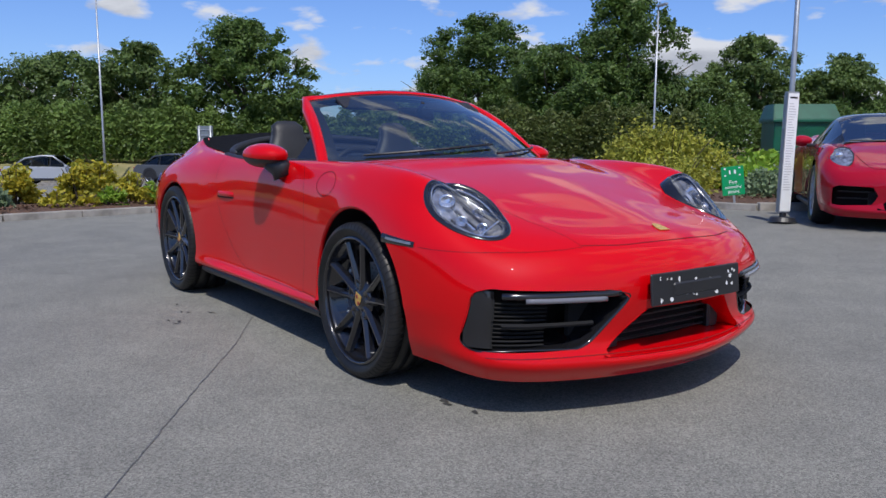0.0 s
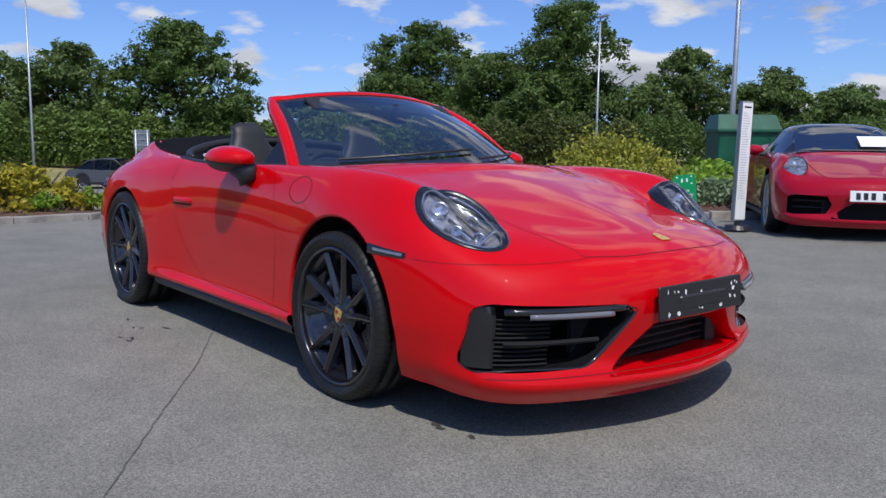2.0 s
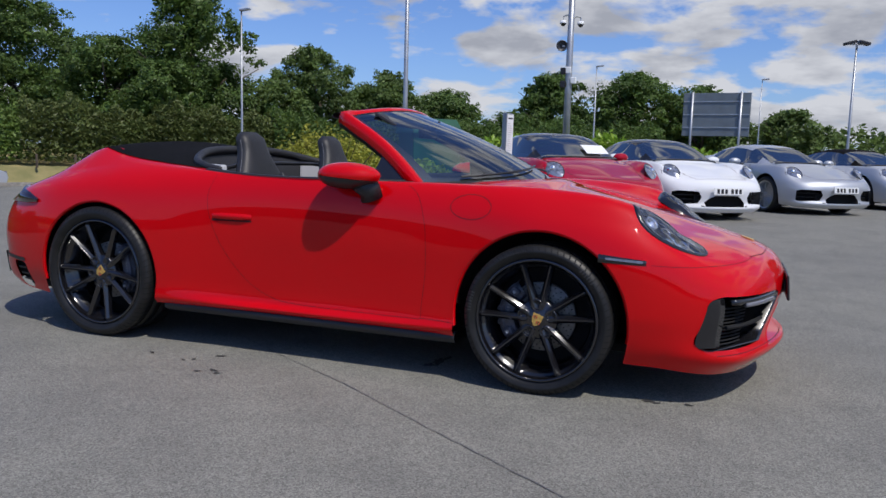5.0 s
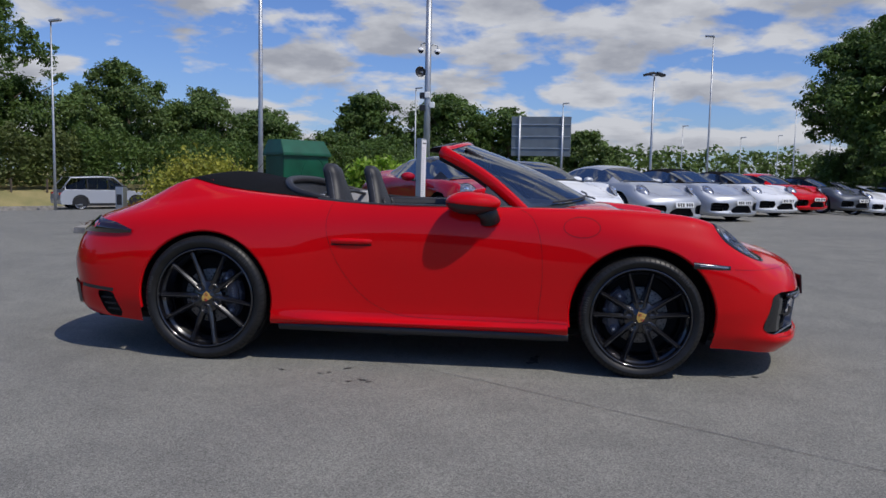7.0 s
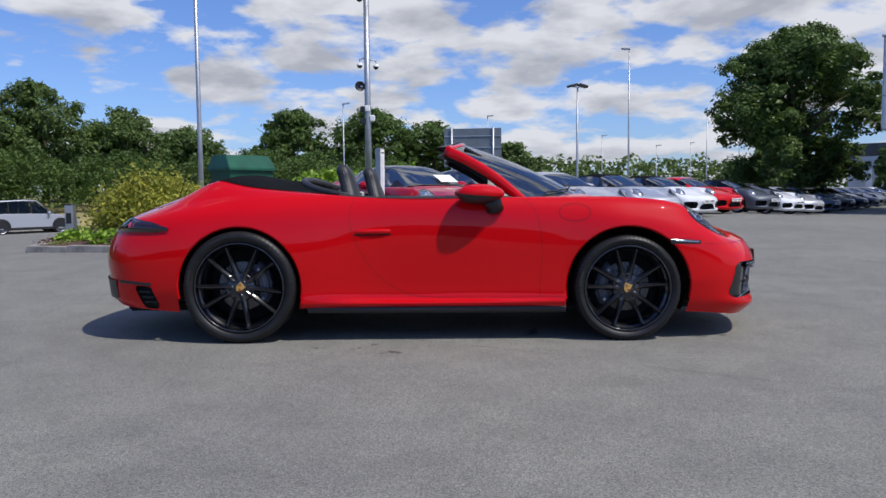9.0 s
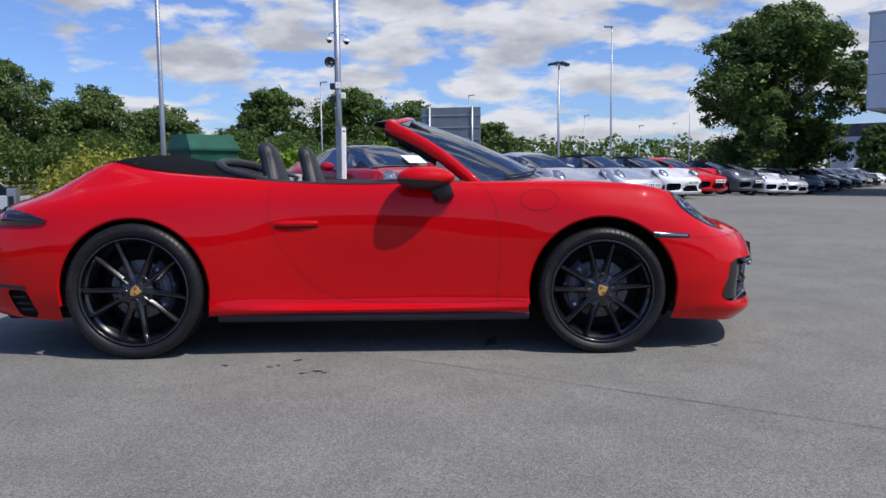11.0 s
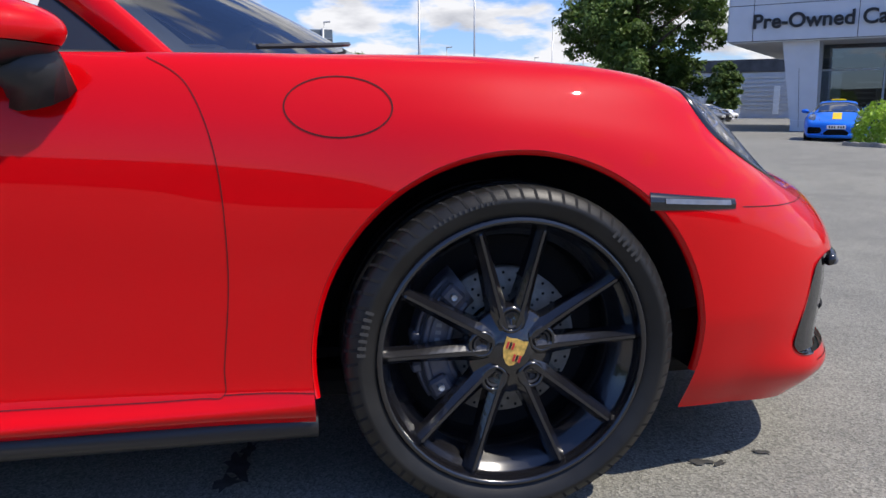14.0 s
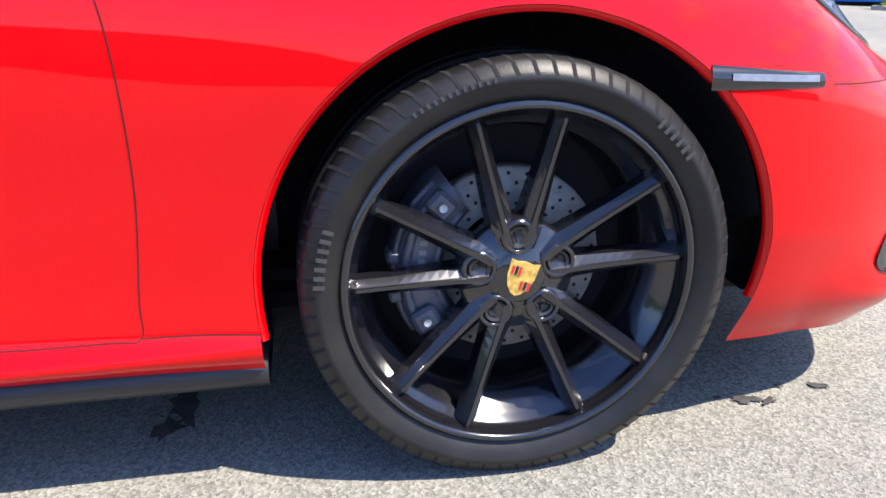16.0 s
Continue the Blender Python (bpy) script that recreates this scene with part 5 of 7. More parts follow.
def sprays_to_points(lobes, per, seed, sprays=9):
    """Leaf places in sprays: every lobe carries smaller clumps on its skin, each a loose flattened tuft."""
    rng = np.random.default_rng(seed)
    pts, outs = [], []
    for (x, y, z, r) in lobes:
        m = max(4, int(sprays * rng.uniform(.7, 1.3)))
        v = rng.normal(size=(m, 3)); v[:, 2] += .25
        v /= np.linalg.norm(v, axis=1, keepdims=True)
        cen = v * r * rng.uniform(.35, 1.12, (m, 1)) * (1, 1, .85)
        sr = r * rng.uniform(.30, .58, m)
        for c, q in zip(cen, sr):
            n = max(10, int(per * q * q))
            u = rng.normal(size=(n, 3))
            u /= np.linalg.norm(u, axis=1, keepdims=True)
            k = rng.random((n, 1)) ** .5 * rng.uniform(.8, 1.25, (n, 1))
            pts.append(c + (x, y, z) + u * k * q * (1.1, 1.1, .72))
            o = u * .8 + c / max(r, 1e-3) * .6
            outs.append(o / np.maximum(np.linalg.norm(o, axis=1, keepdims=True), 1e-6))
    return np.concatenate(pts), np.concatenate(outs)


def crown_lobes(radius, height, base, seed, n=95, lean=None):
    """Lobes of a broad crown: many, overlapping, smaller towards the top and the edge."""
    rng = np.random.default_rng(seed)
    out = []
    lean = (rng.uniform(-.15, .15, 2) if lean is None else np.array(lean)) * radius
    for k in range(n):
        h = rng.random() ** .85
        z = base + (height - base) * h
        w = radius * (.62 + .38 * math.sin(math.pi * min(1, .10 + .80 * h))) * math.sqrt(max(.05, 1 - max(0, h - .45) ** 2 / .31))
        a, d = rng.uniform(0, 2 * math.pi), math.sqrt(rng.uniform(.15, 1))
        r = radius * rng.uniform(.10, .25) * (1.1 - .35 * h)
        rr = max(0, w - r * .6) * d
        out.append((rr * math.cos(a) + lean[0] * h, rr * math.sin(a) + lean[1] * h, max(r * .5, min(z, height - r * .8)), r))
    for k in range(5):
        out.append((radius * .3 * math.cos(k * 1.3), radius * .3 * math.sin(k * 1.3), base + (height - base) * (.25 + .12 * k), radius * .42))
    out.append((lean[0], lean[1], height - radius * .26, radius * .27))
    return out


def tree(name, x, y, height, radius, mat, seed, label, base=0.18, leaf=0.26, per=420, group="trees behind the yard", z=None, lean=None):
    t = thing(name, label, "tree", on_ground(x, y) if z is None else pose(x, y, z), group)
    rng = random.Random(seed)
    bm = bmesh.new()
    r0 = .045 * height * .6
    tube(bm, [(0, 0, -.1), (.05, 0, height * .15), (rng.uniform(-.2, .2), rng.uniform(-.2, .2), height * .4), (rng.uniform(-.4, .4), rng.uniform(-.3, .3), height * .8)], [r0 * 1.3, r0, r0 * .7, r0 * .15], 9)
    tr = part("trunk", bm, BARK, t, "", True)
    for k in range(6):
        a = k * 1.05 + rng.uniform(-.3, .3)
        z = height * rng.uniform(.22, .5)
        bm = bmesh.new()
        L = radius * rng.uniform(.55, .9)
        tube(bm, [(0, 0, z), (L * .45 * math.cos(a), L * .45 * math.sin(a), z + L * .35), (L * math.cos(a), L * math.sin(a), z + L * .7)], [r0 * .45, r0 * .28, r0 * .08], 6)
        part("limb", bm, BARK, t, "", True)
    lobes = crown_lobes(radius, height, height * base, seed, lean=lean)
    pts, outs = sprays_to_points(lobes, per, seed)
    # larger leaves inside close the crown
    core = lobes_to_points([(a, b, c, r * .92) for a, b, c, r in lobes], per * .16, seed + 1, .05)
    sizes = np.concatenate((np.full(len(pts), leaf), np.full(len(core), leaf * 2.3)))
    outs = np.concatenate((outs, np.tile((0, 0, .3), (len(core), 1))))
    me = leaf_mesh("crown", np.concatenate((pts, core)), sizes, seed, .25, .6, outs)
    me.materials.append(mat)
    c = new("crown", me)
    c.parent = t
    tagged(c, kind="stuff")
    return t


def shrub(name, x, y, w, h, mat, seed, label, leaf=0.05, per=5200, group="shrubs in the beds", dz=0.0, spiky=False):
    t = thing(name, label, "shrub", on_ground(x, y, 0, dz), group)
    rng = random.Random(seed)
    bm = bmesh.new()
    for k in range(7):
        a = k * .9 + rng.random()
        tube(bm, [(0, 0, -.02), (w * .15 * math.cos(a), w * .15 * math.sin(a), h * .4), (w * .33 * math.cos(a), w * .33 * math.sin(a), h * .8)], [.02, .014, .005], 5)
    part("stem_clump", bm, BARK, t)
    lobes = []
    for k in range(16):
        a, d = rng.uniform(0, 6.283), math.sqrt(rng.random())
        r = w * rng.uniform(.16, .27)
        zt = h * (1 - .45 * d * d) - r * .8
        lobes.append((w * .36 * d * math.cos(a), w * .36 * d * math.sin(a), max(r * .6, zt * rng.uniform(.45, 1.0)), r))
    pts = lobes_to_points(lobes, per, seed, .35)
    if spiky:
        g = np.random.default_rng(seed)
        k = g.choice(len(pts), len(pts) // 8)
        pts = np.concatenate((pts, pts[k] * (1.08, 1.08, 1.2)))
    pts = pts[pts[:, 2] > .0]
    me = leaf_mesh("foliage", pts, leaf, seed, .2)
    me.materials.append(mat)
    c = new("foliage", me)
    c.parent = t
    tagged(c, kind="stuff")
    return t


def hedge_run(name, pts, height, depth, mat, seed, label, leaf=0.2, per=60, base_z=None):
    """A long uneven hedge along a line on the ground: leaves over a lumpy bank."""
    rng = np.random.default_rng(seed)
    P = np.array(pts, float)
    d = np.linalg.norm(np.diff(P, axis=0), axis=1)
    total = d.sum()
    n = int(total * (height * 1.6 + depth) * per)
    s = np.sort(rng.random(n)) * total
    cs = np.concatenate(([0], np.cumsum(d)))
    cx, cy = np.interp(s, cs, P[:, 0]), np.interp(s, cs, P[:, 1])
    i = np.clip(np.searchsorted(cs, s) - 1, 0, len(d) - 1)
    nx, ny = -(P[i + 1, 1] - P[i, 1]) / d[i], (P[i + 1, 0] - P[i, 0]) / d[i]
    a = rng.random(n) * math.pi
    lump = 1 + .10 * np.sin(s * .9 + seed) + .08 * np.sin(s * 2.3 + 1) + .06 * np.sin(s * 5.1)
    rad = .82 + .2 * rng.random(n)
    off = np.cos(a) * depth / 2 * rad * lump
    z = np.maximum(.02, np.sin(a) ** .6 * height * rad * lump)
    # leaves down the faces to the grass
    low = rng.random(n) < .38
    z = np.where(low, rng.random(n) * .7 * height - .15, z)
    off = np.where(low, np.sign(np.cos(a)) * depth / 2 * (.80 + .22 * rng.random(n)) * lump, off)
    gz = np.array([ground_z(u, v) for u, v in zip(cx, cy)]) if base_z is None else base_z
    pts3 = np.stack((cx + nx * off, cy + ny * off, z + gz), 1)
    me = leaf_mesh(name, pts3, leaf, seed)
    me.materials.append(mat)
    return tagged(new(name, me), label, "hedge", "", "stuff")


# ---- street furniture ----
def lamp_post(x, y, height, label, heads=1, turn=0.0, r=0.06, name="street_lamp", group="lamp posts"):
    p = thing(name, label, "lamp post", on_ground(x, y, turn), group)
    part("pole", tube(bmesh.new(), [(0, 0, -.1), (0, 0, height * .25), (0, 0, height)], [r * 1.25, r, r * .6], 10), STEEL, p, "", True)
    if heads == 1:
        part("lamp_head", boxm(.55, .22, .10, Matrix.Translation((.22, 0, height + .02)) @ Matrix.Rotation(radians(-6), 4, "Y"), .03, 2), STEEL, p, "grey lamp head")
    elif heads == 2:
        for s in (-1, 1):
            part("lamp_head", boxm(.42, .36, .11, Matrix.Translation((s * .26, 0, height + .05)) @ Matrix.Rotation(radians(s * 14), 4, "Y"), .03, 2), BLACK_PL, p, "dark floodlight")
        part("crossbar", boxm(.5, .06, .06, Matrix.Translation((0, 0, height)), .01), STEEL, p)
    return p


def camera_mast(x, y):
    p = thing("camera_mast", "grey steel mast with dome cameras and a loudspeaker", "mast", on_ground(x, y))
    H = 6.05
    part("pole", tube(bmesh.new(), [(0, 0, -.1), (0, 0, 3), (0, 0, H)], [.095, .085, .075], 12), STEEL, p, "", True)

    def dome(x0, z0, r=.085):
        bm = lathe(bmesh.new(), [(0.001, r * .9), (r * .8, r * .8), (r, r * .2), (r, 0)], 16)
        bm.transform(Matrix.Translation((x0, 0, z0)) @ Matrix.Rotation(math.pi / 2, 4, "X"))
        d = part("dome_camera", bm, PAPER, p, "white dome camera", True)
        bm = bmesh.new()
        bmesh.ops.create_uvsphere(bm, u_segments=14, v_segments=8, radius=r * .82, matrix=Matrix.Translation((x0, 0, z0 - .005)))
        part("dome", bm, GLOSS_BLACK, d, "", True)
        part("arm", tube(bmesh.new(), [(x0, 0, z0 + r * .8), (x0, 0, z0 + r * 1.9), (x0 * .55, 0, z0 + r * 2.3), (0, 0, z0 + r * 1.6)], .018, 6), STEEL, d)

    dome(-.20, 4.28); dome(.24, 4.24)
    dome(-.18, H + .02, .11)
    part("mast_tip", tube(bmesh.new(), [(0, 0, H - .05), (0, 0, H + .28)], .025, 6), STEEL, p)
    bm = lathe(bmesh.new(), [(.03, .16), (.045, .08), (.09, .02), (.135, -.02), (.14, -.03), (.12, -.02), (.03, .05), (0.001, .0)], 20)
    sp = part("loudspeaker", bm, BLACK_PL, p, "round horn loudspeaker", True, Matrix.Translation((-.20, -.06, 3.72)) @ Matrix.Rotation(radians(20), 4, "Z"))
    part("bracket", boxm(.2, .05, .05, Matrix.Translation((-.1, 0, 3.72)), .01), STEEL, p)
    for zz, s in ((3.10, -1), (2.78, -1), (2.86, 1), (3.12, 0)):
        part("junction_box", boxm(.14, .10, .16, Matrix.Translation((s * .13, -.05, zz)), .015), PAPER if s >= 0 else BLACK_PL, p)
    return p


def price_post(x, y):
    """White leaning three-sided price post on a rubber foot."""
    p = thing("price_post", "white printed price post on a black rubber base", "sign post", on_ground(x, y, 72) @ pose(0, 0, 0, 0, 1.2, 0))
    bm = bmesh.new()
    prism = [(-.085, -.03), (.085, -.03), (.05, .07), (-.05, .07)]
    lo = [bm.verts.new((a, b, .10)) for a, b in prism]
    hi = [bm.verts.new((a, b, 1.50)) for a, b in prism]
    bm.faces.new(lo[::-1]); bm.faces.new(hi)
    for k in range(4):
        bm.faces.new((lo[k], lo[(k + 1) % 4], hi[(k + 1) % 4], hi[k]))
    bmesh.ops.bevel(bm, geom=bm.edges[:], offset=.008, segments=2, affect="EDGES")
    part("post", bm, STEEL, p, "grey metal post")
    part("panel", boxm(.15, .002, 1.36, Matrix.Translation((0, -.0305, .80)), .0005), PAPER, p, "white printed panel")
    for k in range(34):
        w = .10 * (0.55 + .45 * abs(math.sin(k * 2.7)))
        part("text_bar", boxm(w, .0015, .010, Matrix.Translation((-.055 + w / 2, -.0320, 1.36 - .030 * k))), LIGHT_TRIM, p)
    part("text_bar", boxm(.10, .0015, .02, Matrix.Translation((0, -.0320, 1.43))), INK, p)
    part("base", cyl(cyl(bmesh.new(), .16, .13, .05, Matrix(), 24), .045, .035, .10, Matrix(), 12), BLACK_PL, p)


def green_cabinet(x, y, turn):
    p = thing("utility_cabinet", "dark green utility cabinet with a sloping lid", "cabinet", on_ground(x, y, turn) @ Matrix.Diagonal((.86, .86, 1.08, 1)))
    part("body", boxm(1.5, .95, 1.45, Matrix.Translation((0, 0, .72)), .02), GREEN_CAB, p)
    bm = bmesh.new()
    a = [(-.80, -.55, 1.40), (.80, -.55, 1.40), (.80, .55, 1.40), (-.80, .55, 1.40)]
    b = [(-.80, -.55, 1.46), (.80, -.55, 1.46), (.80, .55, 1.46), (-.80, .55, 1.46)]
    c = [(-.72, -.28, 1.76), (.72, -.28, 1.76), (.72, .40, 1.76), (-.72, .40, 1.76)]
    V = [[bm.verts.new(q) for q in r] for r in (a, b, c)]
    bm.faces.new(V[0][::-1]); bm.faces.new(V[2])
    for r in (0, 1):
        for k in range(4):
            bm.faces.new((V[r][k], V[r][(k + 1) % 4], V[r + 1][(k + 1) % 4], V[r + 1][k]))
    bmesh.ops.bevel(bm, geom=bm.edges[:], offset=.012, segments=2, affect="EDGES")
    part("lid", bm, GREEN_CAB, p, "sloping green lid")
    bm = tube(bmesh.new(), [(.25 + .42 * math.cos(t), -.478, .95 + .42 * math.sin(t)) for t in np.linspace(0, 6.283, 40, endpoint=False)], .010, 5, True)
    part("hatch_ring", bm, GREEN_CAB, p)


def green_sign(x, y, turn):
    p = thing("assembly_point_sign", "small green fire assembly point sign in the bed", "sign", on_ground(x, y, turn) @ pose(0, 0, 0, 0, -7, 0))
    part("board", boxm(.31, .006, .42, Matrix.Translation((0, 0, .42)), .004), SIGN_GREEN, p)
    part("stake", boxm(.03, .02, .5, Matrix.Translation((0, .015, .2))), STEEL, p)
    for k, (w, size) in enumerate((("Fire", .075), ("assembly", .062), ("point", .075))):
        part("lettering", text_mesh(w, size, .001), PAPER, p, "white lettering", False, Matrix.Translation((0, -.005, .40 - .068 * k)))
    for a, b in ((-.035, .55), (.035, .55)):
        part("pictogram", boxm(.022, .002, .06, Matrix.Translation((a, -.004, b))), PAPER, p)
    for a in range(4):
        part("pictogram", boxm(.022, .002, .022, Matrix.Translation((.10 * (1 if a % 2 else -1), -.004, .55 + .05 * (1 if a > 1 else -1)))), PAPER, p)


def kerb_run(pts, name="kerb"):
    """Kerb stones end to end along a line."""
    P = [Vector((*p, 0)) for p in pts]
    k = thing(name, "weathered concrete kerb edging the planted bed", "kerb", kind="structure")
    for a, b in zip(P, P[1:]):
        L = (b - a).length
        n = max(1, round(L / .9))
        ang = math.atan2(b.y - a.y, b.x - a.x)
        me = None
        for j in range(n):
            c = a.lerp(b, (j + .5) / n)
            m = Matrix.Translation((c.x, c.y, ground_z(c.x, c.y) + .005)) @ Matrix.Rotation(ang, 4, "Z")
            if me is None:
                st = part("kerbstone", boxm(L / n - .008, .13, .19, Matrix(), .015, 2), CONC, k, "", False, m)
                me = st.data
            else:
                st = new("kerbstone", me)
                st.parent = k
                st.matrix_basis = m


def bed(name, pts, label, rise=0.09):
    """A mulched bed within its kerb."""
    bm = bmesh.new()
    c = np.mean(pts, axis=0)
    rings = []
    for f, z in ((1.0, rise - .03), (.8, rise + .03), (.5, rise + .07), (.2, rise + .08)):
        rings.append([(c[0] + (p[0] - c[0]) * f, c[1] + (p[1] - c[1]) * f, ground_z(*(c + (np.array(p) - c) * f)) + z) for p in list(pts) + [pts[0]]])
    grid_faces(bm, rings)
    bm.faces.new([bm.verts.new(p) for p in rings[-1][:-1]])
    bmesh.ops.recalc_face_normals(bm, faces=bm.faces)
    tagged(link(name, bm, MULCH), label, "planting bed", kind="structure")
    rng = np.random.default_rng(len(pts))
    # loose bark chips
    q = []
    lo, hi = np.min(pts, 0), np.max(pts, 0)
    xy = rng.uniform(lo, hi, (2600, 2))
    keep = inside(np.array(pts, float), xy[:, 0], xy[:, 1])
    P3 = np.array([(u, v, ground_z(u, v) + rise + .06 + .02 * rng.random()) for u, v in xy[keep]])
    me = leaf_mesh("bark_chips", P3, .045, 3, 1.0, .4)
    me.materials.append(MULCH)
    tagged(new("bark_chips", me), "loose brown bark chips on the bed", "bark chips", "", "stuff")


# ---- left bed with golden shrubs ----
BED_L = [(-8.0, -6.0), (-7.95, -1.3), (-8.35, .75), (-8.8, 1.35), (-9.6, 1.5), (-11.2, 1.2), (-11.6, -1.0), (-11.5, -6.0)]
kerb_run(BED_L[:6])
bed("planting_bed", BED_L, "bark-mulched bed with golden shrubs")
SHRUBS_L = [(-8.9, -2.3, 1.15, .62, 0), (-8.7, -1.4, .95, .55, 0), (-8.75, -.50, .60, .35, 1), (-9.5, -.95, .95, .78, 1), (-9.4, -.05, 1.0, .80, 1), (-9.2, .72, .85, .62, 1),
            (-8.75, -.05, .52, .28, 1), (-8.8, .30, .58, .40, 2), (-9.8, -1.9, 1.1, .80, 1), (-10.3, .4, 1.1, .85, 1), (-10.4, -3.2, 1.3, .9, 2), (-9.0, -3.4, 1.3, .8, 0), (-9.2, 1.05, .5, .45, 2)]
for k, (x, y, w, h, c) in enumerate(SHRUBS_L):
    shrub("shrub", x, y, w * .74, h, (GREYLEAF, GOLDLEAF, LAUREL)[c], 40 + k, ("grey-green low shrub in bark mulch", "golden yellow-green shrub in bark mulch", "fresh green rounded shrub in bark mulch")[c], .045, 4200, dz=.08)

# ---- bed behind the car ----
BED_B = [(-7.2, 7.5), (-5.5, 6.95), (-3.6, 7.2), (-2.2, 7.5), (-1.7, 8.2), (-2.4, 11.5), (-3.6, 14.2), (-6.4, 15.0), (-7.6, 12.5), (-7.9, 9.5)]
kerb_run(BED_B + BED_B[:1])
bed("planting_bed", BED_B, "bark-mulched bed with mixed shrubs")
shrub("shrub", -5.7, 9.9, 2.9, 1.6, BROWNLEAF, 71, "tall olive-brown feathery shrub in the bed", .045, 4800, spiky=True)
shrub("shrub", -4.7, 8.9, 1.5, 1.0, BROWNLEAF, 72, "olive-brown spreading shrub in the bed", .04, 5200, spiky=True)
shrub("shrub", -4.3, 11.0, 1.9, 1.0, LAUREL, 73, "bright green laurel bush in the bed", .075, 2600)
shrub("shrub", -3.0, 9.0, 1.2, .62, GREYLEAF, 74, "grey-green flowering shrub in the bed", .04, 4200)
shrub("shrub", -6.8, 8.6, .9, .45, LAUREL, 75, "small fresh green shrub beside a bollard", .05, 3800)
shrub("shrub", -5.9, 7.9, .8, .4, LAUREL, 76, "small fresh green shrub at the kerb", .05, 3800)
for k, (x, y) in enumerate(((-2.9, 12.8), (-1.9, 13.6), (-.9, 14.4), (.1, 15.2), (1.1, 16.0))):
    shrub("shrub", x, y, 1.9, 1.55, LAUREL, 80 + k, "bright green clipped laurel bush", .08, 2400, group="laurel row")
green_cabinet(-5.05, 13.4, 50)
green_sign(-2.56, 7.50, 40)
price_post(-.95, 6.02)
for x, y in ((-7.15, 8.9),):
    b = thing("bollard", "grey steel bollard in the bed", "bollard", on_ground(x, y))
    part("post", boxm(.16, .16, .80, Matrix.Translation((0, 0, .40)), .02, 2), STEEL, b)
    part("cap", boxm(.165, .165, .02, Matrix.Translation((0, 0, .802)), .008), BLACK_PL, b)
    part("panel", boxm(.10, .01, .2, Matrix.Translation((0, -.081, .55)), .004), BLACK_PL, b)

# ---- masts, lamps, boards ----
camera_mast(-2.10, 15.35)
lamp_post(-7.1, 16.55, 9.5, "tall grey steel lamp post behind the cabinet", 1, 20, .07)
lamp_post(-21.1, 28.3, 8.6, "tall grey lamp post by the grass", 1, 0)
lamp_post(-7.7, 51.4, 8.0, "slim grey lamp post before the trees", 1, 0)
lamp_post(6.05, 30.1, 5.6, "grey post with twin floodlights among parked cars", 2, 15)
lamp_post(11.3, 42.5, 9.6, "tall grey lamp post among parked cars", 1, 160)
lamp_post(-39.93, 6.75, 9.7, "tall grey lamp post on the grass verge", 1, 200)
for x, y, h in ((15.1, 70, 6.5), (22.0, 60, 7.7), (3.4, 60, 7.2), (21.5, 74, 5.8), (25.5, 62, 7.4), (34, 75, 7), (40, 80, 7), (30, 90, 7)):
    lamp_post(x, y, h, "slim distant lamp post", 1, 0, .05)


def notice_board(x, y, w, h, z0, turn, label):
    p = thing("notice_board", label, "sign board", on_ground(x, y, turn))
    part("panel", boxm(w, .05, h, Matrix.Translation((0, 0, z0 + h / 2)), .01), CLAD_GREY, p, "blank grey back")
    for s in (-1, 1):
        part("post", tube(bmesh.new(), [(s * w * .36, -.06, -.1), (s * w * .36, -.06, z0 + h * 1.02)], .05, 8), STEEL, p, "", True)
    for k in range(3):
        part("rail", boxm(w * .98, .03, .04, Matrix.Translation((0, -.04, z0 + h * (.2 + .3 * k)))), STEEL, p)


CLAD_GREY = material("sign_back_grey", (0.17, 0.20, 0.22), rough=0.5, metal=0.3, vary=0.1, scale=2)
notice_board(1.12, 27.7, 2.5, 1.65, 1.9, -8, "large grey sign board seen from behind")
notice_board(-33.9, 10.2, .75, .9, 1.9, 60, "small grey road sign seen from behind")



# ---- grass verge, hedges and trees ----
def verge():
    line = [(-46, -60), (-43, -20), (-41, 12), (-36, 24), (-26, 37), (-12, 50), (2, 58), (25, 95), (60, 150)]
    P = []
    for d, zz in ((0, None), (1.5, -.30), (5, 0.0), (9, .35), (20, .6), (60, .8)):
        row = []
        for k, (x, y) in enumerate(line):
            a, b = line[max(k - 1, 0)], line[min(k + 1, len(line) - 1)]
            t = Vector((b[0] - a[0], b[1] - a[1], 0)).normalized()
            q = Vector((x, y, 0)) + Vector((-t.y, t.x, 0)) * d
            row.append((q.x, q.y, ground_z(q.x, q.y) + .01 if zz is None else zz))
        P.append(row)
    bm = grid_faces(bmesh.new(), P)
    bmesh.ops.recalc_face_normals(bm, faces=bm.faces)
    tagged(link("grass_verge", bm, GRASS, smooth=True), "dry mown grass verge beyond the road", "grass", kind="structure")
    hl = [(-50, -40), (-48, -10), (-46, 10), (-43, 20), (-37, 29), (-28, 41), (-16, 53), (-4, 60)]
    hedge_run("hedge", hl[:5], 3.0, 3.5, HEDGE, 11, "dense green hedge along the verge", .135, 150, .2)
    hedge_run("hedge", hl[4:6], 3.2, 4.0, BRAMBLE, 12, "dark olive hedge along the verge", .135, 140, .2)
    hedge_run("hedge", hl[5:], 3.2, 4.5, OAK, 13, "dark green thicket below the trees", .13, 80, .3)
    hedge_run("far_woods", [(-10, 110), (20, 130), (60, 140), (110, 120), (150, 60)], 6.5, 8, WILLOW, 14, "distant line of green trees", .5, 5)


verge()
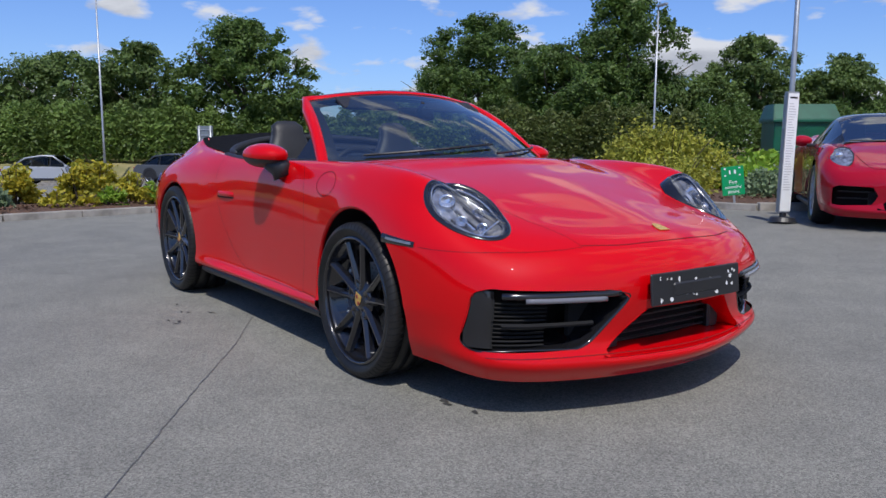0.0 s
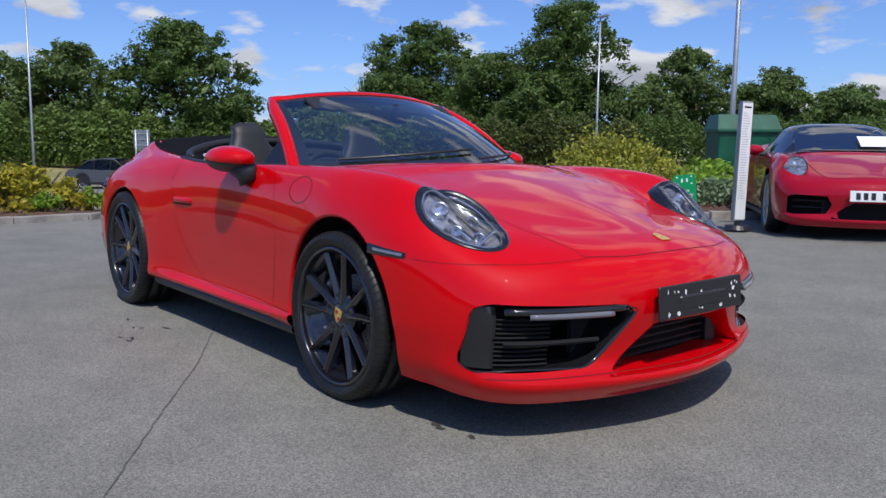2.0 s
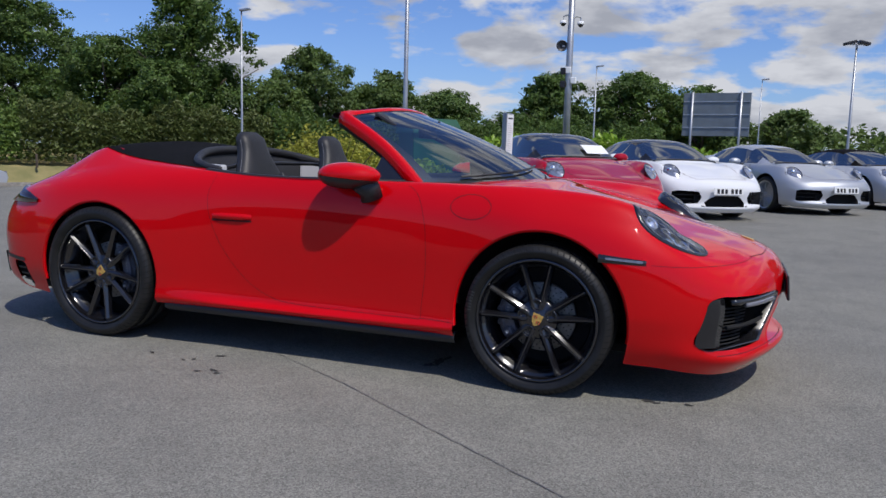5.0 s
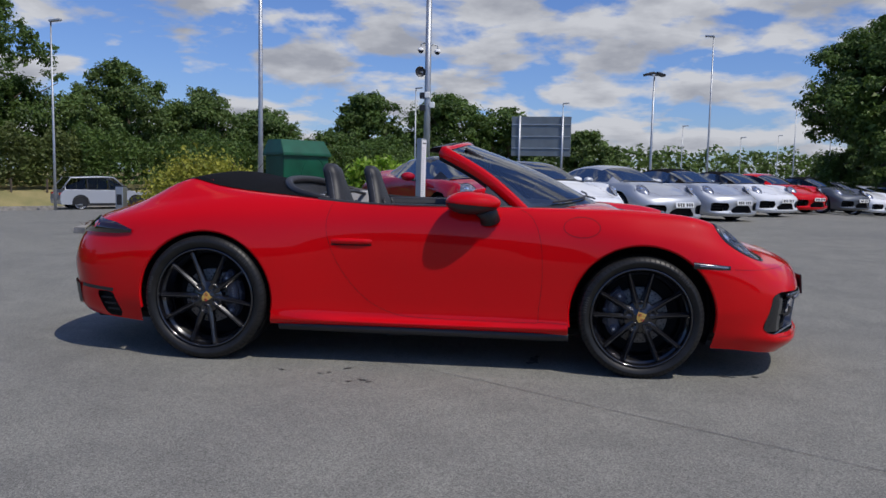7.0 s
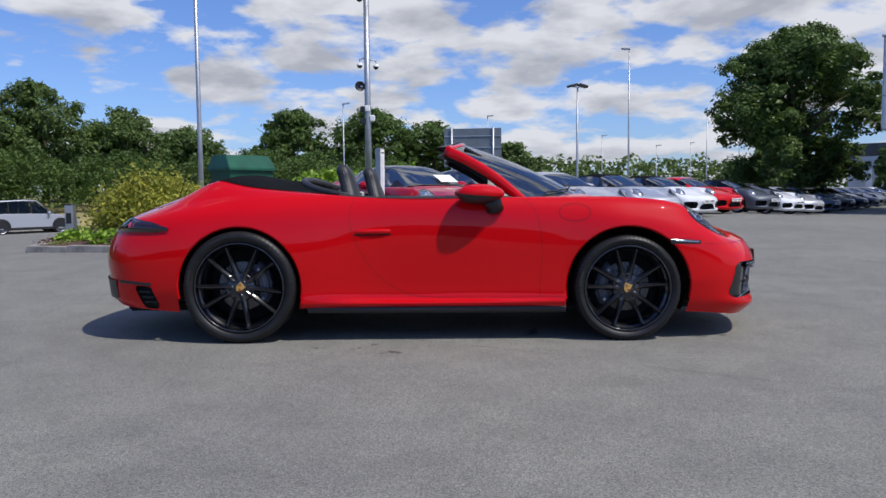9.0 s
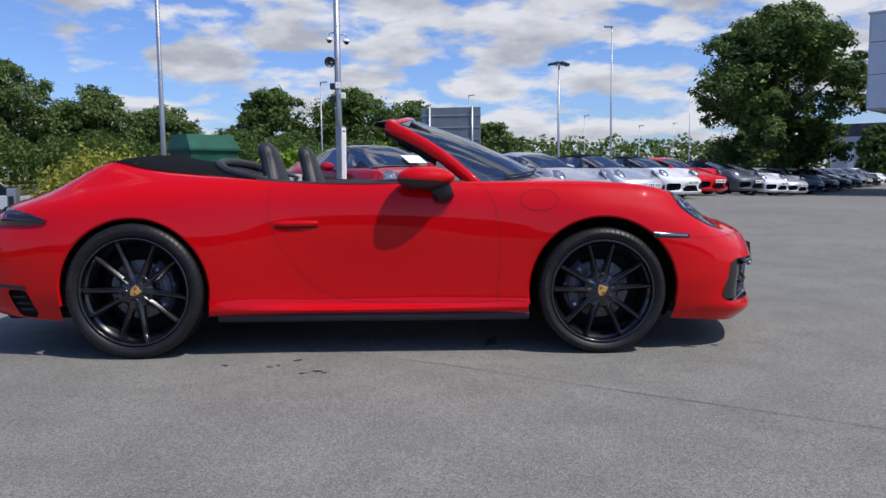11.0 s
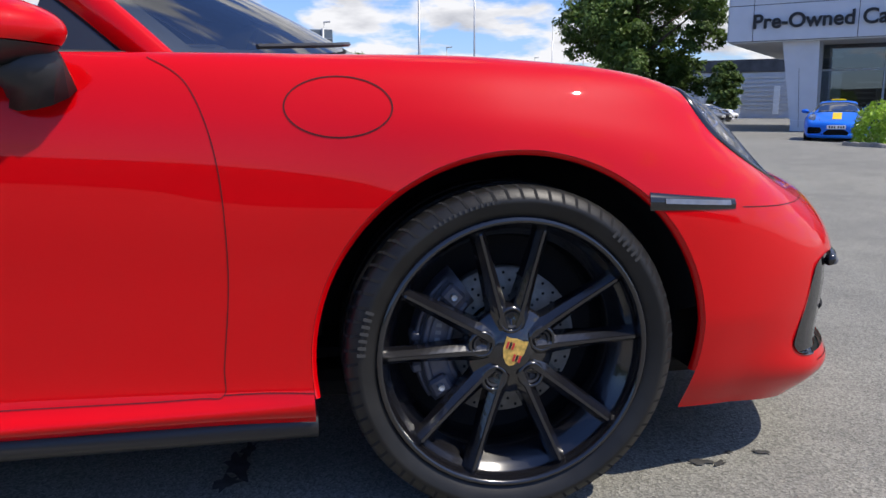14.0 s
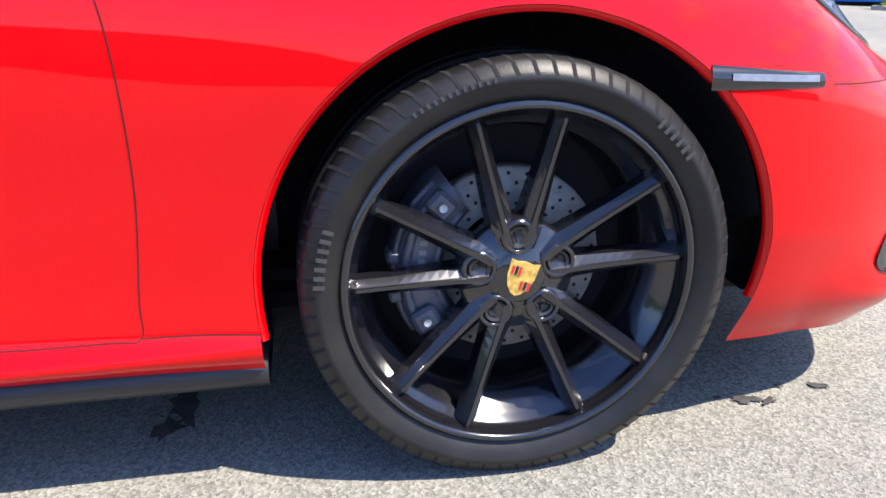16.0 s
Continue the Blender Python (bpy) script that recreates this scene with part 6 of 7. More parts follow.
# unseen wall, added only to give the car's flank a dark band to reflect
tagged(link("reflected_wall", boxm(150, .4, 4.2, Matrix.Translation((5, -44, 1.6))), REFLECTED_WALL), "unseen plain dark wall added for the car's reflections", "wall", kind="structure")


def road_edge(d, w, h, mat, name, label, category):
    """A long strip beside the verge: its kerb and the painted line."""
    line = [(-46, -60), (-43, -20), (-41, 12), (-36, 24), (-26, 37), (-12, 50), (2, 58)]
    P = []
    fine = line_points(line, 2.0)
    for off, z in ((d, -.05), (d, h), (d + w, h), (d + w, -.05)):
        row = []
        for k, p in enumerate(fine):
            a, b = fine[max(k - 1, 0)], fine[min(k + 1, len(fine) - 1)]
            t = (b - a) / np.linalg.norm(b - a)
            q = p + np.array((-t[1], t[0])) * off
            row.append((q[0], q[1], ground_z(q[0], q[1]) + z))
        P.append(row)
    bm = grid_faces(bmesh.new(), P)
    bmesh.ops.recalc_face_normals(bm, faces=bm.faces)
    tagged(link(name, bm, mat), label, category, kind="structure")


road_edge(-.25, .25, .12, CONC, "road_kerb", "weathered concrete kerb along the grass", "kerb")
road_edge(-7.2, .22, .10, CONC, "road_kerb", "weathered concrete kerb on the yard side of the road", "kerb")
for k in range(26):
    p_ = np.array((-41.5, 13.0)) + (np.array((-12.0, 51.5)) - np.array((-41.5, 13.0))) * (k / 25) + np.array((-.8, .9)) * math.sin(k / 25 * math.pi) * 3.2
    v = thing("verge_post", "low timber post on the grass verge", "post", pose(p_[0], p_[1], -.35), "verge posts")
    part("post", boxm(.10, .10, .80, Matrix.Translation((0, 0, .40)), .012), BARK, v)
TREES = [(-46.5, 17.2, 8.9, 5.3, 0), (-56, 2.0, 6.6, 4.8, 1), (-53, 7.0, 6.8, 4.6, 1), (-50.5, 12.0, 7.6, 4.4, 1), (-60, -6, 7.2, 5, 1), (-59, -16, 7.2, 5, 0),
         (-54, 43.0, 12.6, 7.0, 0), (-48, 35, 7.0, 4.6, 0), (-35.5, 42.5, 12.2, 5.8, 0), (-40.5, 39.5, 8.6, 4.8, 0), (-34, 37.5, 6.4, 3.6, 0), (-29.5, 50.3, 9.0, 4.2, 1), (-25, 54.0, 7.4, 3.8, 1), (-20.5, 58, 5.6, 3.8, 0),
         (-16.3, 76.0, 9.4, 5.0, 0), (-8.2, 76.5, 9.4, 6.0, 0), (-1.5, 77.5, 8.2, 5.2, 0), (6.5, 79, 6.0, 4.0, 1), (-43, 47.5, 8.4, 4.8, 0), (-31, 45.5, 6.0, 3.4, 1), (-13, 66, 4.4, 3.4, 0), (-44, 26, 4.4, 3.2, 1), (-28, 57, 6.6, 4.5, 0), (-22.5, 60, 6.2, 4.2, 1), (-17.2, 63, 4.7, 3.6, 0)]
for k, (x, y, h, r, c) in enumerate(TREES):
    tree("tree", x, y, h, r, (OAK, WILLOW)[c], 100 + k, ("dark green broad oak in full leaf", "lighter green bushy tree in full leaf")[c], .04, .105 if y < 70 else .15, 225 if y < 70 else 120, z=.25)
tree("tree", 20.9, 41.5, 10.9, 5.5, OAK, 140, "large spreading dark oak behind the parked cars", .12, .095, 520, "oak by the building", lean=(.16, 0))
for k, (x, y, h, r) in enumerate(((33, 74, 5.5, 2.2), (27, 66, 4.0, 1.6), (39, 62, 5.0, 1.7))):
    tree("tree", x, y, h, r, WILLOW, 150 + k, "small slender young green tree", .15, .16, 500, "young trees")
hedge_run("hedge", [(13.3, 11.2), (14.9, 14.2), (16.4, 16.0)], 1.05, 1.2, LAUREL, 21, "clipped bright green hedge beside the building", .055, 420)
kerb_run([(12.5, 11.3), (14.2, 14.6), (15.7, 16.4)])


# ---- parked cars ----
def cabin_grid(nx=30, ny=25, top=1.295, rear=-1.42):
    """Roof and windows above the beltline, from cowl to tail."""
    prof = [(1.02, .925), (.80, 1.03), (.50, 1.165), (.22, 1.255), (.0, 1.288), (-.25, top), (-.6, 1.265), (-.95, 1.19), (-1.2, 1.105), (rear, .995)]
    line = np.array(smooth_line(prof, 4))
    rows = []
    for x, zt in line:
        wb = np.interp(x, [-1.42, -1.1, -.5, .3, .75, 1.02], [.60, .72, .775, .765, .70, .60])
        wt = np.interp(x, [-1.42, -1.0, -.3, .3, 1.02], [.50, .50, .535, .54, .56])
        zb = .895 if x > -.8 else .895 + .06 * smooth01(.8, 1.4, -x)
        ring = []
        for t in np.linspace(-1, 1, ny):
            a = abs(t)
            if a > .55:
                k = (a - .55) / .45
                y = wt + (wb - wt) * k
                z = zb + (zt - .055 - zb) * (1 - k) ** .92 if zt > zb + .06 else zb + (zt - zb) * (1 - k)
            else:
                k = a / .55
                y = wt * (k ** .9)
                z = zt - (.055 if zt > zb + .06 else max(0, (zt - zb)) * .0) * k ** 3
            ring.append((x, math.copysign(y, t), z))
        rows.append(ring)
    return np.array(rows)


def simple_wheel(parent, x, y, R, width, s):
    w = width / 2
    rim = R * .77
    top = part("wheel", lathe(bmesh.new(), [(0.001, -w * .72), (.05, -w * .74), (.06, -w * .6)], 16), RIM_S, parent, "", True)
    top.matrix_basis = Matrix.Translation((x, y, R - .006)) @ Matrix.Rotation(0 if s < 0 else math.pi, 4, "Z")
    part("tyre", lathe(bmesh.new(), [(rim, -w * .85), (rim + .03, -w), (R - .03, -w), (R, -w * .7), (R, w * .7), (R - .03, w), (rim, w * .9)], 36), RUBBER, top, "", True)
    part("rim", lathe(bmesh.new(), [(rim + .003, -w * .88), (rim - .014, -w * .86), (rim - .03, -w * .5), (rim - .04, w * .8), (0.001, w * .8)], 36), RIM_S, top, "", True)
    for k in range(5):
        for q in (-1, 1):
            part("spoke", boxm(rim - .05, .022, .022, Matrix.Rotation(radians(72 * k + q * 13), 4, "Y") @ Matrix.Translation((rim * .5 + .02, -w * .74, 0)), .004), RIM_S, top)


RIM_S = material("silver_alloy", (0.42, 0.43, 0.45), rough=0.3, metal=0.8)
LAMPGLASS = material("parked_lamp_glass", (0.30, 0.31, 0.34), rough=0.14, metal=0.6, coat=1.0, vary=0.5, scale=25)


def build_coupe():
    car = thing("parked_sports_car", "dark red coupe with a paper on its windscreen", "car", group="parked sports cars")
    sh = Shell(90, 36)
    for s in (-1, 1):
        side = lambda p, s=s: (p[:, 1] * s > .55) & (p[:, 2] < .80)
        sh.cut(arch_poly(*ARCH_F, 24), (0, 2), side)
        sh.cut(arch_poly(*ARCH_R, 24), (0, 2), side)
        sh.cut(soft_corners([(y * -s, z) for y, z in [(-.80, .47), (-.37, .455), (-.44, .275), (-.80, .255)]], .02), (1, 2), lambda p: p[:, 0] > 1.75)
    sh.cut(soft_corners(CENTRE, .02), (1, 2), lambda p: p[:, 0] > 1.9)
    nrm = sh.normals()
    sh.panel("body_shell", np.ones(len(sh.q), bool), WHITE, car, nrm)
    g = cabin_grid()
    roof, glass = bmesh.new(), {}
    nx, ny = g.shape[:2]
    faces = {"roof": [], "windscreen": [], "side_window": [], "side_window_l": [], "rear_window": []}
    for i in range(nx - 1):
        for j in range(ny - 1):
            c = (g[i, j] + g[i + 1, j + 1]) / 2
            t = abs((j + .5) / (ny - 1) * 2 - 1)
            k = "roof"
            if c[0] > .26 and t < .58:
                k = "windscreen"
            elif t > .58 and t < .96 and -.98 < c[0] < .62 and not (-.36 < c[0] < -.30):
                k = "side_window" if c[1] < 0 else "side_window_l"
            elif c[0] < -.62 and t < .46 and c[0] > -1.22:
                k = "rear_window"
            faces[k].append((i, j))
    for k, fs in faces.items():
        bm = bmesh.new()
        V = {}
        for i, j in fs:
            q = []
            for a, b in ((i, j), (i + 1, j), (i + 1, j + 1), (i, j + 1)):
                if (a, b) not in V:
                    V[a, b] = bm.verts.new(g[a, b])
                q.append(V[a, b])
            bm.faces.new(q)
        name = k.replace("_l", "")
        part(name, bm, WHITE if k == "roof" else DARKGLASS, car, "", True)
    part("cabin", boxm(1.5, 1.1, .5, Matrix.Translation((-.2, 0, .72)), .1, 2), LEATHER, car)
    for s in (-1, 1):
        part("seat_back", boxm(.12, .42, .55, Matrix.Translation((-.35, s * .36, .92)) @ Matrix.Rotation(radians(-14), 4, "Y"), .05, 2), LEATHER, car)
        M = headlamp(car, s)
        rows = []
        for gg in np.linspace(1, 0, 6):
            o = oval(LAMP_A * .86 * gg, LAMP_B * .96 * gg, 28)
            rows.append([(px, py, .006 + .03 * (1 - gg * gg)) for px, py in np.vstack((o, o[:1]))])
        hl = part("headlamp", grid_faces(bmesh.new(), rows), LAMPGLASS, car, "clear oval headlamp", True, M)
        part("lamp_ring", tube(bmesh.new(), [(px, py, .006) for px, py in oval(LAMP_A * .88, LAMP_B * .98, 28)], .006, 5, True), BLACK_PL, hl)
        bm = bmesh.new()
        bmesh.ops.create_uvsphere(bm, u_segments=14, v_segments=10, radius=.042, matrix=Matrix.Translation((-.03, 0, .022)))
        part("lamp_module", bm, LED, hl, "", True)
        bm = bmesh.new()
        bmesh.ops.create_uvsphere(bm, u_segments=16, v_segments=10, radius=1, matrix=Matrix.Translation((.33, s * .97, .945)) @ Matrix.Diagonal((.09, .12, .07, 1)))
        part("door_mirror", bm, WHITE, car, "", True)
        part("mirror_foot", boxm(.06, .12, .04, Matrix.Translation((.38, s * .86, .89)), .01), BLACK_PL, car)
        part("inlet", boxm(.02, .42, .24, Matrix.Translation((1.86, s * .57, .36)) @ Matrix.Rotation(s * .5, 4, "Z")), DARK, car)
        for zz in (.33, .40):
            part("inlet_blade", boxm(.02, .38, .016, Matrix.Translation((1.99, s * .57, zz)) @ Matrix.Rotation(s * .42, 4, "Z"), .004), BLACK_PL, car)
        for x, r, w in ((1.225, .340, .245), (-1.225, .358, .305)):
            simple_wheel(car, x, s * (.80 if x > 0 else .79), r, w, s)
        for cx, cz, r in (ARCH_F, ARCH_R):
            rows = [[(cx + (r + .004) * math.cos(a), s * yy, cz + (r + .004) * math.sin(a)) for a in np.linspace(-.5, math.pi + .5, 20)] for yy in (.875, .55)]
            rows.append([(cx, s * .52, cz)] * 20)
            part("wheel_housing", grid_faces(bmesh.new(), rows), DARK, car)
        bm = bmesh.new()
        ribbon(bm, [sh.on_side(a, b, s) for a, b in smooth_line([(.62, .89), (.735, .70), (.715, .285), (.0, .28), (-.30, .375), (-.51, .68), (-.50, .89)], 8)], .007, .002)
        part("door_gap", bm, SEAM, car)
        bm = bmesh.new()
        ribbon(bm, [sh.on_top(a, b * s) for a, b in smooth_line([(2.11, .0), (2.07, .38), (2.0, .46), (1.70, .525), (1.40, .585), (1.05, .622)], 8)], .007, .002)
        part("bonnet_gap", bm, SEAM, car)
        part("sill_trim", boxm(1.66, .08, .06, Matrix.Translation((0, s * .85, .17)), .015), BLACK_PL, car)
    part("lower_grille", boxm(.03, .95, .18, Matrix.Translation((2.08, 0, .31))), DARK, car)
    pl = part("number_plate", boxm(.012, .52, .111, Matrix.Translation((2.285, 0, .47)) @ Matrix.Rotation(radians(-6), 4, "Y"), .003), PLATE_W, car, "white number plate")
    for k, yy in enumerate((-.185, -.115, -.045, .06, .13, .20)):
        part("plate_bar", boxm(.002, .042, .070, Matrix.Translation((2.2925, yy, .47)) @ Matrix.Rotation(radians(-6), 4, "Y")), INK, pl)
    part("underbody", boxm(4.0, 1.3, .06, Matrix.Translation((0, 0, .19)), .02), DARK, car)
    bm = bmesh.new()
    for y0, y1 in ((-.52, .50),):
        tube(bm, [(1.0 - .14 * abs(q) ** 2, q, .945) for q in np.linspace(y0, y1, 10)], .008, 5)
    part("wiper", bm, BLACK_PL, car)
    return car


def recolour(car, body, roof, label):
    for o in car.children:
        base = o.name.split(".")[0]
        if base in ("body_shell", "door_mirror", "roof") and o.type == "MESH":
            o.material_slots[0].link = "OBJECT"
            o.material_slots[0].material = roof if base == "roof" else body
    tagged(car, label)


coupe = build_coupe()
ROW = [(RED_DARK, BLACKP, "dark red coupe with a paper on its windscreen"), (WHITE, BLACKP, "white coupe with dark roof parked in a row"),
       (SILVER, SILVER, "silver coupe parked in a row"), (SILVER, FABRIC, "silver convertible with black soft top parked in a row"),
       (WHITE, FABRIC, "white convertible with black soft top parked in a row"), (RED, RED, "bright red coupe parked in a row"), (GREY, FABRIC, "dark grey convertible parked in a row"),
       (WHITE, BLACKP, "white coupe parked in a row"), (SILVER, SILVER, "silver-grey coupe parked in a row"), (SLATE, SLATE, "slate blue-grey coupe parked in a row"), (GREY, GREY, "dark grey coupe parked in a row"),
       (NAVY, NAVY, "dark navy coupe parked in a row"), (NAVY, BLACKP, "dark blue coupe parked in a row"), (GREY, GREY, "dark grey coupe parked in a row"), (BLACKP, BLACKP, "black coupe parked in a row"), (WHITE, WHITE, "white coupe far down the row")]
HEAD = -55.0
ROW_NUDGE = [(0, 0), (-.70, -.45), (-.72, -.75), (-.72, -.98), (-.60, -.75), (-.60, -.75), (-.38, -.90), (-.30, -.70), (-.20, -.45), (0, 0)]
for k, (b, r, lab) in enumerate(ROW):
    ax, ay = .03 + 1.98 * k + .28 * max(0, k - 5), 6.74 + 3.10 * k - .22 * max(0, k - 5)
    nx, ny = ROW_NUDGE[min(k, 9)]
    ax, ay = ax + nx, ay + ny
    h = radians(HEAD)
    cx, cy = ax - 1.225 * math.cos(h), ay - 1.225 * math.sin(h)
    m = on_ground(cx, cy, HEAD)
    c = coupe if k == 0 else copy_thing(coupe, m)
    c.matrix_basis = m
    recolour(c, b, r, lab)
# paper behind the first car's windscreen
sheet = bmesh.new()
grid_faces(sheet, [[(1.02 - .60 * v + .01, u, .955 + .27 * v + .012 * math.sin(v * 3)) for u in np.linspace(.12, .46, 4)] for v in np.linspace(.12, .55, 5)])
p = link("price_sheet", sheet, PAPER, None, "", False, coupe.matrix_basis.copy())
tagged(p, "white price sheet lying on the dark red car's windscreen", "paper sheet")
# second row far away, seen past the first
for k in range(6):
    m = on_ground(38 + 2.3 * k, 46 + 3.2 * k, HEAD + 180)
    c = copy_thing(coupe, m)
    recolour(c, (WHITE, BLACKP, GREENP, GREY, NAVY, SILVER)[k], (BLACKP, BLACKP, GREENP, GREY, NAVY, SILVER)[k], ("white", "black", "bright green", "grey", "navy blue", "silver")[k] + " car parked in the far yard")
    tagged(c, group="cars in the far yard")
blue = copy_thing(coupe, on_ground(18.5, 20.5, -128))
recolour(blue, BLUE, BLUE, "bright blue coupe with a yellow stripe before the showroom")
tagged(blue, group="cars before the showroom")
sb = bmesh.new()
stripe_pts = [(1.95, .705), (1.7, .775), (1.4, .846), (1.15, .900)]
grid_faces(sb, [[(x, u, z + .006) for u in (-.13, .13)] for x, z in stripe_pts])
part("stripe", sb, YELLOW, blue, "yellow bonnet stripe")
part("roof_sign", boxm(.10, .45, .05, Matrix.Translation((.05, 0, 1.31)), .02), YELLOW, blue)


def hatch(name, x, y, turn, paintm, label, L=4.5, H=1.65, W=1.84, suv=True):
    """A family car: lower body, cabin with windows, wheels, lamps."""
    car = thing(name, label, "car", on_ground(x, y, turn), "cars beyond the beds")
    hb = H * (.58 if suv else .60)
    prof = [(L / 2, .45), (L / 2 - .04, .62), (L / 2 - .22, hb * .86), (L / 2 - 1.15, hb), (0, hb + .03), (-L / 2 + .25, hb + .05), (-L / 2 + .03, hb * .8), (-L / 2, .5), (-L / 2 + .05, .28), (L / 2 - .06, .24)]
    bm = bmesh.new()
    out = np.array(prof)
    rows = []
    for f, inset in ((-1, .10), (-.97, .02), (-.9, 0), (.9, 0), (.97, .02), (1, .10)):
        rows.append([(px * (1 - inset * .12), W / 2 * f, .2 + (pz - .2) * (1 - inset * .35)) for px, pz in np.vstack((out, out[:1]))])
    grid_faces(bm, rows)
    for r in (0, -1):
        bm.faces.new([bm.verts.new(q) for q in rows[r][:-1]])
    bmesh.ops.remove_doubles(bm, verts=bm.verts, dist=1e-4)
    bmesh.ops.recalc_face_normals(bm, faces=bm.faces)
    part("body", bm, paintm, car, "", False)
    top = [(L / 2 - 1.15, hb - .01), (L / 2 - 1.95, H - .02), (-.2, H), (-L / 2 + .55, H - .06), (-L / 2 + .10, hb + .04)] if suv else [(L / 2 - 1.35, hb - .01), (L / 2 - 2.1, H - .02), (-.4, H), (-L / 2 + 1.15, H - .10), (-L / 2 + .45, hb + .04)]
    for nm, f0, f1, grow, mat in (("roof", .0, .82, 0, paintm),):
        rows = []
        for f, dz in ((-.80, -.05), (-.72, 0), (0, .02), (.72, 0), (.80, -.05)):
            rows.append([(px, W / 2 * f, pz + dz * (1 if pz > hb + .1 else 0)) for px, pz in top[1:4]])
        part(nm, grid_faces(bmesh.new(), rows), mat, car, "", True)
    for nm, a, b in (("windscreen", top[0], top[1]), ("rear_window", top[4], top[3])):
        rows = [[(a[0] + (b[0] - a[0]) * t, W / 2 * f * (.92 - .12 * t), a[1] + (b[1] - a[1]) * t) for f in (-1, -.5, 0, .5, 1)] for t in (0, .5, 1)]
        part(nm, grid_faces(bmesh.new(), rows), DARKGLASS, car)
    for s in (-1, 1):
        xs = np.linspace(top[0][0] - .1, top[4][0] + .12, 4)
        for i in range(3):
            a, b = xs[i] - .03, xs[i + 1] + .03
            za, zb = (np.interp(q, [p_[0] for p_ in top[::-1]], [p_[1] for p_ in top[::-1]]) - .07 for q in (a, b))
            f = bmesh.new()
            f.faces.new([f.verts.new(v) for v in ((a, s * W * .462, hb + .03), (b, s * W * .462, hb + .03), (b, s * W * .405, max(zb, hb + .05)), (a, s * W * .405, max(za, hb + .05)))])
            part("side_window", f, DARKGLASS, car)
            part("pillar", tube(bmesh.new(), [(b + .03, s * W * .462, hb), (b + .03, s * W * .404, max(zb, hb + .04))], .03, 5), paintm if i == 2 else BLACK_PL, car)
        part("roof_edge", tube(bmesh.new(), [(px, s * W * .40, pz - .03) for px, pz in top], .035, 6), paintm, car, "", True)
        part("headlamp", boxm(.30, .30, .13, Matrix.Translation((L / 2 - .17, s * W * .37, hb * .74)), .04, 2), LAMPGLASS, car)
        part("tail_lamp", boxm(.2, .3, .14, Matrix.Translation((-L / 2 + .10, s * W * .38, hb * .82)), .04, 2), TAIL_RED, car)
        part("door_mirror", boxm(.14, .2, .13, Matrix.Translation((L / 2 - 1.45, s * (W / 2 + .06), hb + .06)), .04, 2), paintm, car)
        part("sill_trim", boxm(L * .55, .05, .14, Matrix.Translation((0, s * W * .49, .28)), .02), BLACK_PL, car)
        for wx in (L * .30, -L * .29):
            simple_wheel(car, wx, s * (W / 2 - .10), .34, .22, s)
            rows = [[(wx + .40 * math.cos(a), s * (W / 2 + .004), .36 + .40 * math.sin(a)) for a in np.linspace(-.3, math.pi + .3, 20)], [(wx, s * (W / 2 + .003), .3)] * 20]
            part("arch", grid_faces(bmesh.new(), rows), BLACK_PL, car)
    part("cabin", boxm(L * .5, W * .7, .5, Matrix.Translation((-.2, 0, hb - .2))), LEATHER, car)
    part("number_plate", boxm(.01, .5, .11, Matrix.Translation((L / 2 + .005, 0, .5))), PLATE_W, car)
    return car


hatch("suv_car", -20.8, 31.8, 47, SILVER, "silver estate-bodied suv parked by the grass")
hatch("saloon_car", -33.4, 9.0, 38, GREY, "dark grey saloon parked beyond the bed", 4.6, 1.42, 1.84, False)
hatch("saloon_car", -37.5, 4.0, 62, SILVER, "silver saloon parked beyond the bed", 4.5, 1.42, 1.84, False)
hatch("saloon_car", -31.6, 13.6, 30, RED, "red car parked by the road", 4.5, 1.40, 1.84, False)
hatch("hatchback_car", -28.4, 18.2, 62, SILVER, "silver hatchback on the road beside the grass", 4.2, 1.46, 1.8, True)
hatch("suv_car", -15.5, 33.5, 95, NAVY, "dark car parked behind the silver one", 4.4, 1.6, 1.84, True)


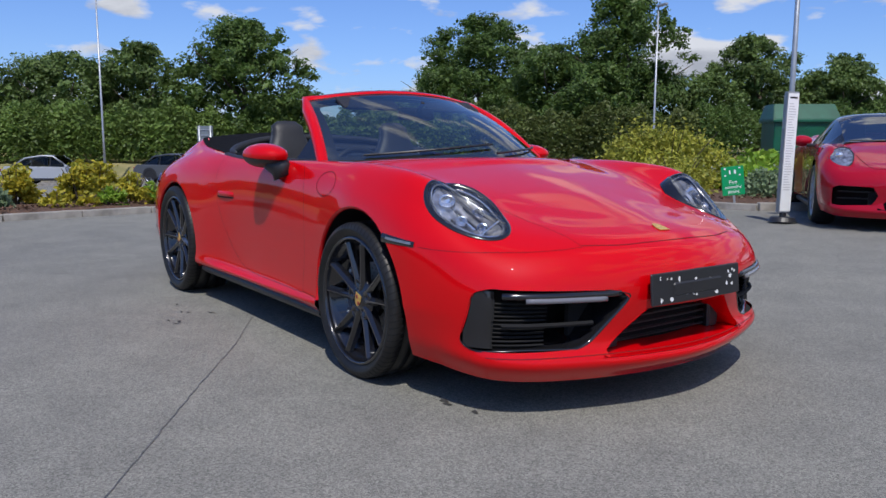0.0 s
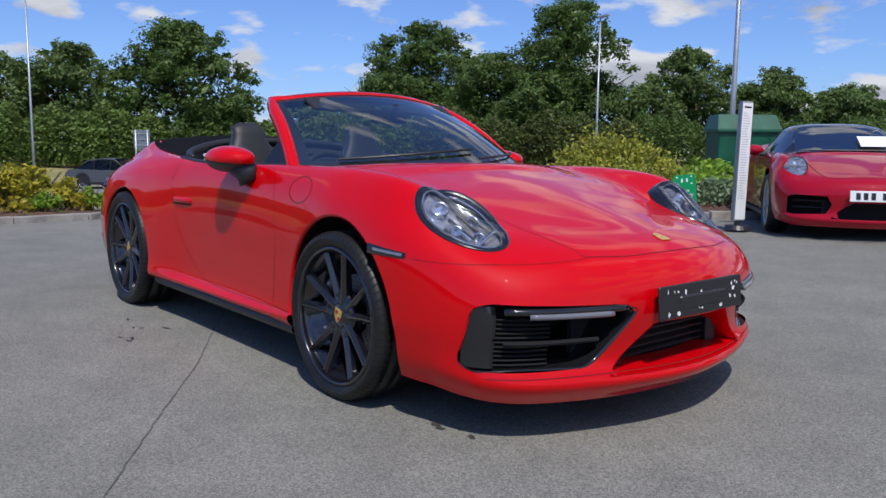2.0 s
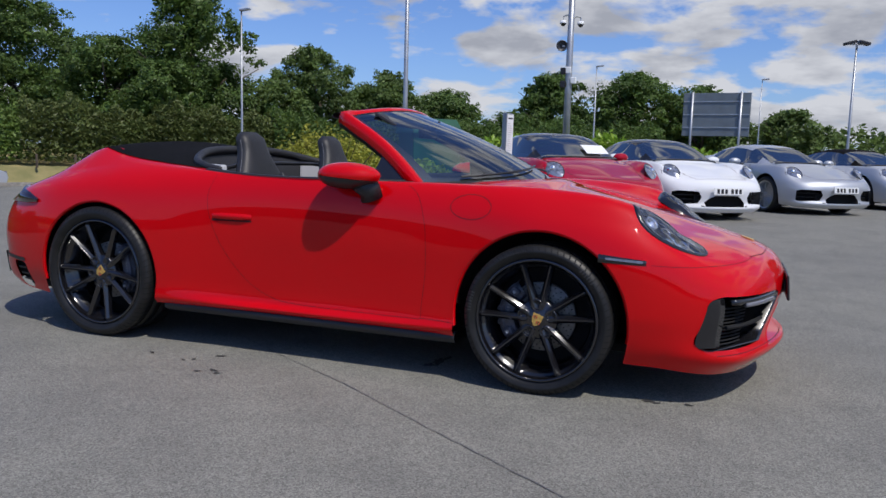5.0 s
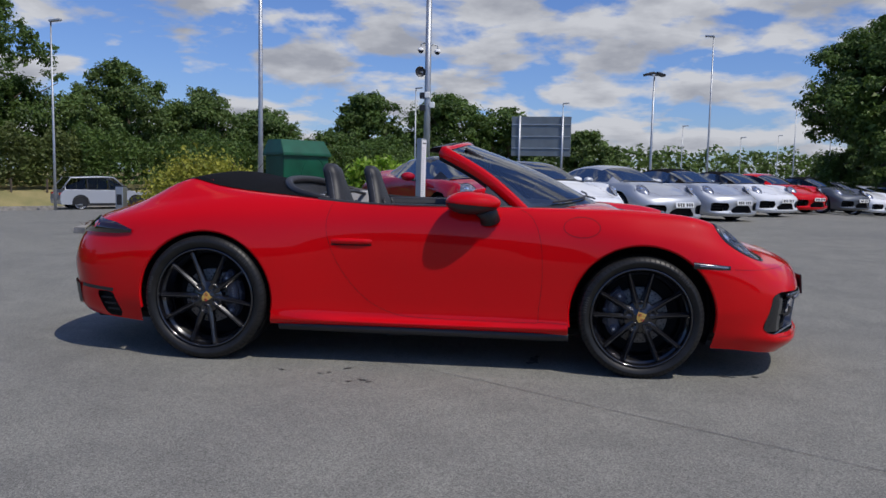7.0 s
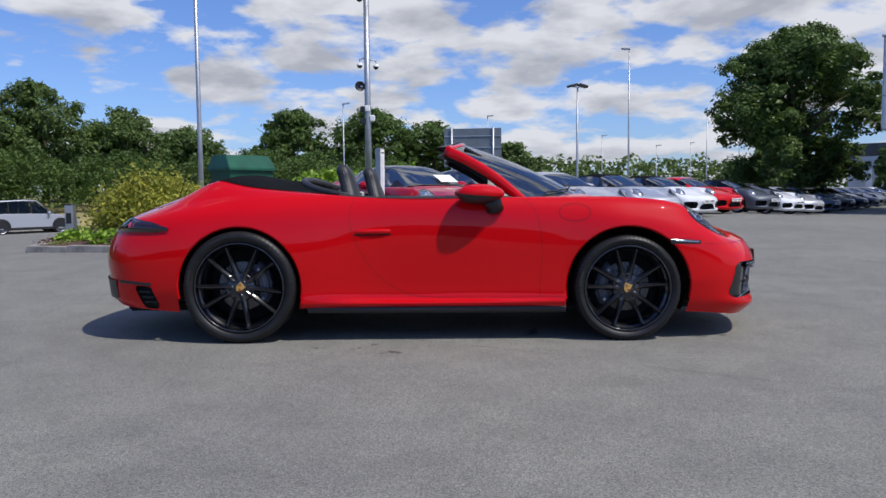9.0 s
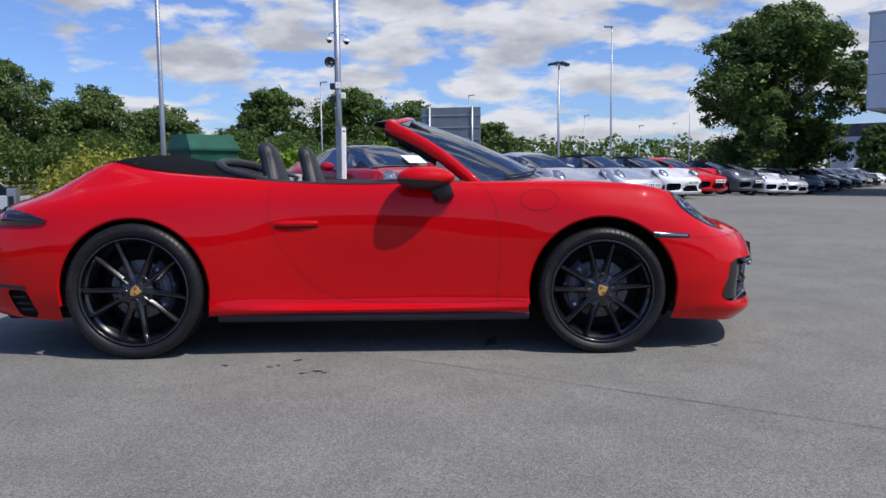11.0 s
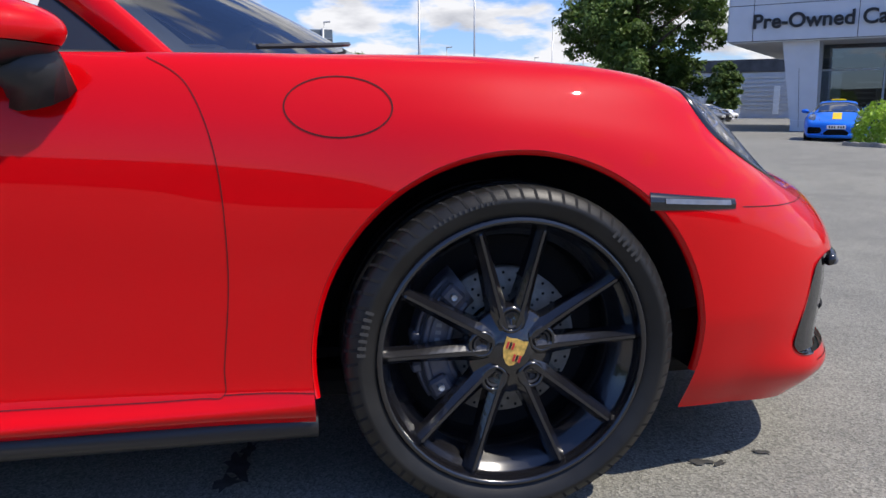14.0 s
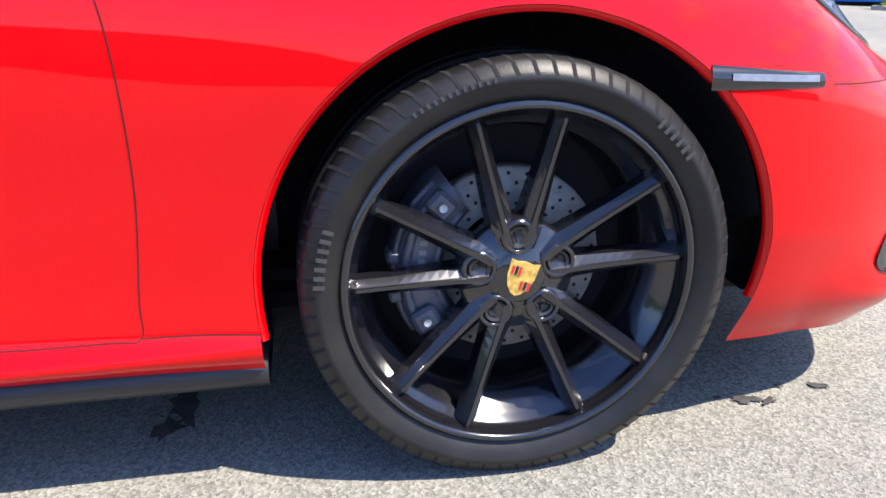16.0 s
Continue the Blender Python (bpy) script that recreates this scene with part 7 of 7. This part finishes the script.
# ---- showroom building ----
def showroom():
    """Cladded upper storey on raking pillars over a glazed ground floor."""
    g = ground_z(20, 28)
    b = thing("showroom_building", "grey panelled showroom with overhanging upper storey and glazed front", "building", pose(20.3, 30.5, g, 0, 0, -43))
    z0, z1, Lx, dep = 3.95, 8.2, 26.0, 14.0
    part("upper_wall", boxm(Lx, dep, z1 - z0, Matrix.Translation((Lx / 2, dep / 2, (z0 + z1) / 2))), CLAD_DARK, b)
    # cladding panels stand proud with open joints
    xs = [0, 1.05, 5.2, 9.4, 13.6, 17.8, 22.0, Lx]
    zs = [z0, z0 + 1.55, z0 + 3.0, z1]
    cache = {}
    for i in range(len(xs) - 1):
        for j in range(3):
            w, h = xs[i + 1] - xs[i] - .03, zs[j + 1] - zs[j] - .03
            key = (round(w, 3), round(h, 3))
            m = Matrix.Translation(((xs[i] + xs[i + 1]) / 2, -.02, (zs[j] + zs[j + 1]) / 2))
            if key in cache:
                o = new("cladding_panel", cache[key]); o.parent = b; o.matrix_basis = m
            else:
                o = part("cladding_panel", boxm(w, .05, h, Matrix(), .006), CLAD, b, "", False, m)
                cache[key] = o.data
    for j in range(3):
        for i in range(3):
            part("cladding_panel", boxm(.05, dep / 3 - .03, zs[j + 1] - zs[j] - .03, Matrix.Translation((-.02, dep * (i + .5) / 3, (zs[j] + zs[j + 1]) / 2)), .006), CLAD, b)
    part("parapet_cap", boxm(Lx + .2, dep + .2, .12, Matrix.Translation((Lx / 2, dep / 2, z1 + .06)), .02), CLAD, b)
    part("soffit", boxm(Lx - .1, dep - .1, .05, Matrix.Translation((Lx / 2, dep / 2, z0 - .03))), SOFFIT, b)
    sign = part("sign", text_mesh("Pre-Owned Cars", .86, .05, .017), INK, b, "dark raised sign letters", False, Matrix.Translation((4.0, -.10, z0 + .80)))
    # raking pillar, wider at the top
    for px in (2.6, 15.0):
        bm = bmesh.new()
        lo = [(px + .25, .5, 0), (px + 1.25, .5, 0), (px + 1.25, 1.5, 0), (px + .25, 1.5, 0)]
        hi = [(px - .35, .35, z0), (px + 1.15, .35, z0), (px + 1.15, 1.6, z0), (px - .35, 1.6, z0)]
        A, B = [bm.verts.new(v) for v in lo], [bm.verts.new(v) for v in hi]
        bm.faces.new(A[::-1]); bm.faces.new(B)
        for k in range(4):
            bm.faces.new((A[k], A[(k + 1) % 4], B[(k + 1) % 4], B[k]))
        part("pillar", bm, CLAD, b, "grey clad raking pillar")
        part("pillar_joint", boxm(.015, .01, z0 * .9, Matrix.Translation((px + .45, .40, z0 * .5)) @ Matrix.Rotation(radians(-3.5), 4, "Y")), CLAD_DARK, b)
        part("pillar_plinth", boxm(1.1, 1.1, .5, Matrix.Translation((px + .75, 1.0, .25)), .02), CLAD, b)
    # glazed front set back, with mullions
    yb = 3.0
    for i in range(8):
        x0 = 3.6 + 2.6 * i
        part("window_pane", boxm(2.5, .02, z0 - .1, Matrix.Translation((x0 + 1.3, yb, z0 / 2))), SHOPGLASS, b)
        part("mullion", boxm(.08, .14, z0, Matrix.Translation((x0, yb, z0 / 2)), .01), STEEL, b)
    part("transom", boxm(21, .12, .10, Matrix.Translation((14, yb, 2.75)), .01), STEEL, b)
    part("back_wall", boxm(21.5, .2, z0, Matrix.Translation((14.5, 11.5, z0 / 2))), DARK_WALL, b)
    part("side_wall", boxm(.2, 8.6, z0, Matrix.Translation((25.2, 7.2, z0 / 2))), DARK_WALL, b)
    part("showroom_floor", boxm(21.5, 8.6, .04, Matrix.Translation((14.5, 7.2, .02))), SOFFIT, b)
    for k in range(7):
        part("louvre", boxm(9.0, .06, .10, Matrix.Translation((9, 10.8, .7 + .28 * k))), SOFFIT, b)
    part("wall_screen", boxm(4.2, .1, 1.1, Matrix.Translation((10, 6.2, 3.0))), BLACK_PL, b)
    for k in range(3):
        f = part("banner", boxm(.35, .04, 1.5, Matrix.Translation((6.0 + 2.2 * k, 4.4, 1.2)), .01), PAPER, b, "white banner")
    part("display_car", boxm(.30, .3, 1.5, Matrix.Translation((8.2, 4.0, 1.3)), .1), RED, b, "red banner")


showroom()


def far_building():
    b = thing("warehouse", "low grey building with white louvred front", "building", on_ground(47, 62, -43))
    part("wall", boxm(22, 10, 4.4, Matrix.Translation((0, 5, 2.2))), CLAD, b)
    part("roof_band", boxm(22.4, 10.4, 1.2, Matrix.Translation((0, 5, 4.9)), .05), DARK_WALL, b, "dark roof band")
    for k in range(8):
        part("louvre", boxm(21, .1, .22, Matrix.Translation((0, -.06, .9 + .42 * k))), SOFFIT, b)
    for k in range(6):
        part("banner", boxm(.5, .05, 2.6, Matrix.Translation((-9 + 3.4 * k, -.8, 1.7))), PAPER, b)


far_building()


# ---- marks on the asphalt ----
def stain(x, y, w, h, seed, mat=STAIN):
    rng = random.Random(seed)
    bm = bmesh.new()
    n = 16
    ph = [rng.uniform(.45, 1.25) for _ in range(n)]
    bm.faces.new([bm.verts.new((w * ph[k] * math.cos(6.283 * k / n), h * ph[k] * math.sin(6.283 * k / n), 0)) for k in range(n)])
    o = link("oil_stain", bm, mat, None, "", False, pose(x, y, ground_z(x, y) + .004, 0, 0, rng.uniform(-30, 30)))
    tagged(o, "small dark oil spot on the asphalt", "stain", "oil spots", "stuff")


for k, (x, y, w, h) in enumerate(((-.37, -.995, .030, .010), (-.24, -1.22, .034, .012), (-.20, -1.25, .022, .008), (-.45, -1.10, .016, .010), (-.30, -1.26, .020, .010), (-.72, -1.09, .022, .008), (-.49, -1.13, .018, .007),
                                  (.66, -.60, .040, .090), (.64, -.68, .030, .045), (.68, -.52, .020, .05), (1.71, -.785, .035, .014), (1.75, -.80, .022, .010), (1.88, -.765, .020, .014), (1.80, -.75, .012, .008), (1.66, -.77, .010, .008))):
    stain(x, y, w, h, k)


def tar_joint(pts, w, seed):
    rng = random.Random(seed)
    P = line_points(pts, .05)
    rows = []
    for k, p in enumerate(P):
        a, b = P[max(k - 1, 0)], P[min(k + 1, len(P) - 1)]
        d = (b - a) / max(1e-6, np.linalg.norm(b - a))
        n = np.array((-d[1], d[0]))
        ww = w * rng.uniform(.35, 1.0)
        c = p + n * rng.uniform(-.004, .004)
        rows.append([(*(c + n * ww / 2), ground_z(*c) + .0035), (*(c - n * ww / 2), ground_z(*c) + .0035)])
    bm = grid_faces(bmesh.new(), rows)
    bmesh.ops.recalc_face_normals(bm, faces=bm.faces)
    tagged(link("tar_joint", bm, CRACK), "thin dark joint line in the asphalt", "joint line", "joint lines", "stuff")


tar_joint([(-.6, -.55), (-.15, -.82), (.40, -1.13), (1.0, -1.52), (1.95, -2.12), (3.4, -3.0), (6.0, -4.6)], .006, 1)
tar_joint([(.1, 4.2), (.41, 4.06), (1.46, 3.64), (3.2, 2.9)], .006, 3)
